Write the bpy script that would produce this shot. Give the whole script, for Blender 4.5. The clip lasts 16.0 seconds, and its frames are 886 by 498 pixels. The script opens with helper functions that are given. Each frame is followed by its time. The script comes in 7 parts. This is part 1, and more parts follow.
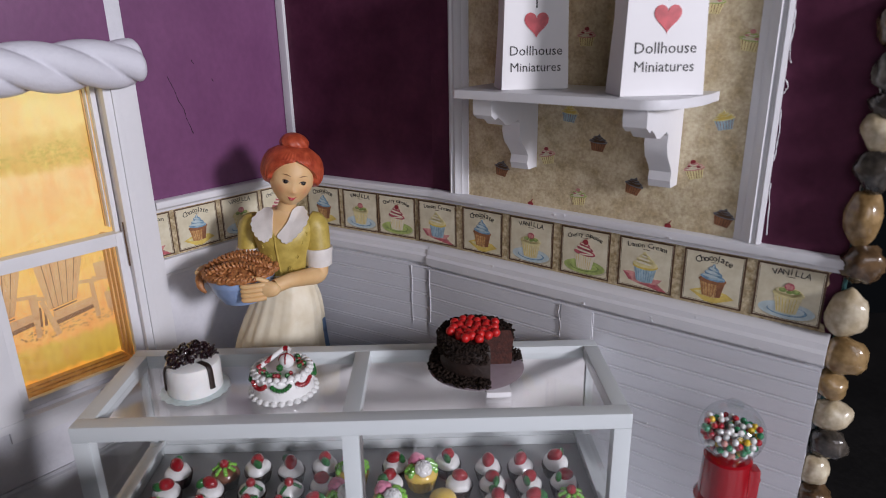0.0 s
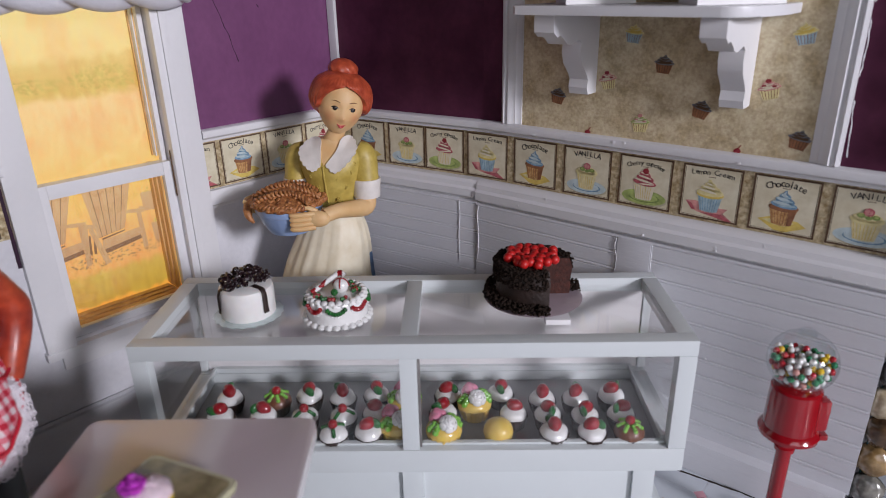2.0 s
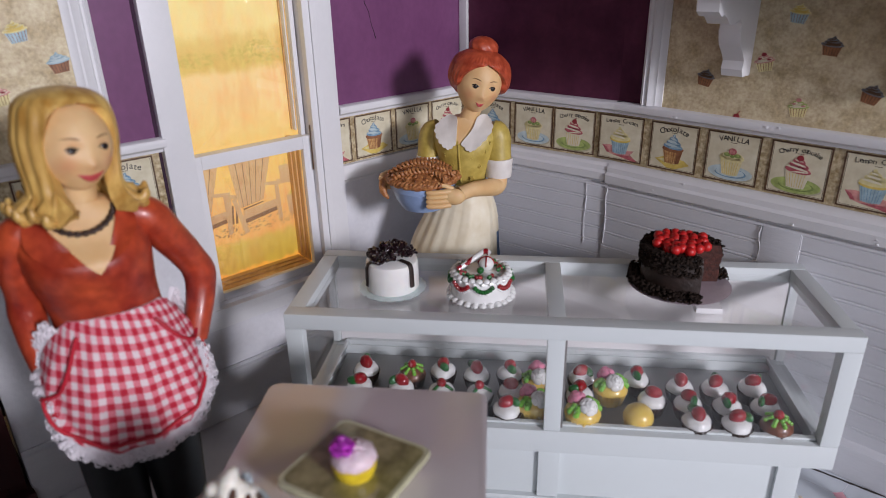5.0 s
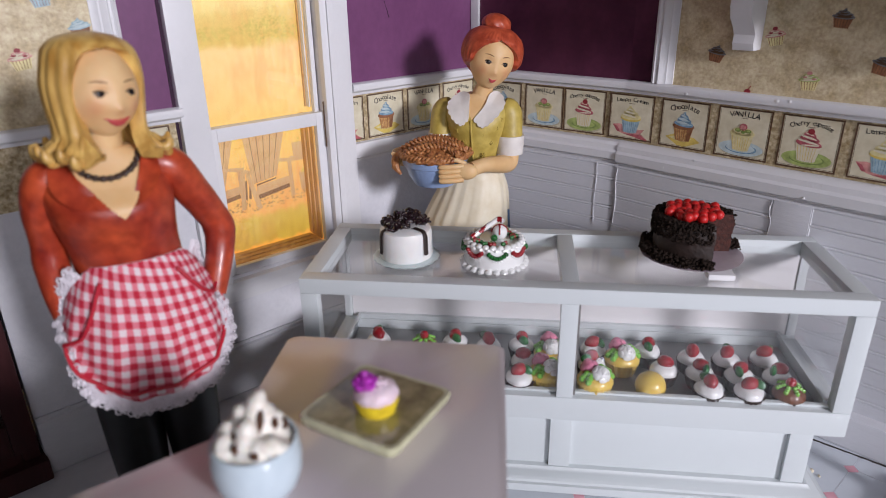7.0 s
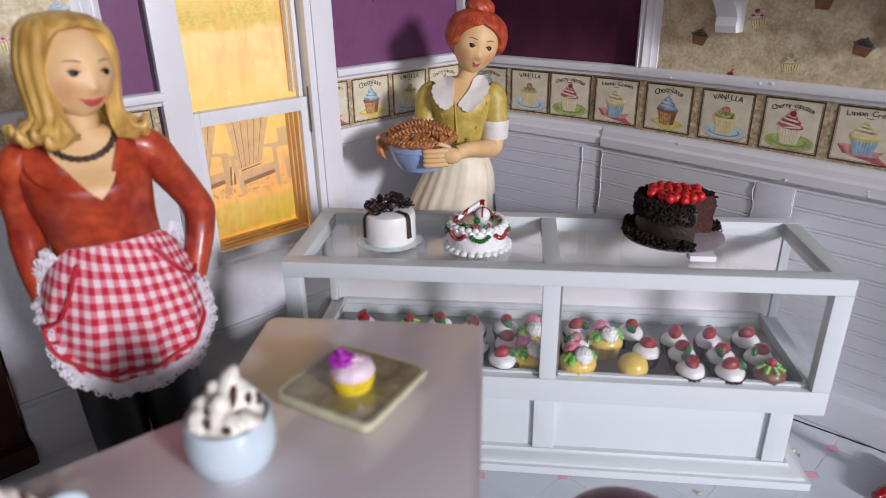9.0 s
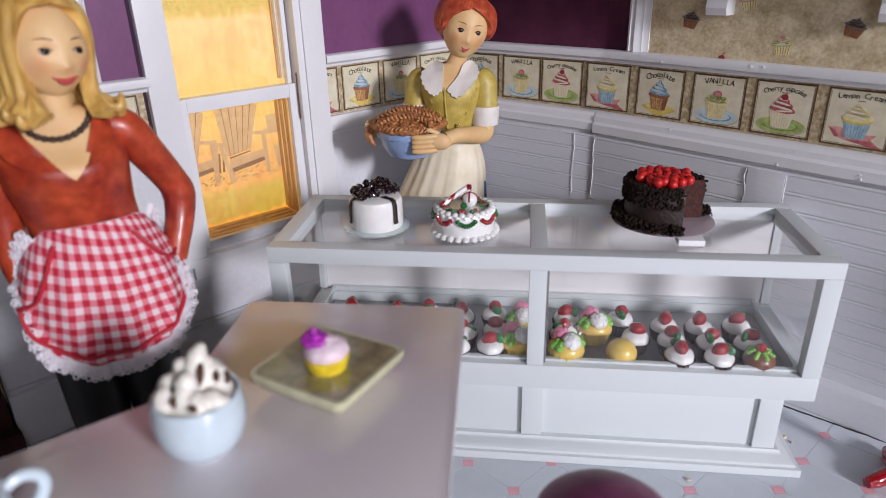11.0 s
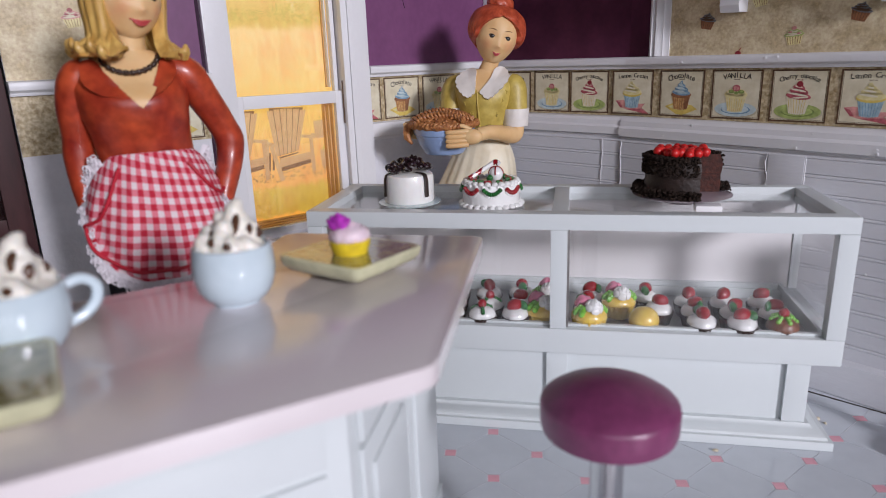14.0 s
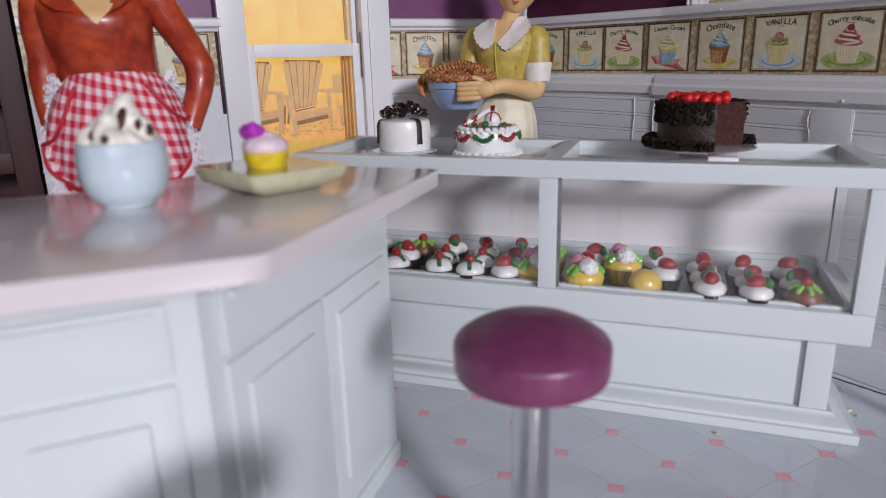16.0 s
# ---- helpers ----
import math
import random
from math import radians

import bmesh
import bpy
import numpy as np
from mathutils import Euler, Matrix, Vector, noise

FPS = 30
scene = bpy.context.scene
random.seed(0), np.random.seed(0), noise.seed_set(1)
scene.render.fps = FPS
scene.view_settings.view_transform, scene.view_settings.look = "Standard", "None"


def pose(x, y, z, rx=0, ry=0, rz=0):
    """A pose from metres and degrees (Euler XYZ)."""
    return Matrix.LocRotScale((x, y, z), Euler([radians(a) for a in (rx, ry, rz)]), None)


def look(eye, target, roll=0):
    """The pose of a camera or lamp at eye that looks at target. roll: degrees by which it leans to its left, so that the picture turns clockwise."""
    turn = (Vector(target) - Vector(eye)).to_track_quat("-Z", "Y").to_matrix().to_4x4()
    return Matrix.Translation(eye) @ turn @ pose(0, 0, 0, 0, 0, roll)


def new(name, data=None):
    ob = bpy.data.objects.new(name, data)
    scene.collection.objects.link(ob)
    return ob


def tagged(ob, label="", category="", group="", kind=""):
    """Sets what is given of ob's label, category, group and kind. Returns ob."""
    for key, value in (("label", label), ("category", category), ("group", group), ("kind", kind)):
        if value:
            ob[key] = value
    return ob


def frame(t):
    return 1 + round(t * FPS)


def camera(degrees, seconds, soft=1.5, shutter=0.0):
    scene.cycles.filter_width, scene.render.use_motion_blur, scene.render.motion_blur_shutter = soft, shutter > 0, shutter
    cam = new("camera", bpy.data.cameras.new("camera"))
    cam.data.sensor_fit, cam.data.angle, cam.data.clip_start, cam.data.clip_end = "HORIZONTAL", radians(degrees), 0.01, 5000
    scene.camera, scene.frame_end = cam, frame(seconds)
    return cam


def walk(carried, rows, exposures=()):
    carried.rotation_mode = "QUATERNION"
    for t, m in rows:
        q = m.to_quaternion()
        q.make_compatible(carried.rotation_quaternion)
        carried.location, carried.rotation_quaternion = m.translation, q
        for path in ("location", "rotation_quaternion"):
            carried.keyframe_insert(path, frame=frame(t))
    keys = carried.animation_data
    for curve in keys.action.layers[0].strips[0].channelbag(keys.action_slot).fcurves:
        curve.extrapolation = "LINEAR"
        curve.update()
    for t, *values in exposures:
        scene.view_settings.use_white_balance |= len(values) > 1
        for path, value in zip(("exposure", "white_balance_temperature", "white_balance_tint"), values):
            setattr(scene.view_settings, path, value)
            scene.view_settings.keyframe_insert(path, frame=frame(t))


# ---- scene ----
# A dollhouse bakery at one-twelfth scale: lengths below are in dollhouse metres, K brings them to true size.
K = 1 / 12
cam = camera(67.5, 16.0, soft=0.9)
cam.data.dof.use_dof, cam.data.dof.focus_distance, cam.data.dof.aperture_fstop = True, 3.1 * K, 17.5
PATH = [
    (0, (0.061, 0.073, 2.179), (0.038, 1.965, 1.532), -1.0),
    (0.5, (0.052, 0.077, 2.146), (0.021, 1.964, 1.482), -1.0),
    (1, (0.039, 0.088, 2.106), (0.004, 1.965, 1.415), -1.0),
    (1.5, (-0.008, 0.095, 2.049), (-0.063, 1.963, 1.335), -1.1),
    (2, (-0.075, 0.088, 2.012), (-0.165, 1.942, 1.268), -1.2),
    (2.5, (-0.161, 0.064, 1.978), (-0.308, 1.91, 1.221), -1.4),
    (3, (-0.25, 0.041, 1.981), (-0.442, 1.871, 1.199), -1.6),
    (3.5, (-0.327, 0.03, 2.004), (-0.55, 1.853, 1.213), -1.6),
    (4, (-0.39, 0.063, 1.996), (-0.641, 1.882, 1.204), -1.5),
    (4.2, (-0.383, 0.061, 2.016), (-0.648, 1.878, 1.223), -1.6),
    (6.3, (-0.429, 0.02, 1.985), (-0.711, 1.838, 1.201), -0.9),
    (6.5, (-0.439, 0.003, 1.966), (-0.725, 1.826, 1.195), -0.9),
    (7, (-0.421, -0.031, 1.879), (-0.704, 1.794, 1.112), -0.9),
    (7.5, (-0.402, -0.049, 1.895), (-0.668, 1.773, 1.112), -0.8),
    (8, (-0.399, -0.038, 1.873), (-0.662, 1.784, 1.09), -0.9),
    (8.5, (-0.393, -0.037, 1.867), (-0.655, 1.782, 1.078), -1.0),
    (9, (-0.376, -0.041, 1.852), (-0.642, 1.776, 1.06), -1.0),
    (11.3, (-0.313, -0.027, 1.797), (-0.59, 1.78, 0.985), -1.3),
    (11.5, (-0.314, -0.029, 1.787), (-0.589, 1.776, 0.97), -1.2),
    (12, (-0.319, -0.052, 1.743), (-0.593, 1.753, 0.926), -1.2),
    (12.5, (-0.344, -0.142, 1.661), (-0.613, 1.685, 0.892), -1.1),
    (13, (-0.295, -0.284, 1.591), (-0.568, 1.562, 0.872), -1.1),
    (13.5, (-0.239, -0.324, 1.523), (-0.548, 1.541, 0.872), -1.4),
    (14, (-0.191, -0.301, 1.435), (-0.623, 1.57, 0.876), -2.0),
    (14.4, (-0.032, -0.254, 1.37), (-0.582, 1.587, 0.816), -2.1),
    (14.5, (-0.01, -0.256, 1.31), (-0.562, 1.595, 0.794), -2.4),
    (15, (0.147, -0.179, 1.162), (-0.477, 1.657, 0.671), -2.1),
    (15.5, (0.2, -0.109, 1.169), (-0.48, 1.699, 0.654), -1.9),
    (16, (0.141, -0.095, 1.212), (-0.544, 1.699, 0.652), -1.5),
]
walk(cam, [(t, look(K * Vector(eye), K * Vector(target), roll)) for t, eye, target, roll in PATH],
     exposures=[(0.0, -0.2), (2.0, -0.18), (4.0, -0.19), (6.5, -0.04), (8.5, 0.12), (11.5, 0.10), (12.5, 0.07), (14.0, -0.08), (16.0, -0.22)])

# ---------------------------------------------------------------- world and lights
world = bpy.data.worlds.new("dim_room")
scene.world = world
world.use_nodes = True
world.node_tree.nodes["Background"].inputs["Color"].default_value = (0.72, 0.80, 1.0, 1)
world.node_tree.nodes["Background"].inputs["Strength"].default_value = 0.005


def area_lamp(name, eye, target, size, watts, colour):
    data = bpy.data.lights.new(name, "AREA")
    data.shape, data.size, data.energy, data.color = "DISK", size * K, watts * K * K, colour
    ob = new(name, data)
    ob.matrix_world = look(K * Vector(eye), K * Vector(target))
    return ob


area_lamp("photo_lamp", (9.74, -7.79, 5.0), (-0.3, 2.6, 1.0), 2.4, 1990, (0.928, 0.905, 1.0))
area_lamp("room_light", (1.6, -4.8, 3.2), (-0.2, 2.3, 0.6), 4.4, 122, (0.92, 0.90, 1.0))


# ---------------------------------------------------------------- mesh helpers
def at(x, y, z=0.0, rz=0.0, rx=0.0, ry=0.0):
    return pose(K * x, K * y, K * z, rx, ry, rz)


def thing(name, m, label, category, group="", kind="", parent=None):
    ob = new(name)
    ob.empty_display_size = 0.01
    ob.matrix_basis = m
    if parent is not None:
        ob.parent = parent
    return tagged(ob, label, category, group, kind)


def part(name, bm, material, parent=None, label="", smooth=35, m=None):
    """Link a bmesh, built in dollhouse metres, as one mesh."""
    bmesh.ops.recalc_face_normals(bm, faces=bm.faces)
    for v in bm.verts:
        v.co *= K
    me = bpy.data.meshes.new(name)
    bm.to_mesh(me)
    bm.free()
    for one in (material if isinstance(material, (list, tuple)) else [material]):
        me.materials.append(one)
    if smooth:
        me.shade_smooth()
        me.set_sharp_from_angle(angle=radians(smooth))
    ob = new(name, me)
    if m is not None:
        ob.matrix_basis = m
    if parent is not None:
        ob.parent = parent
    return tagged(ob, label)


def setting(name, bm, material, label, category, m=None, parent=None, smooth=35):
    return tagged(part(name, bm, material, parent, "", smooth, m), label, category, "", "structure")


def box(bm, a, b, bevel=0.0, idx=0):
    x0, y0, z0 = a
    x1, y1, z1 = b
    vs = [bm.verts.new(p) for p in ((x0, y0, z0), (x1, y0, z0), (x1, y1, z0), (x0, y1, z0), (x0, y0, z1), (x1, y0, z1), (x1, y1, z1), (x0, y1, z1))]
    fs = [bm.faces.new([vs[i] for i in q]) for q in ((0, 3, 2, 1), (4, 5, 6, 7), (0, 1, 5, 4), (1, 2, 6, 5), (2, 3, 7, 6), (3, 0, 4, 7))]
    for f in fs:
        f.material_index = idx
    if bevel:
        es = list({e for f in fs for e in f.edges})
        bmesh.ops.bevel(bm, geom=es, offset=bevel, segments=2, profile=0.7, affect="EDGES")
    return vs


def prism(bm, poly, z0, z1, bevel=0.0, idx=0):
    """A flat polygon pulled up from z0 to z1."""
    lo = [bm.verts.new((x, y, z0)) for x, y in poly]
    hi = [bm.verts.new((x, y, z1)) for x, y in poly]
    n = len(poly)
    fs = [bm.faces.new(lo[::-1]), bm.faces.new(hi)] + [bm.faces.new((lo[i], lo[(i + 1) % n], hi[(i + 1) % n], hi[i])) for i in range(n)]
    for f in fs:
        f.material_index = idx
    if bevel:
        bmesh.ops.bevel(bm, geom=list({e for f in fs[:2] for e in f.edges}), offset=bevel, segments=2, profile=0.7, affect="EDGES")


def slab(bm, poly, y0, y1, idx=0):
    """A polygon in x and z, pulled along y from y0 to y1."""
    lo = [bm.verts.new((x, y0, z)) for x, z in poly]
    hi = [bm.verts.new((x, y1, z)) for x, z in poly]
    n = len(poly)
    fs = [bm.faces.new(lo), bm.faces.new(hi[::-1])] + [bm.faces.new((lo[i], lo[(i + 1) % n], hi[(i + 1) % n], hi[i])) for i in range(n)]
    for f in fs:
        f.material_index = idx


def moulding(bm, profile, x0, x1):
    """A profile of (y, z) run along x."""
    a = [bm.verts.new((x0, y, z)) for y, z in profile]
    b = [bm.verts.new((x1, y, z)) for y, z in profile]
    n = len(profile)
    bm.faces.new(a)
    bm.faces.new(b[::-1])
    for i in range(n):
        bm.faces.new((a[i], a[(i + 1) % n], b[(i + 1) % n], b[i]))


def rings(bm, loops, idx=0, cap=True):
    """Skin a list of closed loops of equal length."""
    rows = [[bm.verts.new(p) for p in loop] for loop in loops]
    n = len(rows[0])
    for a, b in zip(rows, rows[1:]):
        for i in range(n):
            bm.faces.new((a[i], a[(i + 1) % n], b[(i + 1) % n], b[i])).material_index = idx
    if cap:
        bm.faces.new(rows[0][::-1]).material_index = idx
        bm.faces.new(rows[-1]).material_index = idx
    return rows


def circle(cx, cy, z, rx, ry=None, n=24, turn=0.0, wob=None):
    ry = rx if ry is None else ry
    out = []
    for i in range(n):
        a = 2 * math.pi * i / n + turn
        k = wob(a) if wob else 1.0
        out.append((cx + rx * k * math.cos(a), cy + ry * k * math.sin(a), z))
    return out


def lathe(bm, profile, n=28, cx=0.0, cy=0.0, idx=0, wob=None, cap=True):
    """Turn a profile of (radius, z) about the z axis."""
    return rings(bm, [circle(cx, cy, z, max(r, 0.0004), None, n, 0.0, wob) for r, z in profile], idx, cap)


def tube(bm, points, radii, n=12, idx=0, flat=1.0):
    """A round limb through points; radii one for all or one each."""
    pts = [Vector(p) for p in points]
    if not isinstance(radii, (list, tuple)):
        radii = [radii] * len(pts)
    loops, side = [], None
    for i, p in enumerate(pts):
        d = (pts[min(i + 1, len(pts) - 1)] - pts[max(i - 1, 0)]).normalized()
        if side is None:
            side = d.cross(Vector((0, 0, 1)))
            if side.length < 0.15:
                side = d.cross(Vector((0, 1, 0)))
        side = (side - d * side.dot(d)).normalized()
        up = side.cross(d)
        loops.append([p + radii[i] * (math.cos(2 * math.pi * k / n) * side + flat * math.sin(2 * math.pi * k / n) * up) for k in range(n)])
    rings(bm, loops, idx)


def curve_points(points, steps=6):
    """A smooth line through the points."""
    p = [Vector(q) for q in points]
    p = [2 * p[0] - p[1]] + p + [2 * p[-1] - p[-2]]
    out = []
    for i in range(1, len(p) - 2):
        for k in range(steps):
            t = k / steps
            a, b, c, d = p[i - 1], p[i], p[i + 1], p[i + 2]
            out.append(0.5 * (2 * b + (c - a) * t + (2 * a - 5 * b + 4 * c - d) * t * t + (3 * b - a - 3 * c + d) * t ** 3))
    return out + [p[-2]]


def ball(bm, c, r, n=12, idx=0, squash=(1, 1, 1), m=None):
    """A ball or egg; gives back its points."""
    k = Matrix.Translation(c) @ (m or Matrix()) @ Matrix.Diagonal((r * squash[0], r * squash[1], r * squash[2], 1))
    rows = max(5, n * 2 // 3)
    top, low = bm.verts.new(k @ Vector((0, 0, 1))), bm.verts.new(k @ Vector((0, 0, -1)))
    loops = []
    for i in range(1, rows):
        t = math.pi * i / rows
        loops.append([bm.verts.new(k @ Vector((math.sin(t) * math.cos(2 * math.pi * j / n), math.sin(t) * math.sin(2 * math.pi * j / n), math.cos(t)))) for j in range(n)])
    for j in range(n):
        q = (j + 1) % n
        bm.faces.new((top, loops[0][j], loops[0][q])).material_index = idx
        bm.faces.new((low, loops[-1][q], loops[-1][j])).material_index = idx
        for a, b in zip(loops, loops[1:]):
            bm.faces.new((a[j], b[j], b[q], a[q])).material_index = idx
    return [top, low] + [v for loop in loops for v in loop]


def lettering(name, text, size, material, m, parent, arch=0.0):
    """Raised print in the built-in font, in the wall's x and z."""
    data = bpy.data.curves.new(name, "FONT")
    data.body, data.size, data.align_x, data.align_y = text, size * K, "CENTER", "CENTER"
    data.extrude = 0.0004 * K
    data.resolution_u = 2
    data.materials.append(material)
    ob = new(name, data)
    ob.parent = parent
    ob.matrix_basis = m @ pose(0, 0, 0, 90)
    return ob


# ---------------------------------------------------------------- materials
def material(name, colour, rough=0.5, metal=0.0, vary=0.08, size=0.15, bump=0.0, bump_size=0.03, second=None, mix=0.5, coat=0.0, spec=0.5,
             stretch=(1, 1, 1), emit=None, sss=0.0, pieces=0.0):
    """A painted or natural surface: colour with broad mottling, fine grain and relief, at dollhouse sizes."""
    m = bpy.data.materials.new(name)
    m.use_nodes = True
    nt = m.node_tree
    bs = nt.nodes["Principled BSDF"]
    tc = nt.nodes.new("ShaderNodeTexCoord")
    mp = nt.nodes.new("ShaderNodeMapping")
    mp.inputs["Scale"].default_value = [q / K for q in stretch]
    nt.links.new(tc.outputs["Object"], mp.inputs["Vector"])
    big = nt.nodes.new("ShaderNodeTexNoise")
    big.inputs["Scale"].default_value, big.inputs["Detail"].default_value = 1 / size, 6
    nt.links.new(mp.outputs[0], big.inputs["Vector"])
    fine = nt.nodes.new("ShaderNodeTexNoise")
    fine.inputs["Scale"].default_value, fine.inputs["Detail"].default_value = 1 / bump_size, 4
    nt.links.new(mp.outputs[0], fine.inputs["Vector"])
    ramp = nt.nodes.new("ShaderNodeValToRGB")
    a = ramp.color_ramp
    lo = [max(0.0, c * (1 - vary)) for c in colour]
    hi = [min(1.0, c * (1 + vary)) for c in colour]
    if second:
        lo, hi = list(colour), list(second)
    a.elements[0].position, a.elements[0].color = mix - 0.18, (*lo, 1)
    a.elements[1].position, a.elements[1].color = mix + 0.18, (*hi, 1)
    nt.links.new(big.outputs["Fac"], a_in(ramp))
    grain = nt.nodes.new("ShaderNodeMix")
    grain.data_type, grain.blend_type = "RGBA", "OVERLAY"
    grain.inputs[0].default_value = min(1.0, vary * 1.5)
    nt.links.new(ramp.outputs[0], grain.inputs[6])
    nt.links.new(fine.outputs["Fac"], grain.inputs[7])
    out = grain.outputs[2]
    if pieces:
        info = nt.nodes.new("ShaderNodeObjectInfo")
        hsv = nt.nodes.new("ShaderNodeHueSaturation")
        rng = nt.nodes.new("ShaderNodeMapRange")
        rng.inputs["To Min"].default_value, rng.inputs["To Max"].default_value = 1 - pieces, 1 + pieces
        nt.links.new(info.outputs["Random"], rng.inputs["Value"])
        nt.links.new(rng.outputs[0], hsv.inputs["Value"])
        nt.links.new(out, hsv.inputs["Color"])
        out = hsv.outputs[0]
    nt.links.new(out, bs.inputs["Base Color"])
    bs.inputs["Metallic"].default_value = metal
    bs.inputs["Coat Weight"].default_value = coat
    bs.inputs["Coat Roughness"].default_value = 0.12
    bs.inputs["Specular IOR Level"].default_value = spec
    rr = nt.nodes.new("ShaderNodeMapRange")
    rr.inputs["To Min"].default_value, rr.inputs["To Max"].default_value = max(0.02, rough * 0.92), min(1.0, rough * 1.08)
    nt.links.new(fine.outputs["Fac"], rr.inputs["Value"])
    nt.links.new(rr.outputs[0], bs.inputs["Roughness"])
    if sss:
        bs.inputs["Subsurface Weight"].default_value = sss
        bs.inputs["Subsurface Radius"].default_value = (0.02 * K, 0.012 * K, 0.008 * K)
        bs.inputs["Subsurface Scale"].default_value = 1.0
    if bump:
        bp = nt.nodes.new("ShaderNodeBump")
        bp.inputs["Strength"].default_value = 0.6
        bp.inputs["Distance"].default_value = bump * K
        nt.links.new(fine.outputs["Fac"], bp.inputs["Height"])
        nt.links.new(bp.outputs[0], bs.inputs["Normal"])
    if emit:
        nt.links.new(out, bs.inputs["Emission Color"])
        bs.inputs["Emission Strength"].default_value = emit
    return m


def a_in(ramp):
    return ramp.inputs["Fac"]


def clear_glass(name, tint=(1, 1, 1), rough=0.0, base=0.055, power=3.5):
    m = bpy.data.materials.new(name)
    m.use_nodes = True
    nt = m.node_tree
    for n in list(nt.nodes):
        if n.type == "BSDF_PRINCIPLED":
            nt.nodes.remove(n)
    out = [n for n in nt.nodes if n.type == "OUTPUT_MATERIAL"][0]
    tr = nt.nodes.new("ShaderNodeBsdfTransparent")
    tr.inputs[0].default_value = (*tint, 1)
    gl = nt.nodes.new("ShaderNodeBsdfGlossy")
    gl.inputs["Roughness"].default_value = rough
    lw = nt.nodes.new("ShaderNodeLayerWeight")
    lw.inputs["Blend"].default_value = 0.5
    pw = nt.nodes.new("ShaderNodeMath")
    pw.operation = "POWER"
    pw.inputs[1].default_value = power
    nt.links.new(lw.outputs["Facing"], pw.inputs[0])
    fr = nt.nodes.new("ShaderNodeMath")
    fr.operation = "MULTIPLY_ADD"
    fr.inputs[1].default_value, fr.inputs[2].default_value = 0.5, base
    nt.links.new(pw.outputs[0], fr.inputs[0])
    mx = nt.nodes.new("ShaderNodeMixShader")
    nt.links.new(fr.outputs[0], mx.inputs[0])
    nt.links.new(tr.outputs[0], mx.inputs[1])
    nt.links.new(gl.outputs[0], mx.inputs[2])
    nt.links.new(mx.outputs[0], out.inputs[0])
    return m


white_paint = material("white_paint", (0.72, 0.72, 0.74), 0.38, vary=0.03, size=0.3, bump=0.0016, bump_size=0.02)
case_white = material("case_enamel", (0.612, 0.652, 0.660), 0.30, vary=0.012, size=0.5, coat=0.15)
# Panel lighter than the enamel: missing light inside the case put into its colour.
panel_lightened = material("white_panel_lightened", (0.75, 0.735, 0.74), 0.40, vary=0.02, size=0.4, bump=0.0008, bump_size=0.03)
wainscot_white = material("brushed_white_paint", (0.62, 0.625, 0.66), 0.42, vary=0.05, size=0.3, bump=0.0022, bump_size=0.018, stretch=(0.5, 1, 1.8))
plaster_white = material("wall_white_paint", (0.66, 0.66, 0.70), 0.5, vary=0.07, size=0.2, bump=0.004, bump_size=0.025)
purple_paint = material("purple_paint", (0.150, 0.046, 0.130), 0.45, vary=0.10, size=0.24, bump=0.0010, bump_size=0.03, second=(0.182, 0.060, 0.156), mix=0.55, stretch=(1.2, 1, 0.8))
# Darker copy of the purple: shade on the corner and shelf walls as colour.
purple_shaded = material("purple_paint_shaded", (0.064, 0.013, 0.034), 0.65, vary=0.15, size=0.20, spec=0.2, bump=0.0015, bump_size=0.03, second=(0.104, 0.025, 0.056))
beige_paper = material("beige_wallpaper", (0.46, 0.355, 0.20), 0.5, vary=0.35, size=0.075, bump=0.002, bump_size=0.012, second=(0.70, 0.61, 0.42))
border_paper = material("border_paper", (0.27, 0.19, 0.085), 0.45, vary=0.3, size=0.016, bump=0.0, bump_size=0.012, second=(0.62, 0.53, 0.35))
cream_card = material("cream_print", (0.60, 0.54, 0.38), 0.45, vary=0.08, size=0.06, bump_size=0.02, second=(0.72, 0.67, 0.51))
brown_ink = material("brown_ink", (0.10, 0.055, 0.028), 0.5, vary=0.25, size=0.05)
black_ink = material("black_ink", (0.02, 0.018, 0.018), 0.5, vary=0.1)
floor_white = material("white_floor_tile", (0.555, 0.59, 0.635), 0.10, vary=0.03, size=0.2, bump_size=0.05, pieces=0.02)
floor_pink = material("pink_floor_tile", (0.74, 0.37, 0.43), 0.14, vary=0.06, size=0.1)
grout = material("pale_grout", (0.74, 0.74, 0.77), 0.4, vary=0.05)
pane_glass = clear_glass("pane_glass")
counter_top_paint = material("counter_lacquer", (0.70, 0.64, 0.655), 0.21, vary=0.012, size=0.6, bump_size=0.05, coat=0.5)
stool_vinyl = material("purple_vinyl", (0.180, 0.040, 0.108), 0.34, vary=0.12, size=0.05, bump=0.001, bump_size=0.02)
steel = material("brushed_steel", (0.62, 0.62, 0.64), 0.24, 1.0, vary=0.08, size=0.1, bump_size=0.02, stretch=(1, 1, 0.2))
dark_wood = material("dark_mahogany", (0.040, 0.010, 0.011), 0.5, vary=0.3, size=0.12, bump_size=0.02, stretch=(1, 1, 0.15), spec=0.3)


# ---------------------------------------------------------------- the walls' own frames: x to the right along the wall, y into it, z up
def wall_frame(ox, oy, degrees):
    return at(ox, oy, 0, degrees)


CORNER, JOINT = (-0.825, 3.76), (-0.02, 3.30)
W_L = wall_frame(*CORNER, 50.3)      # window wall, x from -3.3 to 0
W_A = wall_frame(*CORNER, -29.74)    # short wall by the corner, x from 0 to 0.927
W_B = wall_frame(*JOINT, -37.0)      # shelf wall, x from 0 to 1.80
Z_TOP = 2.75


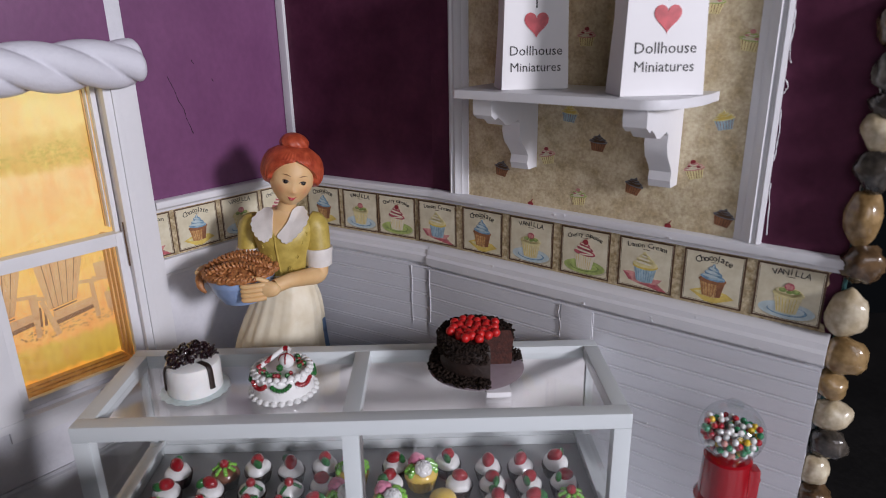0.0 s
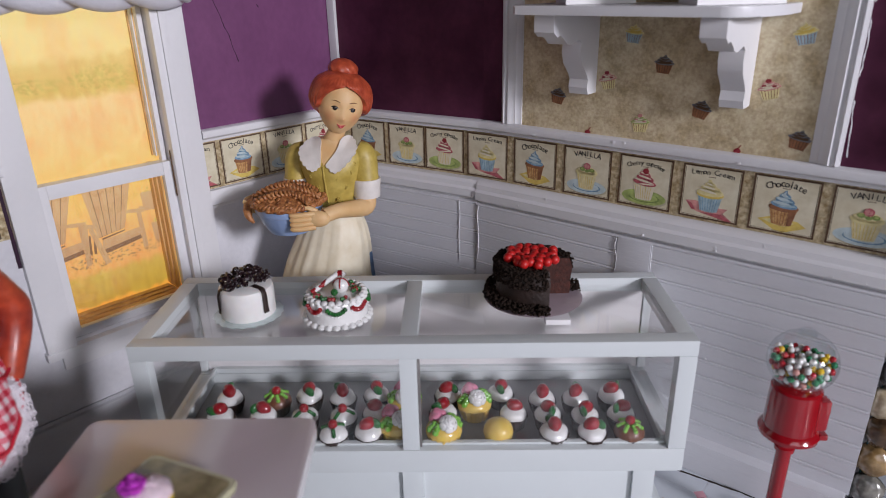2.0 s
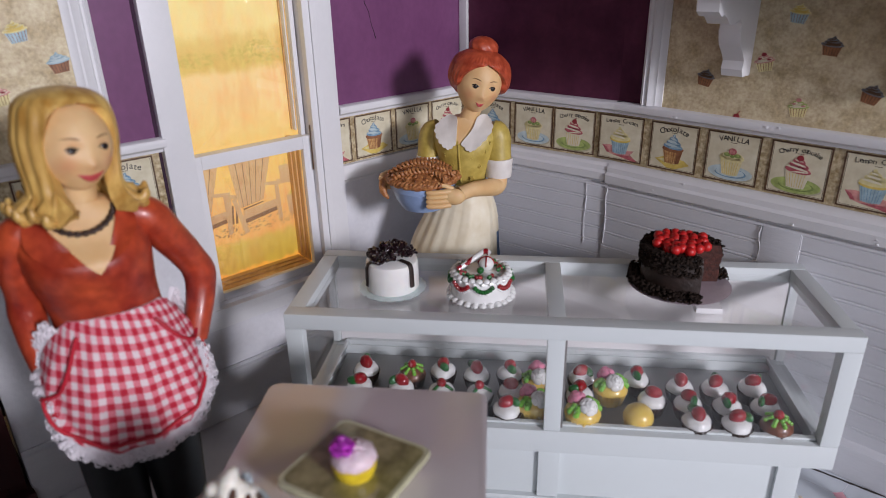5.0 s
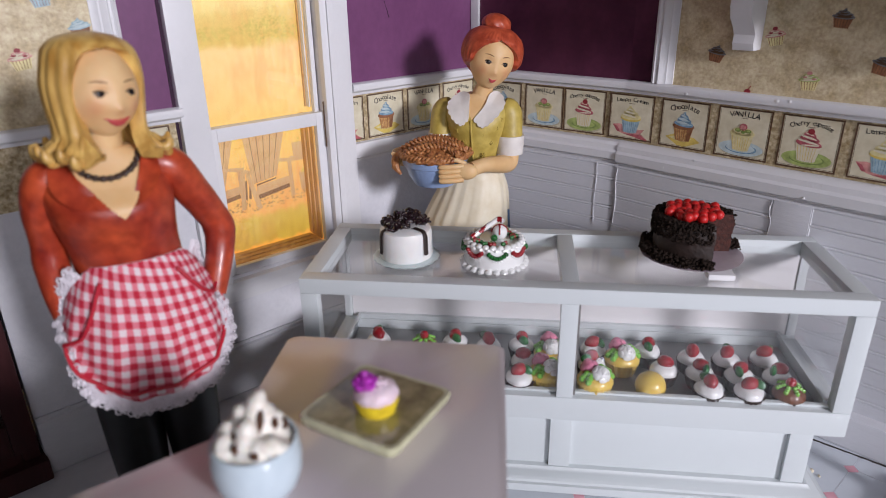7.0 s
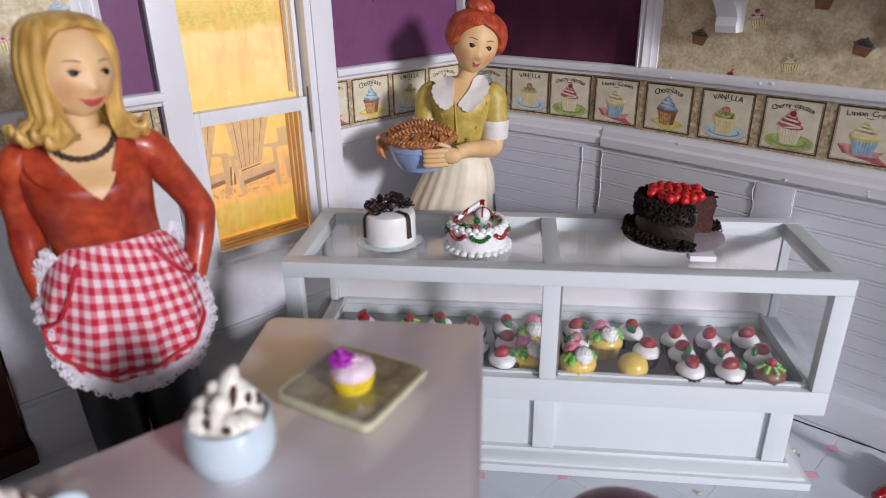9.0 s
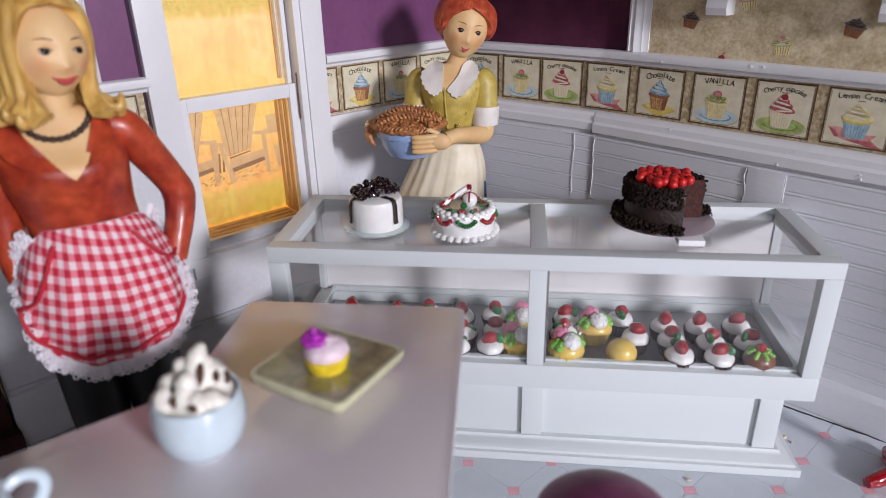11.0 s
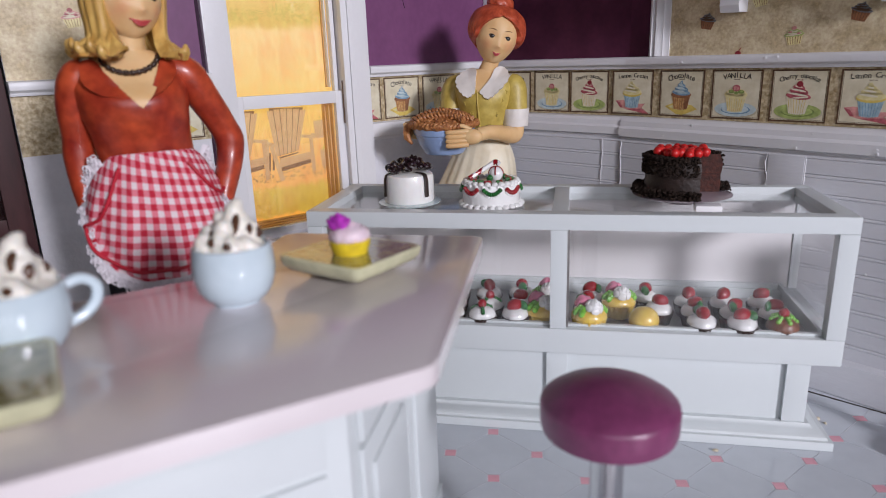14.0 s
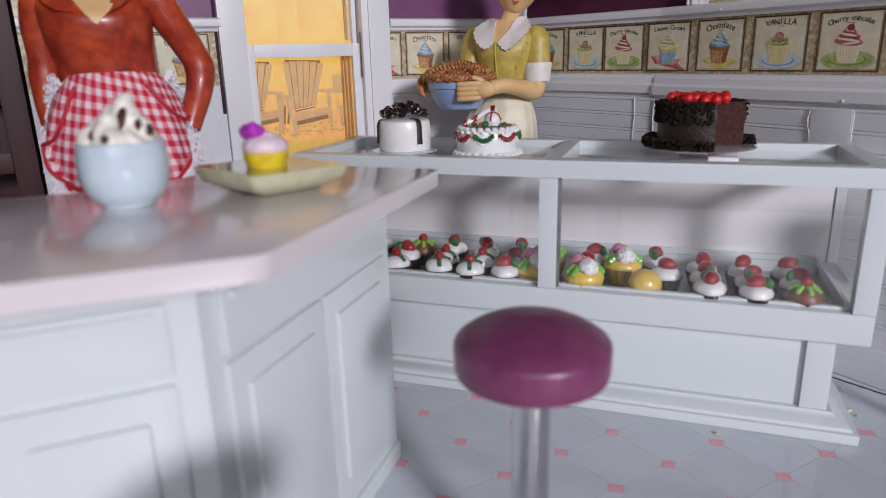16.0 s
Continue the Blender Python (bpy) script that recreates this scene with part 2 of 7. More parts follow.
def wall_core(name, m, spans, label):
    bm = bmesh.new()
    for a, b in spans:
        box(bm, a, b)
    return setting(name, bm, plaster_white, label, "wall", m)


wall_window = wall_core("wall_window", W_L, [((-2.437, 0, 0), (-1.56, 0.08, Z_TOP)), ((-1.56, 0, 0), (-0.98, 0.08, 0.6)), ((-1.56, 0, 2.05), (-0.98, 0.08, Z_TOP)), ((-0.98, 0, 0), (0.10, 0.08, Z_TOP))],
                        "white lower wall with purple paint above and a window")
wall_corner = wall_core("wall_corner", W_A, [((-0.08, 0, 0), (0.927, 0.08, Z_TOP))], "short purple wall over white boards beside the corner")
wall_shelf = wall_core("wall_shelf", W_B, [((0, 0, 0), (1.80, 0.08, Z_TOP))], "purple wall with a papered panel over white boards")


def flat_sheet(name, mat, m, x0, x1, z0, z1, depth, label, category):
    bm = bmesh.new()
    box(bm, (x0, -depth, z0), (x1, -0.0005, z1))
    return setting(name, bm, mat, label, category, m)


# purple paint above the chair rail
flat_sheet("trim_purple_window_right", purple_paint, W_L, -0.834, 0.0, 1.37, Z_TOP, 0.004, "mottled purple painted wall field", "wall")
flat_sheet("trim_purple_window_left", purple_paint, W_L, -1.86, -1.64, 1.37, Z_TOP, 0.004, "mottled purple painted wall field", "wall")
flat_sheet("trim_purple_over_window", purple_paint, W_L, -1.638, -0.902, 2.11, Z_TOP, 0.004, "mottled purple painted wall field", "wall")
# these three fields carry their shade in the darker purple
flat_sheet("trim_purple_corner", purple_shaded, W_A, 0.0, 0.927, 1.37, Z_TOP, 0.004, "purple painted wall field with its shade in the colour", "wall")
flat_sheet("trim_purple_joint", purple_shaded, W_B, 0.0, 0.16, 1.37, Z_TOP, 0.004, "purple painted wall field with its shade in the colour", "wall")
flat_sheet("trim_purple_end", purple_shaded, W_B, 1.50, 1.80, 1.08, Z_TOP, 0.004, "purple painted wall field at the open end with its shade in the colour", "wall")
# papered panels
flat_sheet("trim_paper_shelf_wall", beige_paper, W_B, 0.20, 1.47, 1.385, Z_TOP, 0.007, "mottled beige wallpaper with small cupcakes", "wallpaper")
flat_sheet("trim_paper_window_wall", beige_paper, W_L, -2.436, -1.90, 1.385, Z_TOP, 0.007, "mottled beige wallpaper with small cupcakes", "wallpaper")
# border papers
border_l = flat_sheet("border_window_wall", border_paper, W_L, -0.834, -0.003, 1.107, 1.345, 0.006, "tan cupcake wallpaper border", "wallpaper border")
border_l2 = flat_sheet("border_window_wall_far", border_paper, W_L, -2.436, -1.66, 1.107, 1.345, 0.006, "tan cupcake wallpaper border", "wallpaper border")
border_a = flat_sheet("border_corner_wall", border_paper, W_A, 0.004, 0.925, 1.107, 1.345, 0.006, "tan cupcake wallpaper border", "wallpaper border")
bm = bmesh.new()
TORN = [(1.775, 1.107), (1.768, 1.135), (1.735, 1.150), (1.722, 1.172), (1.742, 1.195), (1.730, 1.214), (1.748, 1.240), (1.752, 1.270), (1.762, 1.290), (1.756, 1.320), (1.768, 1.345)]
slab(bm, [(0.002, 1.107)] + TORN + [(0.002, 1.345)], -0.009, -0.0005)
border_b = setting("border_shelf_wall", bm, border_paper, "tan cupcake wallpaper border torn at its end", "wallpaper border", W_B)

CHAIR = [(0, 1.340), (-0.022, 1.340), (-0.026, 1.352), (-0.040, 1.362), (-0.044, 1.380), (-0.040, 1.392), (-0.030, 1.398), (0, 1.398)]
LOW = [(0, 0.985), (-0.045, 0.985), (-0.05, 1.000), (-0.072, 1.010), (-0.075, 1.050), (-0.062, 1.062), (-0.060, 1.085), (-0.045, 1.100), (-0.012, 1.106), (0, 1.106)]
for name, m, x0, x1 in (("trim_chair_rail_window", W_L, -0.833, -0.02), ("trim_chair_rail_far", W_L, -2.436, -1.66), ("trim_chair_rail_corner", W_A, 0.03, 0.945), ("trim_chair_rail_shelf", W_B, 0.002, 1.81)):
    bm = bmesh.new()
    moulding(bm, CHAIR, x0, x1)
    setting(name, bm, white_paint, "white moulded chair rail with rough paint", "chair rail", m)
bm = bmesh.new()
moulding(bm, LOW, 0.0, 1.795)
setting("trim_low_rail_shelf", bm, white_paint, "thick white moulded rail under the border", "rail", W_B)
bm = bmesh.new()
moulding(bm, [(y * 0.86, 1.106 - (1.106 - z) * 0.92) for y, z in LOW], 0.02, 0.926)
setting("trim_low_rail_corner", bm, white_paint, "thin white moulded rail under the border", "rail", W_A)
bm = bmesh.new()
moulding(bm, [(y * 0.35, 1.104 - (1.106 - z) * 0.75) for y, z in LOW], -0.833, -0.02)
setting("trim_low_rail_window", bm, white_paint, "thin white strip under the border", "rail", W_L)

# corner post
bm = bmesh.new()
box(bm, (0.004, -0.026, 1.3985), (0.052, -0.0045, Z_TOP), 0.005)
setting("trim_corner_post", bm, white_paint, "narrow white corner strip", "trim", W_A)


def boards(name, m, x0, x1, z0, z1, depth, step, label):
    """Beaded boards, one under another, each a piece of its own."""
    base = flat_sheet(name, wainscot_white, m, x0, x1, z0, z1, depth - 0.005, label, "wainscot")
    n = int(round((z1 - z0) / step))
    bm = bmesh.new()
    h = (z1 - z0) / n
    moulding(bm, [(-depth + 0.0035, 0.0005), (-depth, 0.003), (-depth, h - 0.017), (-depth + 0.0020, h - 0.0145), (-depth - 0.0018, h - 0.0105), (-depth - 0.0024, h - 0.006), (-depth - 0.0008, h - 0.0022), (-depth + 0.0025, h - 0.0003)], x0, x1)
    first = part("board", bm, wainscot_white, base, m=at(0, 0, z0))
    for i in range(1, n):
        ob = first.copy()
        scene.collection.objects.link(ob)
        ob.matrix_basis = at(0, 0, z0 + i * h)


boards("wainscot_shelf_wall", W_B, 0.0, 1.79, 0.14, 0.99, 0.062, 0.077, "white painted horizontal beaded boards with glue drips")
boards("wainscot_corner_wall", W_A, 0.01, 0.928, 0.10, 0.995, 0.056, 0.077, "white painted horizontal beaded boards")
bm = bmesh.new()
box(bm, (0.0, -0.122, 0.002), (1.78, -0.001, 0.15), 0.006)
setting("baseboard_shelf", bm, wainscot_white, "white painted baseboard lifting at the floor", "baseboard", W_B)

bm = bmesh.new()
moulding(bm, [(-0.0005, 0.002), (-0.030, 0.002), (-0.030, 0.225), (-0.024, 0.240), (-0.012, 0.246), (-0.012, 0.262), (-0.0005, 0.262)], -2.436, -0.045)
setting("baseboard_window", bm, wainscot_white, "white painted baseboard under the window", "baseboard", W_L)
bm = bmesh.new()
box(bm, (0.763, -0.0675, 0.151), (0.913, -0.055, 0.984), 0.002)
setting("trim_filler_strip", bm, wainscot_white, "plain white strip between two lengths of beaded boards", "trim", W_B)


def glue(name, m, lines, radius, seed, label):
    """Dried drips and strings of glue, each a thin uneven thread."""
    rng = random.Random(seed)
    for k, line in enumerate(lines):
        bm = bmesh.new()
        pts = curve_points([Vector((x, y, z)) for x, y, z in line], 5)
        tube(bm, [p + Vector((rng.uniform(-1, 1), 0, rng.uniform(-1, 1))) * radius * 0.7 for p in pts], [radius * rng.uniform(0.5, 1.3) for _ in pts], 6)
        setting(name, bm, white_paint, label, "glue", m)


glue("trim_glue_drip", W_B, [[(0.758, -0.064, 0.984), (0.752, -0.066, 0.93), (0.764, -0.066, 0.88), (0.757, -0.066, 0.81)], [(0.916, -0.063, 0.984), (0.915, -0.063, 0.85), (0.916, -0.063, 0.62)],
                             [(0.012, -0.064, 0.984), (0.009, -0.064, 0.90), (0.014, -0.064, 0.80), (0.010, -0.064, 0.69)]], 0.0026, 3, "dried white glue drip on the boards")
glue("trim_glue_drip", W_A, [[(0.818, -0.060, 0.990), (0.821, -0.060, 0.90), (0.816, -0.060, 0.80), (0.820, -0.060, 0.66)]], 0.0017, 4, "dried white glue line between two boards")
glue("trim_glue_string", W_B, [[(1.527, -0.010, 2.20), (1.529, -0.008, 2.14), (1.527, -0.009, 2.08), (1.536, -0.006, 2.03)], [(1.528, -0.009, 1.98), (1.537, -0.006, 1.955), (1.528, -0.009, 1.93)],
                               [(1.527, -0.010, 1.88), (1.531, -0.007, 1.78), (1.528, -0.007, 1.70)], [(1.528, -0.008, 1.62), (1.532, -0.006, 1.55), (1.540, -0.006, 1.43)], [(1.798, -0.008, 2.02), (1.790, -0.010, 1.98), (1.802, -0.012, 1.95), (1.792, -0.010, 1.92)],
                               [(1.797, -0.007, 1.75), (1.800, -0.008, 1.62), (1.796, -0.008, 1.50)]], 0.0022, 5, "dried glue string along the trim")
rng = random.Random(77)
for k in range(44):
    bm = bmesh.new()
    for v in ball(bm, (0, 0, 0), rng.choice((0.0022, 0.003, 0.004, 0.006)), 8, 0, (rng.uniform(0.9, 1.8), 0.5, 1.0)):
        v.co *= 1 + rng.uniform(-0.15, 0.15)
    spot = (at(rng.uniform(0.1, 1.75), -0.0745, rng.uniform(1.01, 1.05)), at(rng.uniform(0.3, 1.75), -0.0625, rng.uniform(0.45, 0.97)), at(rng.uniform(0.05, 1.78), -0.0425, rng.uniform(1.362, 1.388)), at(rng.uniform(0.05, 1.75), -0.060, rng.uniform(1.066, 1.084)))[k % 4]
    setting("trim_glue_speck", bm, white_paint, "small dried drop of glue or paint", "glue", W_B @ spot)
crack_dark = material("dark_crack", (0.030, 0.008, 0.026), 0.8, vary=0.2)
for k, line in enumerate(([(-0.668, -0.0038, 1.962), (-0.640, -0.0038, 1.895), (-0.632, -0.0038, 1.86), (-0.606, -0.0038, 1.80), (-0.600, -0.0038, 1.765), (-0.574, -0.0038, 1.685)], [(-0.535, -0.0038, 2.03), (-0.530, -0.0038, 2.02), (-0.522, -0.0038, 2.01)], [(-0.44, -0.0038, 1.935), (-0.436, -0.0038, 1.93), (-0.432, -0.0038, 1.922)])):
    bm = bmesh.new()
    pts = curve_points([Vector(q) for q in line], 6)
    tube(bm, [p + Vector((rng.uniform(-0.002, 0.002), 0, 0)) for p in pts], [rng.uniform(0.0008, 0.0026) for _ in pts], 6)
    setting("trim_paint_crack", bm, crack_dark, "thin dark crack in the purple paint", "crack", W_L)

# ---------------------------------------------------------------- window with casing, sashes and a back-lit picture outside
window = tagged(new("window_1"), "white double-hung window with warm light behind", "window", "", "structure")
window.matrix_basis = W_L
bm = bmesh.new()
box(bm, (-0.985, -0.035, 0.56), (-0.835, 0.0, 2.10), 0.006)
box(bm, (-0.952, -0.046, 0.56), (-0.922, -0.033, 2.10), 0.004)
part("casing", bm, white_paint, window)
bm = bmesh.new()
box(bm, (-1.672, -0.035, 0.56), (-1.555, 0.0, 2.10), 0.006)
part("casing", bm, white_paint, window)
bm = bmesh.new()
box(bm, (-1.68, -0.040, 0.545), (-0.83, 0.036, 0.583), 0.006)
part("window_sill", bm, white_paint, window)
bm = bmesh.new()
box(bm, (-1.62, -0.025, 0.48), (-0.90, 0.0, 0.545), 0.005)
part("apron_board", bm, white_paint, window)


# Brown jamb wood with the picture's golden light put into its colour.
jamb_gold_lit = material("brown_jamb_gold_lit", (0.60, 0.34, 0.12), 0.35, vary=0.2, size=0.03, stretch=(1, 1, 0.1), second=(0.72, 0.46, 0.20))
for k in range(3):
    y0 = 0.036 + 0.030 * k
    for z0, z1, xr, w in ((0.64 + 0.010 * k, 1.27, -1.026, 0.0070), (1.30, 2.04, -1.006, 0.0055)):
        bm = bmesh.new()
        box(bm, (xr - w * (k + 1), max(y0, 0.0715 if z0 > 1 else 0), z0), (xr - w * k, 0.110 if z0 > 1 else 0.128, z1), 0.0015)
        part("jamb_step", bm, (jamb_gold_lit, white_paint, jamb_gold_lit)[k] if z0 > 1 else jamb_gold_lit, window, "golden stepped jamb")
    bm = bmesh.new()
    box(bm, (-1.515, y0, 0.634 + 0.006 * k), (-1.027 - 0.0070 * (k + 1), 0.128, 0.6398 + 0.006 * k), 0.0015)
    part("sill_step", bm, jamb_gold_lit, window, "golden stepped sill")


def sash(x0, x1, z0, z1, w, y, bottom, top):
    bm = bmesh.new()
    box(bm, (x0, y, z0), (x0 + w, y + 0.03, z1), 0.003)
    box(bm, (x1 - w, y, z0), (x1, y + 0.03, z1), 0.003)
    box(bm, (x0 + w, y, z0), (x1 - w, y + 0.03, z0 + bottom), 0.003)
    box(bm, (x0 + w, y, z1 - top), (x1 - w, y + 0.03, z1), 0.003)
    ob = part("sash", bm, white_paint, window)
    bm = bmesh.new()
    box(bm, (x0 + w, y + 0.012, z0 + bottom), (x1 - w, y + 0.016, z1 - top))
    pane = part("pane", bm, pane_glass, ob, "clear window pane")
    pane.visible_shadow = False


sash(-1.56, -0.98, 0.585, 1.282, 0.045, 0.005, 0.05, 0.060)
sash(-1.555, -0.985, 1.25, 2.05, 0.022, 0.040, 0.03, 0.05)

# ---------------------------------------------------------------- panel trims, shelf and bags
def upright_trim(name, m, x0, x1, z0, z1, label):
    bm = bmesh.new()
    w = x1 - x0
    prof = [(0, 0), (0, -0.030), (0.12, -0.036), (0.2, -0.028), (0.3, -0.028), (0.36, -0.036), (0.5, -0.030), (0.62, -0.022), (0.7, -0.022), (0.78, -0.016), (1, -0.012), (1, 0)]
    a = [bm.verts.new((x0 + w * u, y, z0)) for u, y in prof]
    b = [bm.verts.new((x0 + w * u, y, z1)) for u, y in prof]
    bm.faces.new(a)
    bm.faces.new(b[::-1])
    for i in range(len(prof)):
        j = (i + 1) % len(prof)
        bm.faces.new((a[i], a[j], b[j], b[i]))
    setting(name, bm, white_paint, label, "trim", m)


upright_trim("trim_panel_left", W_B, 0.125, 0.222, 1.399, Z_TOP, "fluted white upright trim beside the papered panel")
upright_trim("trim_panel_right", W_B, 1.525, 1.428, 1.399, Z_TOP, "fluted white upright trim beside the papered panel")
upright_trim("trim_panel_far", W_L, -1.835, -1.925, 1.399, Z_TOP, "fluted white upright trim beside the papered panel")

paper_white = material("white_card", (0.80, 0.79, 0.80), 0.5, vary=0.03, size=0.3)
heart_red = material("heart_red", (0.42, 0.018, 0.032), 0.35, vary=0.3, size=0.05, second=(0.58, 0.06, 0.075))

shelf = tagged(new("wall_shelf_board"), "white wooden wall shelf on two scrolled brackets", "shelf")
shelf.matrix_basis = W_B
bm = bmesh.new()
corner = [(1.178 + 0.142 * math.sin(a), -0.12 - 0.285 * math.cos(a)) for a in [math.pi / 2 * i / 8 for i in range(9)]]
prism(bm, [(0.405, -0.008), (0.405, -0.375), (0.435, -0.405)] + corner + [(1.320, -0.008)], 1.897, 1.930, 0.004)
part("board", bm, white_paint, shelf)
SCROLL = [(0, 0), (-0.360, 0), (-0.365, -0.012), (-0.362, -0.062), (-0.335, -0.080), (-0.315, -0.074), (-0.290, -0.086), (-0.260, -0.110), (-0.225, -0.114), (-0.195, -0.106), (-0.165, -0.100),
          (-0.145, -0.115), (-0.150, -0.150), (-0.135, -0.195), (-0.095, -0.235), (-0.075, -0.262), (-0.082, -0.295), (-0.070, -0.323), (0, -0.323)]
bm = bmesh.new()
lo = [bm.verts.new((0.0, y, z)) for y, z in SCROLL]
hi = [bm.verts.new((0.085, y, z)) for y, z in SCROLL]
bm.faces.new(lo)
bm.faces.new(hi[::-1])
for i in range(len(SCROLL)):
    j = (i + 1) % len(SCROLL)
    bm.faces.new((lo[i], lo[j], hi[j], hi[i]))
brackets = [part("bracket", bm, white_paint, shelf, "scrolled white bracket", m=at(0.500, -0.008, 1.8965))]
b2 = brackets[0].copy()
scene.collection.objects.link(b2)
b2.matrix_basis = at(1.115, -0.008, 1.8965)


def gift_bag(x, y, turn, w, d, h, low):
    bag = thing("gift_bag", W_B @ at(x, y, 1.931, turn), "white paper gift bag with a red heart and lettering", "bag", "bags on the shelf")
    bm = bmesh.new()
    tw, td = w * 0.90, d * 0.9
    lo = [(-w / 2, -d / 2, 0), (w / 2, -d / 2, 0), (w / 2 + 0.0, d / 2, 0), (-w / 2, d / 2, 0)]
    mid = [(-w * 0.47, -d * 0.46, h * 0.5), (w * 0.47, -d * 0.46, h * 0.5), (w * 0.45, d * 0.46, h * 0.5), (-w * 0.45, d * 0.46, h * 0.5)]
    hi = [(-tw / 2, -td / 2, h), (tw / 2, -td / 2, h), (tw / 2, td / 2, h), (-tw / 2, td / 2, h)]
    rings(bm, [lo, mid, hi])
    part("paper_body", bm, paper_white, bag, smooth=10)
    lean = math.degrees(math.atan2(0.04 * d, h * 0.5))
    face = at(0, -d / 2 - 0.001, 0, 0, -lean)
    k = w / 0.26
    lettering("lettering", "Dollhouse", 0.0495 * k ** 0.5, black_ink, face @ at(0, 0, 0.160 - low), bag)
    lettering("lettering", "Miniatures", 0.047 * k ** 0.5, black_ink, face @ at(0, 0, 0.100 - low), bag)
    lettering("lettering", "I", 0.058 * k, black_ink, face @ at(0, 0, 0.330 - low), bag)
    bm = bmesh.new()
    pts = []
    for i in range(28):
        a = 2 * math.pi * i / 28
        pts.append((0.0029 * 16 * math.sin(a) ** 3, 0.0031 * (13 * math.cos(a) - 5 * math.cos(2 * a) - 2 * math.cos(3 * a) - math.cos(4 * a))))
    slab(bm, pts, -0.002, 0.0)
    part("heart", bm, heart_red, bag, "printed red heart", m=face @ at(0, 0, 0.260 - low))


gift_bag(0.655, -0.200, 44, 0.26, 0.15, 0.50, 0.020)
gift_bag(1.145, -0.195, 42, 0.29, 0.16, 0.50, 0.006)

bm = bmesh.new()
prism(bm, [(-1.6865, -0.0065), (-1.673, -0.0065), (-1.673, -0.0045), (-1.6865, -0.0045)], 0.98, 2.2)
setting("trim_dark_gap", bm, crack_dark, "thin dark gap beside the window casing", "gap", W_L)

# ---------------------------------------------------------------- floor: white octagons with pink corner squares
floor_bm = bmesh.new()
prism(floor_bm, [(-3.2, -1.2), (1.62, -1.2), (1.62, 1.95), (1.50, 2.35), (-0.7, 4.1), (-3.2, 2.2)], -0.06, -0.0016)
floor = setting("floor", floor_bm, grout, "glossy white octagon floor with small pink squares", "floor")
dark_table = material("dark_table", (0.012, 0.011, 0.011), 0.5, vary=0.3, size=0.6)
bm = bmesh.new()
prism(bm, [(-3.6, -1.6), (3.6, -1.6), (3.6, 5.0), (-3.6, 5.0)], -0.16, -0.10)
setting("ground", bm, dark_table, "dark table top under the dollhouse", "table")
E1, E2, O2 = Vector((0.138, 0.169)), Vector((0.182, -0.1285)), Vector((0.141, 1.780))
D = 0.029
u1, u2 = E1.normalized(), E2.normalized()


def flat_piece(name, pts, z, mat):
    bm = bmesh.new()
    vs = [bm.verts.new((p.x, p.y, z)) for p in pts]
    c = [bm.verts.new((p.x, p.y, z - 0.0015)) for p in pts]
    bm.faces.new(vs)
    for i in range(len(vs)):
        j = (i + 1) % len(vs)
        bm.faces.new((c[i], c[j], vs[j], vs[i]))
    return part(name, bm, mat, floor, smooth=0)


g = 0.0016
h1, h2 = E1 * 0.5, E2 * 0.5
oct_pts = []
for s1, s2 in ((1, 1), (1, -1), (-1, -1), (-1, 1)):
    corner = s1 * (h1 - u1 * g) + s2 * (h2 - u2 * g)
    pa, pb = corner - s1 * u1 * (D - g), corner - s2 * u2 * (D - g)
    oct_pts += [pa, pb] if (s1 * s2 > 0) else [pb, pa]
octagon = flat_piece("floor_tile", oct_pts, 0.0, floor_white)
dot = flat_piece("corner_square", [u1 * (D - g), u2 * (D - g), -u1 * (D - g), -u2 * (D - g)], 0.0, floor_pink)
first = True
for i in range(-9, 7):
    for j in range(-9, 8):
        p = O2 + i * E1 + j * E2
        if not (-1.55 < p.x < 1.75 and 0.55 < p.y < 3.3):
            continue
        for src, q in ((octagon, p + h1 + h2), (dot, p)):
            ob = src
            if not first:
                ob = src.copy()
                scene.collection.objects.link(ob)
            ob.matrix_basis = at(q.x, q.y)
        first = False

seam_dark = material("dark_seam", (0.03, 0.022, 0.018), 0.8, vary=0.3, size=0.05)
bm = bmesh.new()
rng = random.Random(6)
xs = [0.95 + 0.02 * k for k in range(41)]
near = [(x, -(0.172 - 0.10 * (x - 0.95)) - rng.uniform(0.0, 0.006)) for x in xs]
far = [(x, -(0.166 - 0.10 * (x - 0.95)) + rng.uniform(0.0, 0.002)) for x in xs]
prism(bm, near + far[::-1], 0.0003, 0.0012)
setting("floor_seam", bm, seam_dark, "dark open seam where the floor sheet meets the baseboard", "seam", W_B)
crumb_pale = material("pale_crumb", (0.55, 0.48, 0.36), 0.7, vary=0.2, size=0.01)
for k, (x, y, r) in enumerate(((0.284, 1.998, 0.009), (0.706, 2.286, 0.012), (0.730, 2.262, 0.007))):
    crumb = thing("crumb", at(x, y, r * 0.5, 40 * k), "small pale crumb on the tiled floor", "crumb", "crumbs on the floor")
    bm = bmesh.new()
    for v in ball(bm, (0, 0, 0), r, 9, 0, (1.3, 0.8, 0.55)):
        v.co *= 1 + rng.uniform(-0.2, 0.2)
    part("bit", bm, crumb_pale, crumb)

# ---------------------------------------------------------------- glass display case
case = thing("display_case", at(-1.268, 2.026, 0, 1.59), "white glass-topped bakery display case with a recessed base", "display case")
CW, CD = 1.960, 0.578


def bars(name, spans, mat=case_white, bevel=0.005, label="", parent=None):
    bm = bmesh.new()
    for a, b in spans:
        box(bm, a, b, bevel)
    return part(name, bm, mat, parent or case, label)


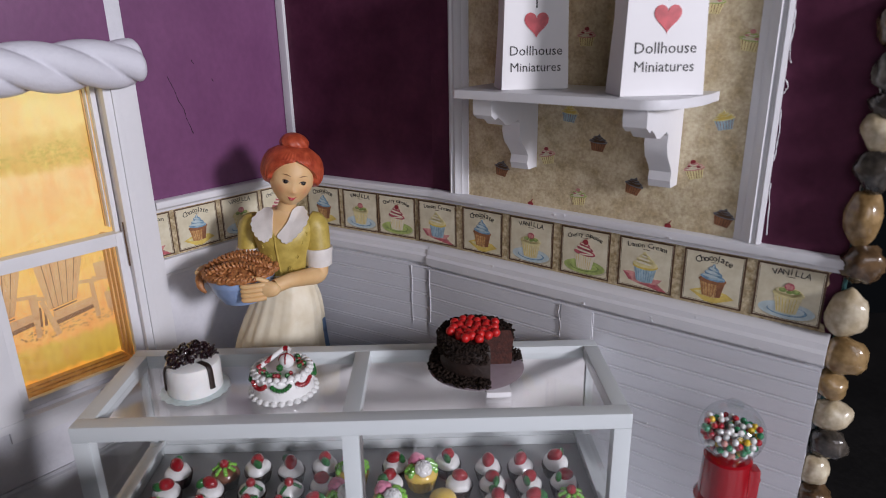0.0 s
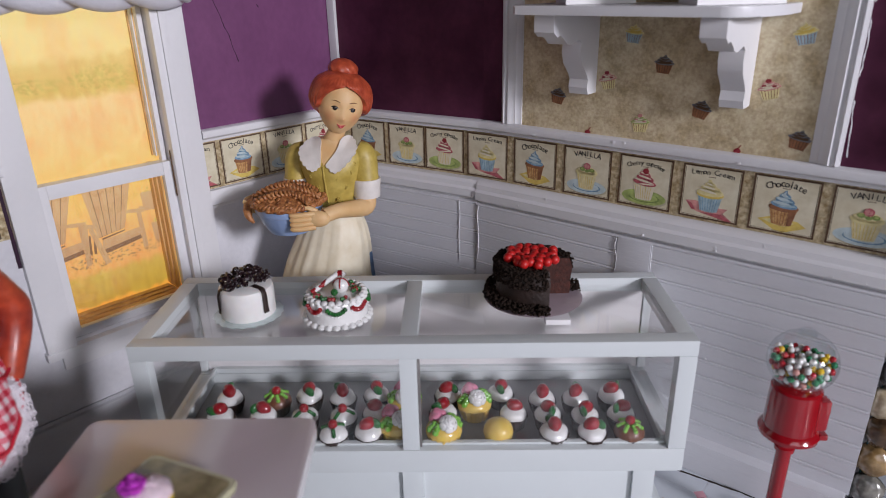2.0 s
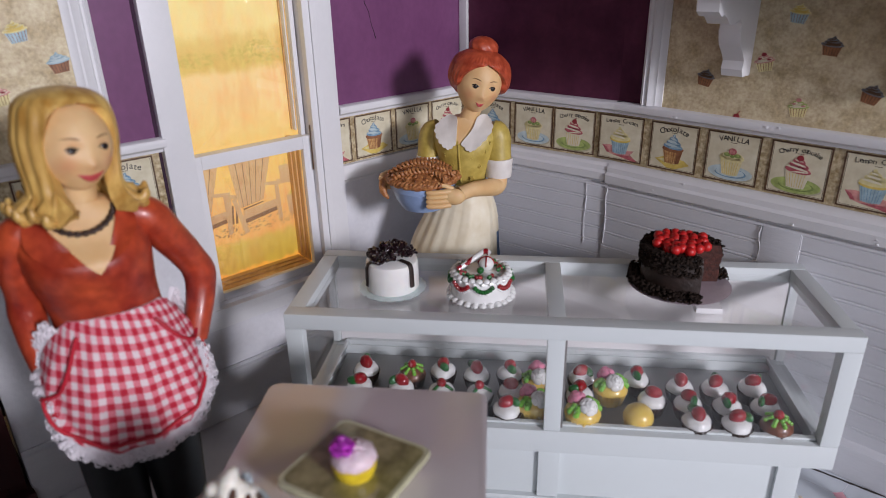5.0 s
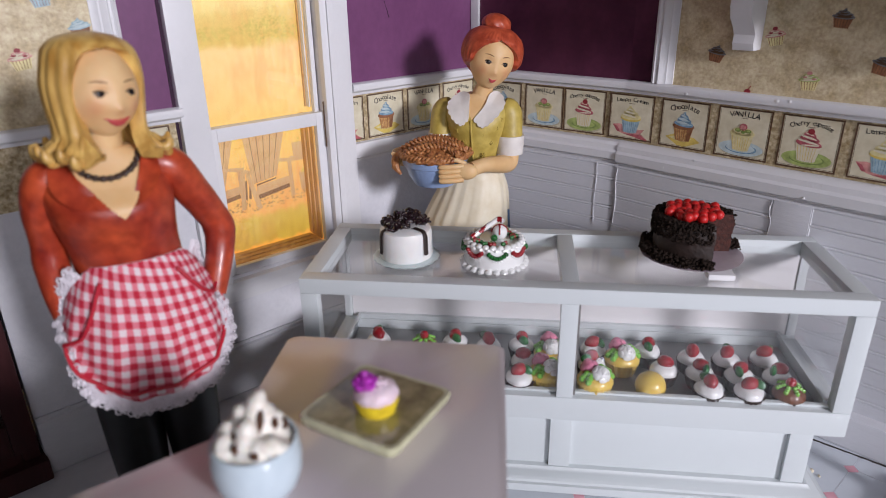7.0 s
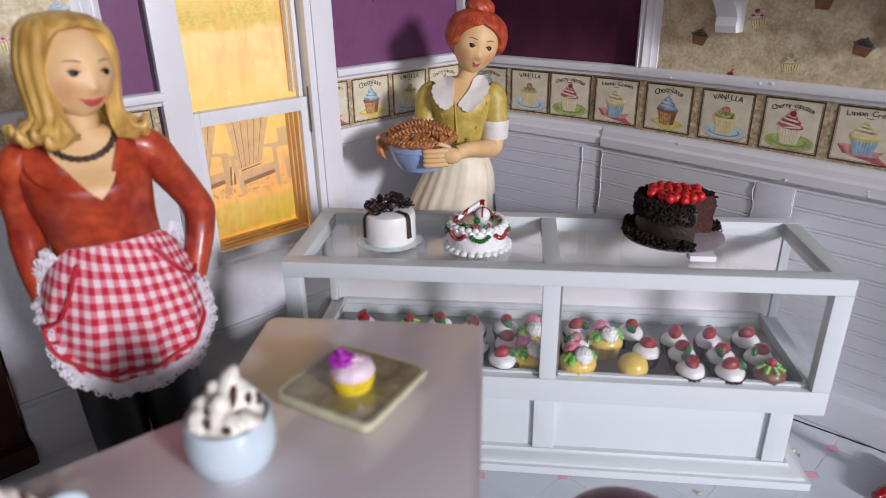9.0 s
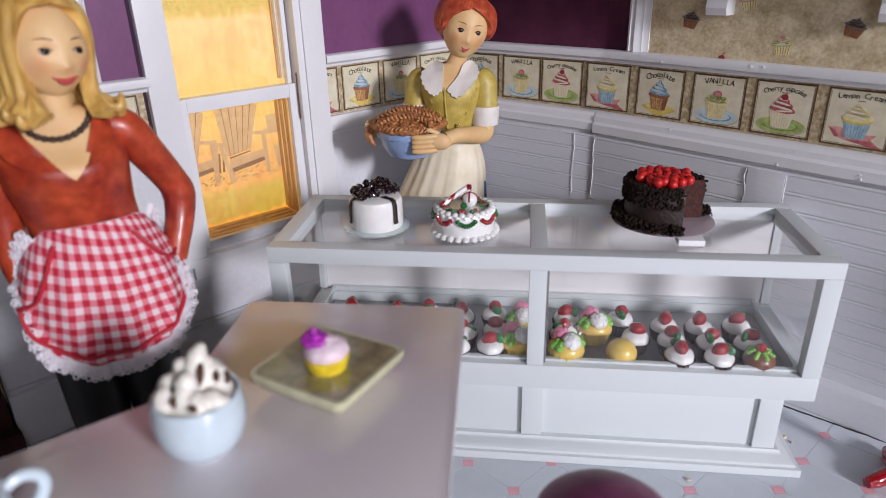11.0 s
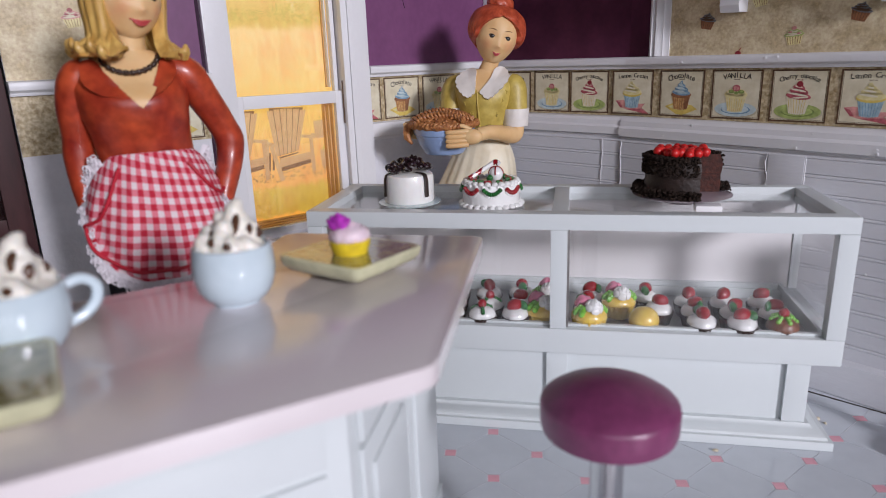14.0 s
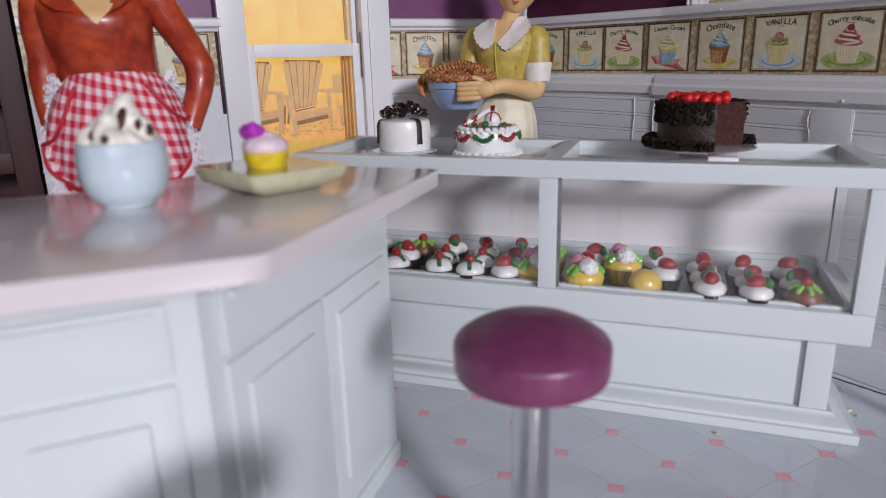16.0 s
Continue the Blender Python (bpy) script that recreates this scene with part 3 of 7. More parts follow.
for a, b in (((0, 0, 0.815), (CW, 0.062, 0.875)), ((0, CD - 0.058, 0.815), (CW, CD, 0.875)), ((0, 0.0622, 0.816), (0.064, CD - 0.0582, 0.8747)), ((CW - 0.06, 0.0622, 0.816), (CW, CD - 0.0582, 0.8747)), ((0.938, 0.0622, 0.817), (1.0, CD - 0.0582, 0.8745))):
    bars("top_rail", [(a, b)])
bars("post", [((0, 0, 0.43), (0.062, 0.05, 0.8148))])
bars("post", [((0.937, 0.002, 0.43), (0.998, 0.05, 0.8148))])
bars("post", [((CW - 0.063, 0, 0.43), (CW, 0.05, 0.8148))])
bars("post", [((0.0, CD - 0.03, 0.43), (0.035, CD, 0.8148))])
bars("post", [((CW - 0.035, CD - 0.03, 0.43), (CW, CD, 0.8148))])
for a, b in (((0, 0, 0.33), (CW, 0.054, 0.4298)), ((0, CD - 0.05, 0.33), (CW, CD, 0.4298)), ((0, 0.0545, 0.33), (0.062, CD - 0.0505, 0.4297)), ((CW - 0.062, 0.0545, 0.33), (CW, CD - 0.0505, 0.4297))):
    bars("bottom_rail", [(a, b)], bevel=0.008)
bars("case_floor", [((0.0625, 0.0545, 0.33), (CW - 0.0625, CD - 0.0505, 0.382))])
bars("back_panel", [((0.036, CD - 0.022, 0.431), (CW - 0.036, CD - 0.008, 0.814))], panel_lightened, bevel=0.002)
for x0, x1 in ((0.066, 0.936), (1.002, CW - 0.062)):
    bm = bmesh.new()
    box(bm, (x0, 0.064, 0.842), (x1, CD - 0.06, 0.848))
    pane = part("glass_top", bm, pane_glass, case, "clear glass pane")
    pane.visible_shadow = False
    bm = bmesh.new()
    box(bm, (max(x0 + 0.006, 0.063), 0.026, 0.431), (min(x1, CW - 0.064), 0.030, 0.814))
    pane = part("front_glass", bm, pane_glass, case, "clear glass pane")
    pane.visible_shadow = False
for x in (0.020, CW - 0.024):
    bm = bmesh.new()
    box(bm, (x, 0.051, 0.431), (x + 0.004, CD - 0.031, 0.814))
    pane = part("end_glass", bm, pane_glass, case, "clear glass pane")
    pane.visible_shadow = False
edge_grey = material("dark_glass_edge", (0.17, 0.16, 0.155), 0.4, vary=0.2, size=0.05)
bars("glass_edge", [((0.9985, 0.020, 0.4315), (1.0065, 0.049, 0.8135))], edge_grey, 0.001, "dark edge of the glass beside the post")
tray_grey = material("tray_grey", (0.30, 0.30, 0.30), 0.30, vary=0.08, size=0.2)
for a, b in (((0.063, 0.051, 0.4305), (0.075, CD - 0.03, 0.452)), ((CW - 0.077, 0.051, 0.4305), (CW - 0.064, CD - 0.03, 0.452)), ((0.076, CD - 0.045, 0.4305), (CW - 0.078, CD - 0.0225, 0.452)), ((0.063, 0.0312, 0.4305), (CW - 0.064, 0.0505, 0.440))):
    bars("inner_ledge", [(a, b)], bevel=0.002)
bars("tray", [((0.066, 0.058, 0.3824), (CW - 0.066, CD - 0.054, 0.388))], tray_grey, 0.001, "grey tray floor")
bars("base_panel", [((0.10, 0.0625, 0.075), (CW - 0.10, CD - 0.06, 0.3295))], bevel=0.003)
for x0 in (0.082, 0.925, CW - 0.163):
    bars("base_post", [((x0, 0.045, 0.078), (x0 + 0.081, 0.0620, 0.3293))], bevel=0.003)
bars("cove_strip", [((0.06, 0.03, 0.318), (CW - 0.06, 0.07, 0.3299))], bevel=0.003)
bars("plinth", [((-0.004, -0.022, 0.001), (CW + 0.004, CD, 0.036))], bevel=0.006)
bm = bmesh.new()
lo, hi = (0.012, -0.008, CW - 0.012, CD - 0.01), (0.066, 0.040, CW - 0.066, CD - 0.045)
steps = [(0.0, 0.0362), (0.08, 0.046), (0.35, 0.054), (0.75, 0.060), (0.92, 0.070), (1.0, 0.0775)]
rings(bm, [[(a[0] + (b[0] - a[0]) * f, a[1] + (b[1] - a[1]) * f, z) for a, b in (((lo[0], lo[1]), (hi[0], hi[1])), ((lo[2], lo[1]), (hi[2], hi[1])), ((lo[2], lo[3]), (hi[2], hi[3])), ((lo[0], lo[3]), (hi[0], hi[3])))] for f, z in steps])
part("cove_moulding", bm, case_white, case)

# ---------------------------------------------------------------- counter in the foreground
counter = thing("counter", at(0, 0, 0), "white angled serving counter with a pale lacquered top", "counter")
TOPZ = 0.915


def top_at(y):
    """The top leans up a little towards the front."""
    return TOPZ + (1.585 - y) * 0.026


def rise(bm):
    for v in bm.verts:
        if v.co.z > 0.5:
            v.co.z += top_at(v.co.y) - TOPZ


def rounded(poly, r, n=5):
    out = []
    m_ = len(poly)
    for i in range(m_):
        p, a, b = Vector(poly[i]), Vector(poly[i - 1]), Vector(poly[(i + 1) % m_])
        da, db = (a - p).normalized(), (b - p).normalized()
        s, e = p + da * r, p + db * r
        for k in range(n + 1):
            t = k / n
            q = s * (1 - t) ** 2 + p * 2 * t * (1 - t) + e * t * t
            out.append((q.x, q.y))
    return out


bm = bmesh.new()
prism(bm, rounded([(-1.120, 1.562), (-1.088, 1.118), (-1.80, 0.335), (-1.31, -0.144), (-0.437, 0.68), (-0.502, 1.585)], 0.03), TOPZ - 0.042, TOPZ, 0.006)
rise(bm)
part("countertop", bm, counter_top_paint, counter, "pale glossy countertop")
bm = bmesh.new()
CAB = [(-1.065, 1.51), (-1.035, 1.14), (-1.70, 0.41), (-1.36, 0.036), (-0.632, 0.745), (-0.662, 1.56)]
prism(bm, CAB, 0.001, TOPZ - 0.0425, 0.004)
rise(bm)
part("cabinet_body", bm, case_white, counter)


def face_frame(p, q):
    """A frame whose x runs from p to q on an upright face, y into it."""
    d = math.degrees(math.atan2(q[1] - p[1], q[0] - p[0]))
    return at(p[0], p[1], 0, d), math.hypot(q[0] - p[0], q[1] - p[1])


# the end by the display case has one drawer over two doors, the long front two of them
for p, q, units in ((CAB[4], CAB[5], ((0.0, 0.8155),)), (CAB[3], CAB[4], ((0.0, 0.335), (0.335, 1.0162)))):
    fm, wid = face_frame(p, q)
    for a0, a1 in units:
        bm = bmesh.new()
        box(bm, (a0 + 0.05, -0.016, 0.70), (a1 - 0.05, -0.0005, 0.83), 0.004)
        drawer = part("drawer_front", bm, case_white, counter, m=fm)
        bm = bmesh.new()
        box(bm, (a0 + 0.07, -0.013, 0.815), (a1 - 0.07, 0.0, 0.832), 0.003)
        part("finger_groove", bm, case_white, drawer, m=at(0, -0.014, -0.012))
        half = (a0 + a1) / 2
        for x0, x1 in ((a0 + 0.05, half - 0.006), (half + 0.006, a1 - 0.05)):
            bm = bmesh.new()
            box(bm, (x0, -0.012, 0.10), (x1, -0.0005, 0.68), 0.004)
            door = part("cabinet_door", bm, case_white, counter, m=fm)
            if x1 - x0 > 0.12:
                bm = bmesh.new()
                box(bm, (x0 + 0.05, -0.010, 0.16), (x1 - 0.05, 0.004, 0.62), 0.008)
                part("raised_panel", bm, case_white, door, m=at(0, -0.012, 0))
bm = bmesh.new()
prism(bm, [(x + (0.012 if x > -1.0 else -0.012), y) for x, y in CAB], 0.0005, 0.06, 0.004)
part("toe_board", bm, case_white, counter)

# ---------------------------------------------------------------- stools
def stool(x, y):
    st = thing("bar_stool", at(x, y), "round purple vinyl bar stool on a steel pole", "stool", "stools at the counter")
    bm = bmesh.new()
    lathe(bm, [(0.10, 0.582), (0.148, 0.584), (0.156, 0.589), (0.159, 0.600), (0.160, 0.645), (0.1585, 0.653), (0.153, 0.660), (0.132, 0.675), (0.108, 0.687), (0.08, 0.697), (0.04, 0.705), (0.0, 0.708)], 56)
    part("seat", bm, stool_vinyl, st, "domed purple vinyl seat")
    bm = bmesh.new()
    lathe(bm, [(0.040, 0.03), (0.040, 0.5818)], 28)
    part("pole", bm, steel, st, "steel pole")
    bm = bmesh.new()
    lathe(bm, [(0.13, 0.0005), (0.135, 0.012), (0.125, 0.020), (0.06, 0.028), (0.041, 0.0299)], 32)
    part("base", bm, steel, st, "round steel foot")
    return st


stool(-0.136, 1.122)
stool(-0.225, 0.375)

# ---------------------------------------------------------------- printed cupcakes on the wallpapers and border
blue_ink = material("pale_blue_print", (0.33, 0.46, 0.52), 0.45, vary=0.15, size=0.03)
pink_ink = material("pink_print", (0.56, 0.25, 0.23), 0.45, vary=0.25, size=0.03)
yellow_ink = material("pale_yellow_print", (0.68, 0.60, 0.30), 0.45, vary=0.12, size=0.03)
sky_ink = material("light_blue_print", (0.50, 0.60, 0.62), 0.45, vary=0.1, size=0.03)
gold_ink = material("yellow_print", (0.66, 0.50, 0.12), 0.45, vary=0.12, size=0.03)
green_ink = material("green_print", (0.36, 0.44, 0.14), 0.45, vary=0.2, size=0.03)
choc_ink = material("brown_print", (0.26, 0.11, 0.05), 0.45, vary=0.2, size=0.03)
grey_ink = material("slate_print", (0.16, 0.17, 0.19), 0.45, vary=0.2, size=0.02)
cream_ink = material("cream_case_print", (0.70, 0.62, 0.36), 0.45, vary=0.12, size=0.02)
amber_ink = material("amber_case_print", (0.42, 0.19, 0.06), 0.45, vary=0.25, size=0.015, second=(0.60, 0.38, 0.16))
rose_ink = material("rose_print", (0.42, 0.10, 0.12), 0.45, vary=0.25, size=0.012)
white_ink = material("white_print", (0.70, 0.65, 0.50), 0.45, vary=0.06, size=0.02)
shade_ink = material("soft_shadow_print", (0.46, 0.42, 0.30), 0.5, vary=0.1, size=0.03)
leaf_ink = material("leaf_print", (0.20, 0.27, 0.075), 0.45, vary=0.25, size=0.012)
deep_blue_ink = material("deep_blue_print", (0.17, 0.30, 0.42), 0.45, vary=0.2, size=0.015)
cherry_ink = material("cherry_print", (0.28, 0.03, 0.04), 0.4, vary=0.15, size=0.02)


def ellipse(cx, cz, rx, rz, n=16):
    return [(cx + rx * math.cos(2 * math.pi * i / n), cz + rz * math.sin(2 * math.pi * i / n)) for i in range(n)]


def printed_cup(parent, s, cup_mat, ice_mat, top_mat, y=-0.001, dx=0.0, dz=0.0, m=None):
    """A flat print of a cupcake: ribbed case, swirled icing and a topping."""
    def put(name, mat, polys, y0):
        bm = bmesh.new()
        for q in polys:
            slab(bm, [(dx + 1.04 * s * a, dz + 0.84 * s * b) for a, b in q], y0, 0.0)
        part(name, bm, mat, parent, smooth=0)
    cup = [(-0.38, 0.02), (-0.275, -0.46)] + [(-0.265 + 0.53 * k / 12, -0.50 + 0.022 * (k % 2)) for k in range(13)] + [(0.275, -0.46), (0.38, 0.02)]
    put("printed_case", cup_mat, [cup], y)
    put("printed_icing", ice_mat, [ellipse(0, 0.06, 0.44, 0.12), ellipse(0.02, 0.17, 0.34, 0.10), ellipse(-0.02, 0.27, 0.23, 0.09), [(-0.14, 0.30), (0.12, 0.30), (0.03, 0.48)]], y - 0.0006)
    comb = [(-0.37, 0.02)]
    for i in range(6):
        c = -0.30 + 0.12 * i
        comb += [(c - 0.012, -0.02), (c * 0.80 - 0.008, -0.46), (c * 0.80 + 0.008, -0.46), (c + 0.012, -0.02)]
    put("printed_rib", brown_ink if cup_mat is choc_ink else choc_ink, [comb + [(0.37, 0.02), (0.0, -0.012)][:1]], y - 0.0003)
    swirl = [(-0.40, 0.05), (-0.15, -0.01), (0.2, 0.01), (0.40, 0.09), (0.28, 0.10), (0.32, 0.19), (0.12, 0.13), (-0.2, 0.15), (0.1, 0.18), (0.21, 0.28), (0.02, 0.23), (-0.14, 0.26), (0.06, 0.31), (0.05, 0.40), (0.0, 0.33), (-0.20, 0.28), (-0.10, 0.21), (-0.32, 0.17), (-0.16, 0.09)]
    put("printed_swirl", sky_ink if ice_mat is blue_ink else brown_ink if ice_mat is grey_ink else gold_ink if ice_mat is yellow_ink else cream_card, [swirl], y - 0.0009)
    if top_mat:
        put("printed_topping", top_mat, [ellipse(0.0, 0.40, 0.11, 0.10), ellipse(-0.18, 0.20, 0.09, 0.05), ellipse(0.2, 0.10, 0.09, 0.05)], y - 0.0012)


def swirl_band(cx, cz, rx, rz, lean, n=14):
    """One turn of piped icing: a fat slanting crescent."""
    top = [(cx + rx * math.cos(a), cz + lean * math.cos(a) + rz * math.sin(a)) for a in [math.pi * k / n for k in range(n + 1)]]
    low = [(cx + rx * math.cos(a), cz + lean * math.cos(a) - 0.75 * rz * math.sin(a)) for a in [math.pi * (1 - k / n) for k in range(1, n)]]
    return top + low


def fluted_case(cx, z0, z1, w0, w1, n=13):
    """A paper case: narrower at its scalloped foot, rounded at its lip."""
    foot = [(cx - w0 + 2 * w0 * k / n, z0 + (0.0022 if k % 2 else 0.0) - 0.004 * math.sin(math.pi * k / n)) for k in range(n + 1)]
    lip = [(cx + w1 - 2 * w1 * k / n, z1 + (0.0016 if k % 2 else 0.0) - 0.006 * math.sin(math.pi * k / n)) for k in range(n + 1)]
    return foot + lip


def tile_art(words, tile):
    """The painted cupcake of one tile, layer over layer."""
    layer = [0.0014]

    def put(name, mat, polys):
        bm = bmesh.new()
        for q in polys:
            slab(bm, [(1.13 * x, 1.16 * (z + 0.010) - 0.013) for x, z in q], -layer[0], -layer[0] + 0.0009)
        part(name, bm, mat, tile, smooth=0)
        layer[0] += 0.00022
    if words == "Chocolate":
        put("printed_napkin", gold_ink, [[(-0.074, -0.052), (-0.030, -0.036), (0.050, -0.044), (0.076, -0.060), (0.026, -0.080), (0.008, -0.086), (-0.020, -0.082)]])
        put("printed_fold", yellow_ink, [[(-0.060, -0.052), (-0.020, -0.042), (0.040, -0.050), (0.012, -0.066), (-0.024, -0.064)]])
    elif words == "Lemon Cream":
        put("printed_napkin", pink_ink, [[(-0.082, -0.034), (-0.050, -0.030), (0.040, -0.046), (0.066, -0.044), (0.050, -0.062), (0.082, -0.084), (0.030, -0.080), (-0.034, -0.070), (-0.058, -0.062)]])
        put("printed_fold", rose_ink, [[(-0.082, -0.034), (-0.060, -0.042), (-0.046, -0.062), (-0.058, -0.064)], [(-0.030, -0.070), (0.044, -0.066), (0.084, -0.086), (0.072, -0.089), (0.030, -0.080)]])
    else:
        dish, inner = (deep_blue_ink, sky_ink) if words == "VANILLA" else (leaf_ink, green_ink)
        put("printed_saucer", shade_ink, [ellipse(0.004, -0.058, 0.086, 0.029, 28)])
        put("printed_saucer", inner, [ellipse(0.0, -0.054, 0.085, 0.028, 28)])
        put("printed_saucer", dish, [ellipse(0.002, -0.055, 0.060, 0.018, 24)])
        put("printed_saucer", inner, [ellipse(0.0, -0.053, 0.055, 0.016, 24)])
    body, ribs = {"Chocolate": (amber_ink, choc_ink), "VANILLA": (cream_ink, gold_ink), "Cherry cupcake": (white_ink, gold_ink), "Lemon Cream": (blue_ink, deep_blue_ink)}[words]
    put("printed_case", body, [fluted_case(0, -0.062, -0.008, 0.030, 0.042)])
    put("printed_rib", ribs, [[(f * 0.041 - 0.0008, -0.010), (f * 0.041 + 0.0008, -0.010), (f * 0.030 + 0.0008, -0.060), (f * 0.030 - 0.0008, -0.060)] for f in (-0.86, -0.62, -0.36, -0.10, 0.16, 0.42, 0.66)] + ([[(0.018, -0.012), (0.041, -0.010), (0.030, -0.061), (0.016, -0.062)]] if words == "Chocolate" else []))
    if words == "Chocolate":
        put("printed_cake", choc_ink, [ellipse(0, -0.004, 0.046, 0.014, 20)])
        put("printed_icing", deep_blue_ink, [swirl_band(0, 0.004, 0.041, 0.014, -0.003), swirl_band(0.001, 0.018, 0.030, 0.013, -0.003), swirl_band(0, 0.032, 0.018, 0.011, -0.002), [(-0.010, 0.036), (0.008, 0.036), (0.003, 0.054), (-0.004, 0.050)]])
        put("printed_icing", sky_ink, [swirl_band(-0.006, 0.008, 0.030, 0.006, -0.004), swirl_band(-0.005, 0.022, 0.021, 0.006, -0.003), swirl_band(-0.003, 0.035, 0.011, 0.005, -0.002), [(-0.006, 0.040), (0.001, 0.040), (0.002, 0.053)]])
        put("printed_icing", blue_ink, [swirl_band(0.010, 0.002, 0.026, 0.004, 0.002), swirl_band(0.008, 0.016, 0.018, 0.0035, 0.002), swirl_band(0.006, 0.029, 0.010, 0.003, 0.001)])
    elif words == "VANILLA":
        put("printed_icing", yellow_ink, [ellipse(0, 0.002, 0.047, 0.017, 22), swirl_band(0, 0.006, 0.042, 0.018, 0.0)])
        put("printed_icing", cream_ink, [swirl_band(-0.008, 0.008, 0.028, 0.008, -0.003)])
        put("printed_leaf", leaf_ink, [ellipse(-0.018, 0.013, 0.012, 0.007), ellipse(0.020, 0.012, 0.013, 0.007), ellipse(0.002, 0.008, 0.009, 0.006)])
        put("printed_leaf", green_ink, [ellipse(-0.020, 0.015, 0.006, 0.0035), ellipse(0.022, 0.014, 0.006, 0.0035)])
        put("printed_rose", rose_ink, [ellipse(0.001, 0.026, 0.015, 0.0125)])
        put("printed_rose", pink_ink, [ellipse(-0.004, 0.029, 0.007, 0.006), ellipse(0.007, 0.025, 0.004, 0.006), swirl_band(0, 0.020, 0.010, 0.003, 0.0)])
    elif words == "Cherry cupcake":
        put("printed_icing", rose_ink, [swirl_band(0, 0.000, 0.044, 0.015, -0.004), swirl_band(0.001, 0.016, 0.033, 0.013, -0.004), swirl_band(0, 0.030, 0.021, 0.011, -0.003)])
        put("printed_icing", white_ink, [swirl_band(-0.003, 0.006, 0.038, 0.0042, -0.006), swirl_band(-0.002, 0.021, 0.027, 0.0040, -0.005), swirl_band(-0.002, 0.034, 0.015, 0.0032, -0.003), swirl_band(0.006, -0.005, 0.030, 0.003, 0.002)])
        put("printed_cherry", cherry_ink, [ellipse(0.002, 0.043, 0.0115, 0.0105), [(0.004, 0.050), (0.008, 0.060), (0.010, 0.060), (0.006, 0.050)]])
    else:
        put("printed_icing", gold_ink, [ellipse(0, -0.002, 0.047, 0.015, 20)])
        put("printed_icing", yellow_ink, [swirl_band(0, 0.003, 0.046, 0.016, 0.0), swirl_band(0, 0.017, 0.034, 0.013, -0.002), swirl_band(-0.002, 0.030, 0.019, 0.010, -0.002), [(-0.014, 0.034), (0.006, 0.036), (-0.002, 0.050), (-0.010, 0.048)]])
        put("printed_icing", white_ink, [swirl_band(-0.008, 0.007, 0.030, 0.0045, -0.004), swirl_band(-0.006, 0.021, 0.021, 0.0040, -0.003), swirl_band(-0.004, 0.033, 0.010, 0.003, -0.002)])


def border_tile(words, parent, x, turn=0.0, out=0.0):
    bm = bmesh.new()
    box(bm, (-0.112, -0.0012, -0.104), (0.112, 0.0, 0.104))
    tile = part("border_tile", bm, cream_card, parent, m=at(x, (-0.0062 if parent is not border_b else -0.0092) - out, 1.2245, turn), smooth=0)
    bm = bmesh.new()
    for a, b in (((-0.115, -0.1075), (0.115, -0.1010)), ((-0.115, 0.1010), (0.115, 0.1075)), ((-0.115, -0.1010), (-0.1085, 0.1010)), ((0.1085, -0.1010), (0.115, 0.1010))):
        box(bm, (a[0], -0.0022, a[1]), (b[0], -0.0004, b[1]))
    for a, b in (((-0.106, -0.0985), (0.106, -0.0970)), ((-0.106, -0.0970), (-0.1045, 0.097)), ((0.1045, -0.0970), (0.106, 0.097))):
        box(bm, (a[0], -0.0016, a[1]), (b[0], -0.0004, b[1]))
    part("printed_frame", bm, brown_ink, tile, smooth=0)
    tile_art(words, tile)
    size, wid, rise = {"Chocolate": (0.037, 0.060, 0.014), "VANILLA": (0.032, 0.055, 0.006), "Cherry cupcake": (0.0285, 0.074, 0.017), "Lemon Cream": (0.0295, 0.074, 0.004)}[words]
    n = len(words)
    for i, ch in enumerate(words):
        if ch == " ":
            continue
        f = (i - (n - 1) / 2) / ((n - 1) / 2)
        hop = 0.0016 * math.sin(i * 2.4)
        lettering("lettering", ch, size, black_ink, at(f * wid, -0.0018, 0.083 - rise * f * f + hop, 0, 0, 30 * f * rise / 0.017), tile)
    bm = bmesh.new()
    slab(bm, [(-0.014, 0.0645), (0.014, 0.0645), (0.014, 0.0665), (-0.014, 0.0665)], -0.0016, 0)
    part("print_bar", bm, brown_ink, tile, smooth=0)
    return tile


ROUND = ("Chocolate", "VANILLA", "Cherry cupcake", "Lemon Cream")
for k, x in enumerate((0.213, 0.468, 0.703)):
    border_tile(ROUND[k], border_a, x)
border_tile("Lemon Cream", border_b, 0.032, 3.6, 0.006)
for k, x in enumerate((0.300, 0.568, 0.836, 1.106, 1.374, 1.641)):
    border_tile(ROUND[k % 4], border_b, x)
for k, x in enumerate((-0.622, -0.367, -0.118, -0.876)):
    border_tile(ROUND[k], border_l, x)
for words, x in (("Chocolate", -1.83), ("Lemon Cream", -2.10)):
    border_tile(words, border_l2, x)

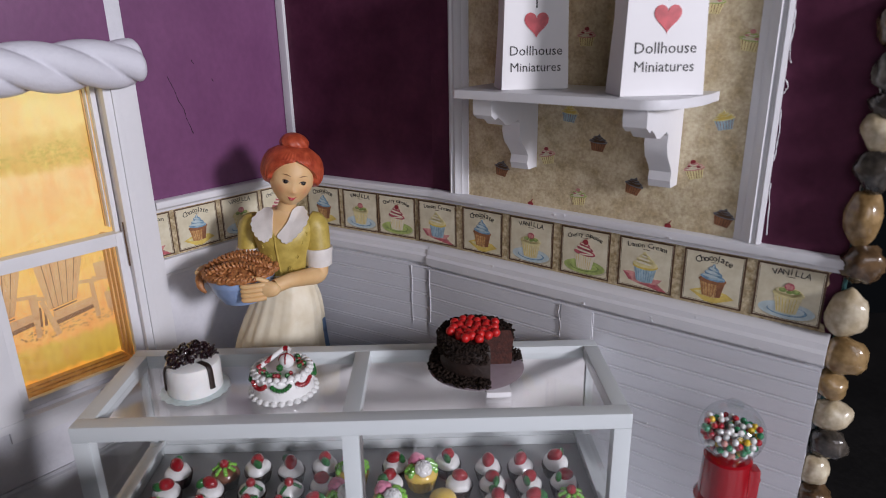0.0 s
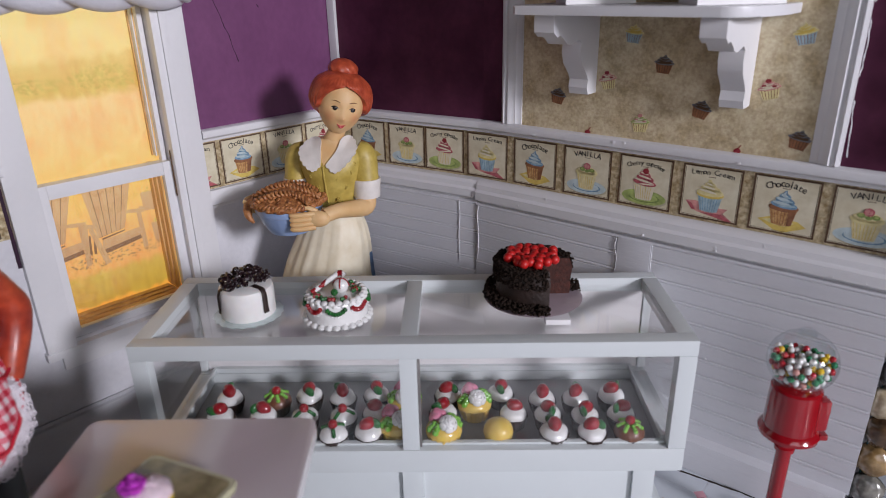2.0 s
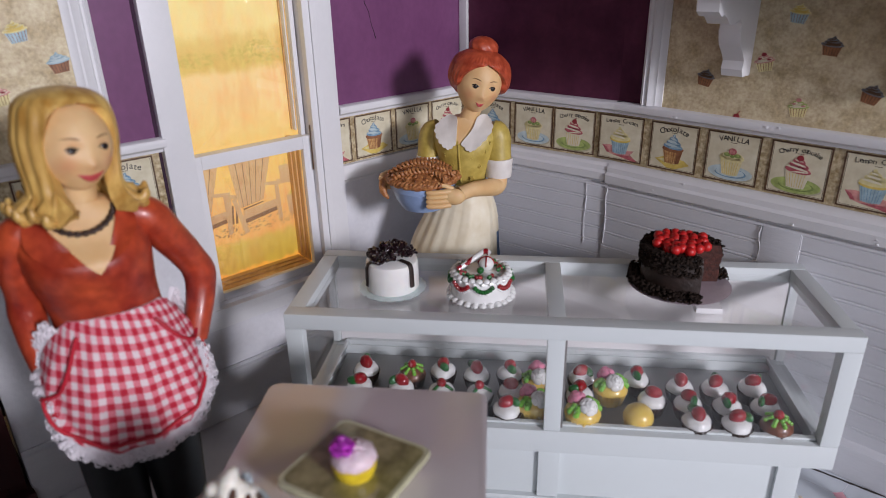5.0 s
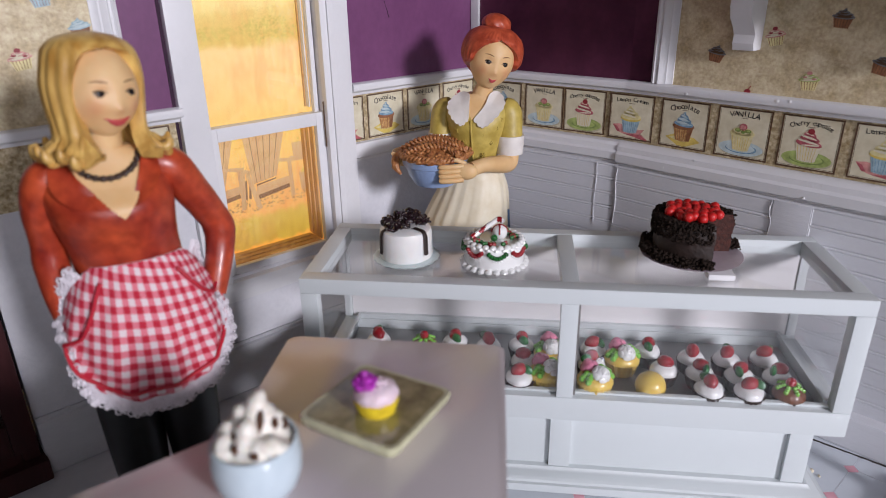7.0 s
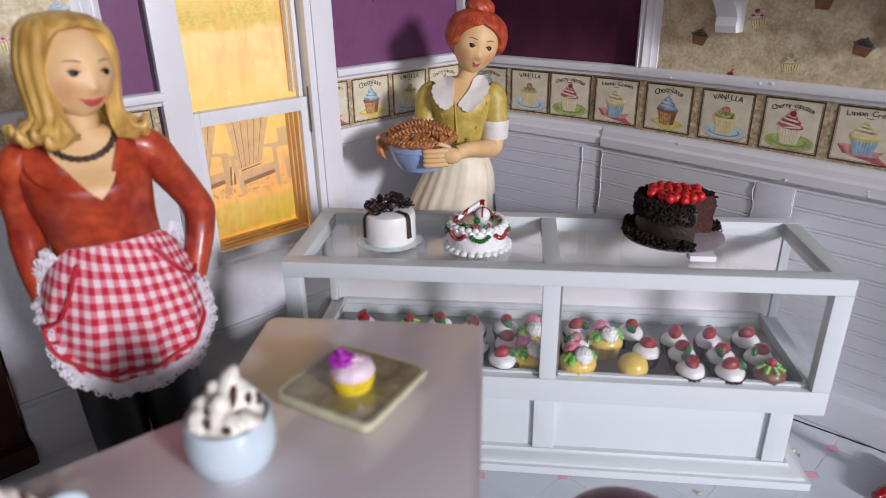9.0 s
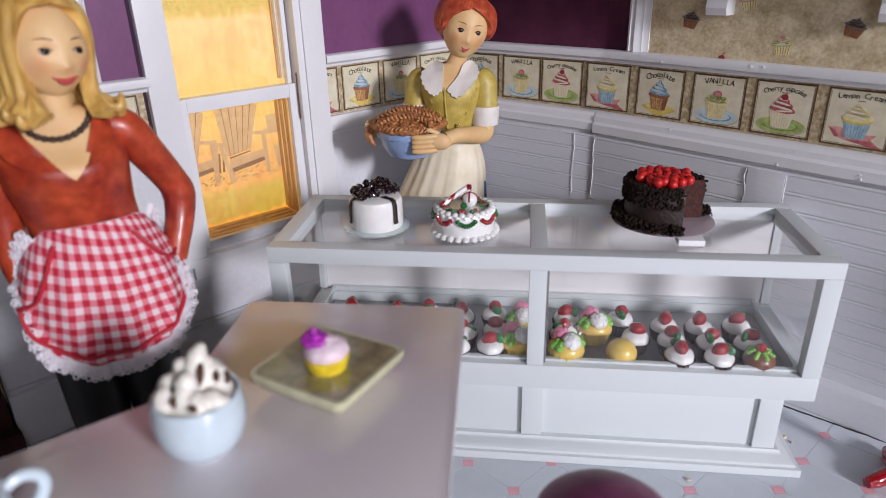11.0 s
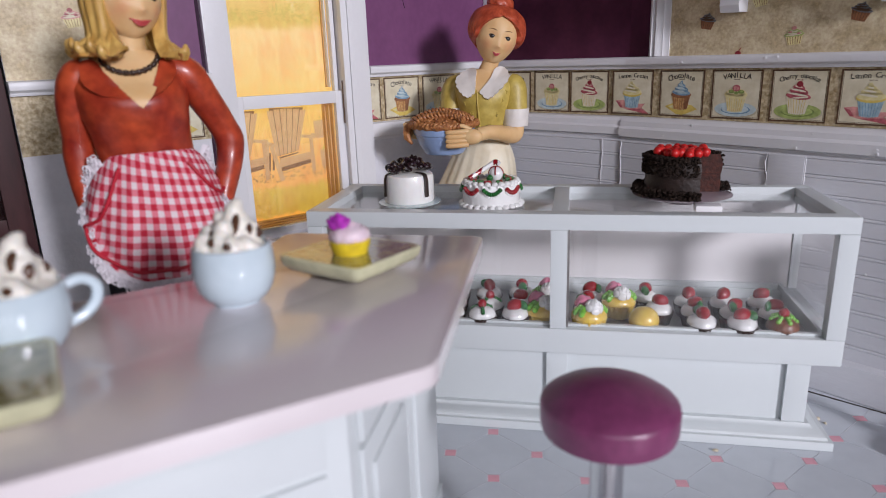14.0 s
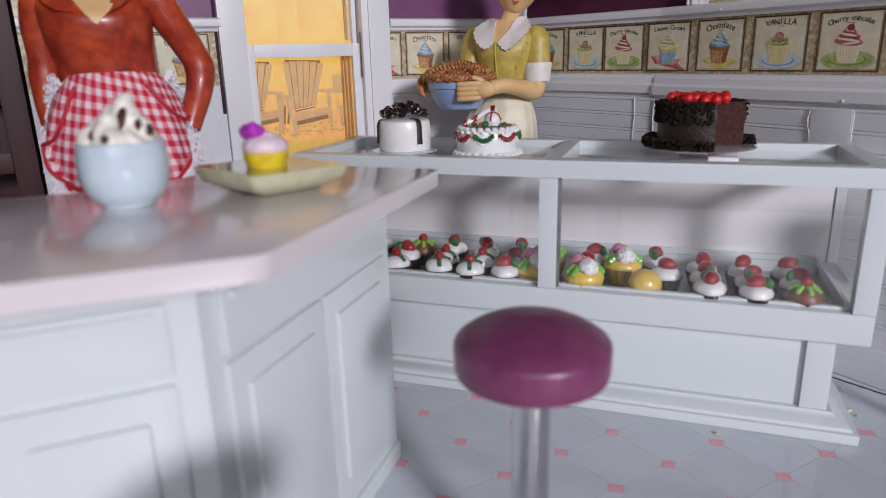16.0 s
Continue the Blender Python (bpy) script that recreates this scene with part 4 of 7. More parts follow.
SLATE, PINKY, GREENY, BLUEY = (choc_ink, grey_ink, None), (yellow_ink, pink_ink, cherry_ink), (yellow_ink, green_ink, pink_ink), (blue_ink, yellow_ink, None)
for k, (x, z, kind, tilt) in enumerate(((0.867, 1.705, SLATE, 4), (0.636, 1.628, PINKY, -12), (0.406, 1.547, SLATE, 10), (1.260, 1.639, PINKY, -14), (1.030, 1.547, SLATE, 14), (0.791, 1.467, GREENY, -4),
                                        (1.346, 1.831, BLUEY, -12), (0.734, 1.815, BLUEY, 6), (1.402, 2.103, GREENY, 8), (0.792, 2.116, PINKY, 0), (1.385, 1.473, SLATE, 10), (1.266, 2.228, GREENY, 5))):
    print_ = thing("printed_cupcake", W_B @ at(x, -0.0072, z, 0, 0, tilt), "small cupcake printed on beige wallpaper", "wallpaper print", "cupcakes on the wallpaper")
    printed_cup(print_, 0.088, *kind)
for x, z in ((0.559, 1.402), (1.181, 1.404)):
    cherry = thing("printed_cherry", W_B @ at(x, -0.0072, z), "small dark cherry printed on beige wallpaper", "wallpaper print")
    bm = bmesh.new()
    slab(bm, ellipse(0, 0, 0.013, 0.011), -0.001, 0)
    slab(bm, [(0, 0.008), (0.004, 0.008), (0.014, 0.024), (0.010, 0.024)], -0.001, 0)
    part("printed_fruit", bm, cherry_ink, cherry, smooth=0)
for x, z, kind in ((-2.174, 1.628, PINKY), (-1.966, 1.718, (choc_ink, blue_ink, None)), (-2.073, 1.83, BLUEY)):
    print_ = thing("printed_cupcake", W_L @ at(x, -0.0072, z, 0, 0, -8), "small cupcake printed on beige wallpaper", "wallpaper print", "cupcakes on the wallpaper")
    printed_cup(print_, 0.088, *kind)

# ---------------------------------------------------------------- back-lit picture behind the window
def lit_print(name, stops, strength, noisy=0.05, scale=0.06, patch=None):
    """A translucent print with a light behind it; its colours change with height."""
    m = bpy.data.materials.new(name)
    m.use_nodes = True
    nt = m.node_tree
    bs = nt.nodes["Principled BSDF"]
    tc = nt.nodes.new("ShaderNodeTexCoord")
    mp = nt.nodes.new("ShaderNodeMapping")
    mp.inputs["Scale"].default_value = (1 / K, 1 / K, 1 / K)
    nt.links.new(tc.outputs["Object"], mp.inputs["Vector"])
    sep = nt.nodes.new("ShaderNodeSeparateXYZ")
    nt.links.new(mp.outputs[0], sep.inputs[0])
    no = nt.nodes.new("ShaderNodeTexNoise")
    no.inputs["Scale"].default_value, no.inputs["Detail"].default_value, no.inputs["Roughness"].default_value = 1 / scale, 8, 0.7
    nt.links.new(mp.outputs[0], no.inputs["Vector"])
    add = nt.nodes.new("ShaderNodeMath")
    add.operation = "MULTIPLY_ADD"
    nt.links.new(no.outputs["Fac"], add.inputs[0])
    add.inputs[1].default_value = noisy * 2
    nt.links.new(sep.outputs["Z"], add.inputs[2])
    rg = nt.nodes.new("ShaderNodeMapRange")
    rg.inputs["From Min"].default_value, rg.inputs["From Max"].default_value = 0.5 + noisy, 2.2 + noisy
    nt.links.new(add.outputs[0], rg.inputs["Value"])
    ramp = nt.nodes.new("ShaderNodeValToRGB")
    e = ramp.color_ramp.elements
    while len(e) < len(stops):
        e.new(0.5)
    for el, (z, c) in zip(e, stops):
        el.position, el.color = (z - 0.5) / 1.7, (*c, 1)
    nt.links.new(rg.outputs[0], ramp.inputs["Fac"])
    mx = nt.nodes.new("ShaderNodeMix")
    mx.data_type, mx.blend_type = "RGBA", "OVERLAY"
    mx.inputs[0].default_value = 0.35
    fine = nt.nodes.new("ShaderNodeTexNoise")
    fine.inputs["Scale"].default_value, fine.inputs["Detail"].default_value = 45, 6
    mp2 = nt.nodes.new("ShaderNodeMapping")
    mp2.inputs["Scale"].default_value = (1 / K, 1 / K, 0.35 / K)
    nt.links.new(tc.outputs["Object"], mp2.inputs["Vector"])
    nt.links.new(mp2.outputs[0], fine.inputs["Vector"])
    nt.links.new(ramp.outputs[0], mx.inputs[6])
    nt.links.new(fine.outputs["Fac"], mx.inputs[7])
    bs.inputs["Base Color"].default_value = (0.05, 0.04, 0.03, 1)
    bs.inputs["Roughness"].default_value = 0.6
    colour = mx.outputs[2]
    if patch:
        blot = nt.nodes.new("ShaderNodeTexNoise")
        blot.inputs["Scale"].default_value, blot.inputs["Detail"].default_value = 11, 7
        mp3 = nt.nodes.new("ShaderNodeMapping")
        mp3.inputs["Scale"].default_value = (1 / K, 1 / K, 0.5 / K)
        nt.links.new(tc.outputs["Object"], mp3.inputs["Vector"])
        nt.links.new(mp3.outputs[0], blot.inputs["Vector"])
        edge = nt.nodes.new("ShaderNodeMapRange")
        edge.inputs["From Min"].default_value, edge.inputs["From Max"].default_value, edge.inputs["To Max"].default_value = 0.48, 0.66, 0.75
        nt.links.new(blot.outputs["Fac"], edge.inputs["Value"])
        two = nt.nodes.new("ShaderNodeMix")
        two.data_type, two.blend_type = "RGBA", "MULTIPLY"
        nt.links.new(edge.outputs[0], two.inputs[0])
        nt.links.new(colour, two.inputs[6])
        two.inputs[7].default_value = (*patch, 1)
        colour = two.outputs[2]
    nt.links.new(colour, bs.inputs["Emission Color"])
    bs.inputs["Emission Strength"].default_value = strength
    return m


lit_field = lit_print("lit_landscape_print", [(0.58, (0.92, 0.38, 0.045)), (0.655, (0.94, 0.42, 0.06)), (0.668, (0.60, 0.36, 0.05)), (0.79, (0.66, 0.42, 0.07)), (0.82, (0.86, 0.42, 0.11)), (0.98, (0.86, 0.46, 0.14)), (1.06, (0.92, 0.53, 0.15)), (1.20, (0.93, 0.56, 0.13)),
                                              (1.35, (0.98, 0.64, 0.22)), (1.58, (1.0, 0.68, 0.30)), (1.615, (0.80, 0.53, 0.13)), (1.73, (0.86, 0.60, 0.19)), (1.775, (1.0, 0.76, 0.30)), (2.05, (1.0, 0.80, 0.36))], 1.06, patch=(0.98, 0.80, 0.78))
lit_wood = lit_print("lit_chair_print", [(0.6, (0.66, 0.38, 0.18)), (0.9, (0.70, 0.40, 0.19)), (1.2, (0.78, 0.47, 0.22)), (1.6, (0.8, 0.52, 0.28))], 0.92, 0.03, patch=(0.84, 0.80, 0.80))
lit_dark = lit_print("lit_shade_print", [(0.6, (0.34, 0.15, 0.045)), (0.9, (0.30, 0.14, 0.06)), (1.2, (0.40, 0.20, 0.085)), (1.6, (0.45, 0.26, 0.11))], 0.85, 0.03)
lit_soil = lit_print("lit_soil_print", [(0.6, (0.56, 0.27, 0.08)), (0.9, (0.52, 0.26, 0.10)), (1.2, (0.56, 0.30, 0.12)), (1.6, (0.6, 0.34, 0.15))], 0.9, 0.03)
lit_green = lit_print("lit_plant_print", [(0.6, (0.52, 0.40, 0.05)), (0.9, (0.60, 0.46, 0.07)), (1.2, (0.68, 0.50, 0.10)), (1.6, (0.72, 0.52, 0.12))], 0.95, 0.03)
picture = tagged(new("backdrop_picture"), "back-lit landscape print with field and garden chairs", "backdrop", "", "structure")
picture.matrix_basis = W_L
bm = bmesh.new()
box(bm, (-1.75, 0.135, 0.45), (-0.80, 0.150, 2.20))
part("print_sheet", bm, lit_field, picture, smooth=0)


def printed_slats(name, tl, tr, br, bl, n, mat, y0):
    """Boards side by side between four corners of a flat print."""
    bm = bmesh.new()
    for i in range(n):
        f0, f1 = (i + 0.06) / n, (i + 0.94) / n
        arch = 0.012 * math.sin(math.pi * (i + 0.5) / n)
        slab(bm, [(bl[0] + (br[0] - bl[0]) * f0, bl[1] + (br[1] - bl[1]) * f0), (bl[0] + (br[0] - bl[0]) * f1, bl[1] + (br[1] - bl[1]) * f1),
                  (tl[0] + (tr[0] - tl[0]) * f1, tl[1] + arch + (tr[1] - tl[1]) * f1), (tl[0] + (tr[0] - tl[0]) * f0, tl[1] + arch + (tr[1] - tl[1]) * f0)], y0, y0 + 0.001)
    return part(name, bm, mat, picture, smooth=0)


def printed_strip(bm, a, b, w0, w1, y0):
    d = (Vector(b) - Vector(a)).normalized()
    s = Vector((-d.y, d.x))
    a, b = Vector(a), Vector(b)
    slab(bm, [tuple(a - s * w0), tuple(b - s * w1), tuple(b + s * w1), tuple(a + s * w0)], y0, y0 + 0.001)


def garden_chair(dx):
    """Flat print of a slatted garden chair."""
    def q(x, z):
        return (x + dx, z)
    printed_slats("printed_shade", q(-1.350, 1.200), q(-1.138, 1.192), q(-1.198, 0.985), q(-1.322, 0.968), 1, lit_dark, 0.1338)
    printed_slats("printed_chair_back", q(-1.352, 1.197), q(-1.134, 1.188), q(-1.195, 0.987), q(-1.323, 0.970), 6, lit_wood, 0.1325)
    bm = bmesh.new()
    slab(bm, [q(-1.306, 0.954), q(-1.116, 0.974), q(-1.118, 0.937), q(-1.312, 0.909)], 0.1305, 0.1315)
    printed_strip(bm, q(-1.385, 1.046), q(-1.310, 1.018), 0.009, 0.010, 0.1300)
    printed_strip(bm, q(-1.211, 1.064), q(-1.097, 1.048), 0.007, 0.010, 0.1300)
    printed_strip(bm, q(-1.368, 1.041), q(-1.384, 0.853), 0.012, 0.010, 0.1310)
    printed_strip(bm, q(-1.345, 1.020), q(-1.300, 0.840), 0.010, 0.013, 0.1302)
    printed_strip(bm, q(-1.122, 1.045), q(-1.117, 0.867), 0.010, 0.011, 0.1302)
    part("printed_chair", bm, lit_wood, picture, "printed wooden garden chair", smooth=0)
    bm = bmesh.new()
    printed_strip(bm, q(-1.30, 0.900), q(-1.13, 0.925), 0.012, 0.010, 0.1330)
    printed_strip(bm, q(-1.305, 0.960), q(-1.20, 0.976), 0.004, 0.003, 0.1300)
    for x in (-1.335, -1.355):
        printed_strip(bm, q(x, 0.99), q(x - 0.01, 0.90), 0.004, 0.006, 0.1320)
    part("printed_shade", bm, lit_dark, picture, smooth=0)


garden_chair(0.0)
garden_chair(-0.262)
rng = random.Random(41)
for nm, mat, cx, cz, rx, rz, n in (("printed_rubble", lit_soil, -1.24, 0.868, 0.22, 0.036, 150), ("printed_plant", lit_green, -1.04, 0.995, 0.032, 0.022, 26), ("printed_plant", lit_green, -1.066, 1.125, 0.028, 0.024, 26), ("printed_bush", lit_green, -1.14, 1.665, 0.16, 0.050, 260), ("printed_bush", lit_green, -1.42, 1.655, 0.12, 0.030, 120)):
    bm = bmesh.new()
    for k in range(n):
        a, q = rng.random() * 6.28, rng.random() ** 0.5
        s = rng.uniform(0.002, 0.0065)
        slab(bm, ellipse(cx + rx * q * math.cos(a), cz + rz * q * math.sin(a), s, s * 0.7, 7), 0.1342, 0.1348)
    part(nm, bm, mat, picture, smooth=0)
bm = bmesh.new()
for x, z in ((-1.04, 0.93), (-1.066, 1.085)):
    slab(bm, [(x - 0.026, z - 0.045), (x + 0.026, z - 0.045), (x + 0.032, z + 0.045), (x - 0.032, z + 0.045)], 0.1338, 0.1346)
printed_strip(bm, (-1.116, 1.060), (-1.010, 1.040), 0.008, 0.010, 0.1336)
printed_strip(bm, (-1.030, 1.040), (-1.028, 0.90), 0.008, 0.008, 0.1348)
part("printed_pot", bm, lit_wood, picture, smooth=0)

# ---------------------------------------------------------------- twisted valance over the window
soft_white = material("valance_white", (0.70, 0.70, 0.76), 0.75, vary=0.05, size=0.2, bump=0.004, bump_size=0.02)
valance = thing("valance", W_L @ at(0, -0.070, 2.035), "thick white twisted fabric valance over the window", "valance")
bm = bmesh.new()
loops = []
for i in range(97):
    f = i / 96
    x = -1.76 + 0.950 * f
    end = min(1.0, math.sqrt(max(0.0, 1 - (1 - min(f, 1 - f) / 0.045) ** 2)) if min(f, 1 - f) < 0.045 else 1.0)
    loop = []
    for k in range(48):
        a = 2 * math.pi * k / 48
        lobe = abs(math.sin(1.5 * (a - x * 9.5)))
        rr = (0.070 + 0.034 * lobe ** 0.6) * max(0.05, end)
        loop.append((x, rr * math.cos(a), rr * math.sin(a)))
    loops.append(loop)
rings(bm, loops)
part("twisted_cloth", bm, soft_white, valance, smooth=60)

# ---------------------------------------------------------------- pebbles up the open end of the wall
teal_edge = material("teal_edge", (0.014, 0.06, 0.06), 0.6, vary=0.3, size=0.05)
bm = bmesh.new()
box(bm, (1.801, -0.012, 0.0), (1.808, 0.079, Z_TOP))
setting("trim_wall_edge", bm, teal_edge, "rough teal painted edge of the wall", "trim", W_B)
stones = [material("pebble_%s" % n, c, 0.22, vary=0.3, size=0.06, bump=0.004, bump_size=0.03, second=d, coat=0.5) for n, c, d in
          (("tan", (0.20, 0.12, 0.045), (0.34, 0.23, 0.11)), ("cream", (0.44, 0.35, 0.21), (0.58, 0.51, 0.38)), ("brown", (0.05, 0.028, 0.014), (0.15, 0.09, 0.045)), ("grey", (0.06, 0.06, 0.055), (0.24, 0.23, 0.20)), ("dark", (0.018, 0.016, 0.014), (0.10, 0.085, 0.07)))]
PEBBLES = [(2.150, 0.080, 0.075, 2, 0.0), (2.015, 0.070, 0.065, 3, 0.005), (1.915, 0.048, 0.070, 4, 0.012), (1.830, 0.060, 0.060, 1, 0.0), (1.705, 0.072, 0.062, 4, 0.004), (1.545, 0.098, 0.058, 0, 0.0), (1.385, 0.072, 0.068, 2, 0.012), (1.222, 0.090, 0.064, 1, 0.0),
           (1.062, 0.072, 0.074, 0, 0.010), (0.940, 0.056, 0.058, 0, -0.004), (0.822, 0.064, 0.068, 1, 0.012), (0.702, 0.062, 0.066, 4, 0.020), (0.578, 0.062, 0.054, 1, 0.0), (0.455, 0.064, 0.062, 2, 0.010), (0.325, 0.066, 0.062, 0, 0.006), (0.195, 0.066, 0.058, 3, 0.010), (0.075, 0.055, 0.056, 2, 0.0)]
for k, (z, h, w, mi, dx) in enumerate(PEBBLES):
    peb = thing("pebble", W_B @ at(1.812 + w * 0.75 + dx - 0.030, -0.015, z - (0.022 if z < 1.3 else 0.0)), ("smooth polished tan pebble", "smooth cream pebble", "rough dark brown pebble", "mottled grey pebble", "pitted dark pebble")[mi] + " glued to the wall edge", "pebble", "pebbles on the wall edge")
    bm = bmesh.new()
    vs = ball(bm, (0, 0, 0), 1.0, 20)
    for v in vs:
        q = 1 + 0.22 * noise.noise(v.co * 1.3 + Vector((k * 7.1, 0, 0))) + (0.16 if mi in (2, 4) else 0.05) * noise.noise(v.co * 4 + Vector((k * 3.1, 0, 0)))
        v.co = Vector((v.co.x * w * q, v.co.y * 0.05 * q, v.co.z * h * q))
    part("stone", bm, stones[mi], peb, smooth=70)

# ---------------------------------------------------------------- dark glazed cabinet at the far end of the window wall
cabinet = thing("china_cabinet", W_L @ at(-2.450, -0.05, 0), "tall dark mahogany cabinet with glass doors", "cabinet")
bm = bmesh.new()
box(bm, (-0.70, 0.03, 0.10), (-0.64, 0.40, 2.3), 0.006)
box(bm, (-0.06, 0.03, 0.10), (0.0, 0.40, 2.3), 0.006)
box(bm, (-0.639, 0.37, 0.10), (-0.061, 0.40, 2.3), 0.004)
box(bm, (-0.639, 0.03, 0.10), (-0.061, 0.369, 0.16), 0.004)
box(bm, (-0.639, 0.03, 2.24), (-0.061, 0.369, 2.3), 0.004)
part("carcass", bm, dark_wood, cabinet)
bm = bmesh.new()
box(bm, (-0.619, 0.012, 0.30), (-0.086, 0.016, 2.18))
door = part("glass_door", bm, pane_glass, cabinet, "glass door in a dark frame")
door.visible_shadow = False
for nm, a, b in (("stile", (-0.70, 0.0, 0.16), (-0.62, 0.029, 2.28)), ("stile", (-0.085, 0.0, 0.16), (0.0, 0.029, 2.28)), ("rail", (-0.619, 0.0, 0.16), (-0.086, 0.029, 0.2995)), ("rail", (-0.619, 0.0, 0.80), (-0.086, 0.0115, 0.88)), ("rail", (-0.619, 0.0, 2.1805), (-0.086, 0.029, 2.28))):
    bm = bmesh.new()
    box(bm, a, b, 0.005)
    part(nm, bm, dark_wood, door, "dark mahogany frame")
for z in (1.10, 1.40, 1.70):
    bm = bmesh.new()
    box(bm, (-0.638, 0.05, z), (-0.062, 0.365, z + 0.016), 0.002)
    part("shelf_board", bm, white_paint, cabinet)
bm = bmesh.new()
box(bm, (-0.72, -0.02, 0.0005), (0.02, 0.40, 0.0998), 0.02)
part("foot_board", bm, dark_wood, cabinet)

# ---------------------------------------------------------------- cakes and cupcakes
white_icing = material("white_icing", (0.80, 0.79, 0.77), 0.30, vary=0.03, size=0.05, bump=0.001, bump_size=0.02, coat=0.3, sss=0.1)
gloss_white = material("glossy_white_icing", (0.80, 0.80, 0.79), 0.14, vary=0.03, size=0.05, coat=0.6)
choc_dark = material("dark_chocolate", (0.022, 0.011, 0.008), 0.58, vary=0.3, size=0.03, bump=0.004, bump_size=0.012)
choc_curl = material("chocolate_curls", (0.018, 0.008, 0.010), 0.12, vary=0.3, size=0.03, coat=0.6)
choc_crumb = material("chocolate_crumbs", (0.017, 0.010, 0.007), 0.85, vary=0.4, size=0.02, bump=0.006, bump_size=0.01, spec=0.2)
sponge_red = material("red_brown_sponge", (0.052, 0.013, 0.008), 0.8, vary=0.35, size=0.02, bump=0.006, bump_size=0.010)
berry_red = material("matte_red_berry", (0.50, 0.012, 0.012), 0.42, vary=0.15, size=0.02)
gloss_red = material("glossy_red", (0.27, 0.010, 0.016), 0.12, vary=0.25, size=0.02, coat=0.7)
gloss_green = material("glossy_green", (0.020, 0.13, 0.030), 0.15, vary=0.3, size=0.02, coat=0.6)
lime_icing = material("lime_icing", (0.20, 0.50, 0.06), 0.25, vary=0.2, size=0.02, coat=0.4)
rose_pink = material("pink_icing", (0.74, 0.24, 0.36), 0.22, vary=0.2, size=0.02, coat=0.4)
sponge_yellow = material("yellow_cake", (0.70, 0.48, 0.08), 0.30, vary=0.2, size=0.02, coat=0.3, second=(0.72, 0.52, 0.12))
paper_cup = material("brown_paper_case", (0.030, 0.014, 0.010), 0.5, vary=0.25, size=0.02)
cake_brown = material("brown_cake", (0.16, 0.055, 0.025), 0.4, vary=0.25, size=0.02, coat=0.3)
lilac_glaze = material("lilac_plate", (0.32, 0.26, 0.29), 0.2, vary=0.06, size=0.05, coat=0.4)
doily_glass = material("pale_glass_doily", (0.58, 0.68, 0.68), 0.12, vary=0.08, size=0.02, bump=0.003, bump_size=0.012, coat=0.6)

CASE_M = at(-1.268, 2.026, 0, 1.59)


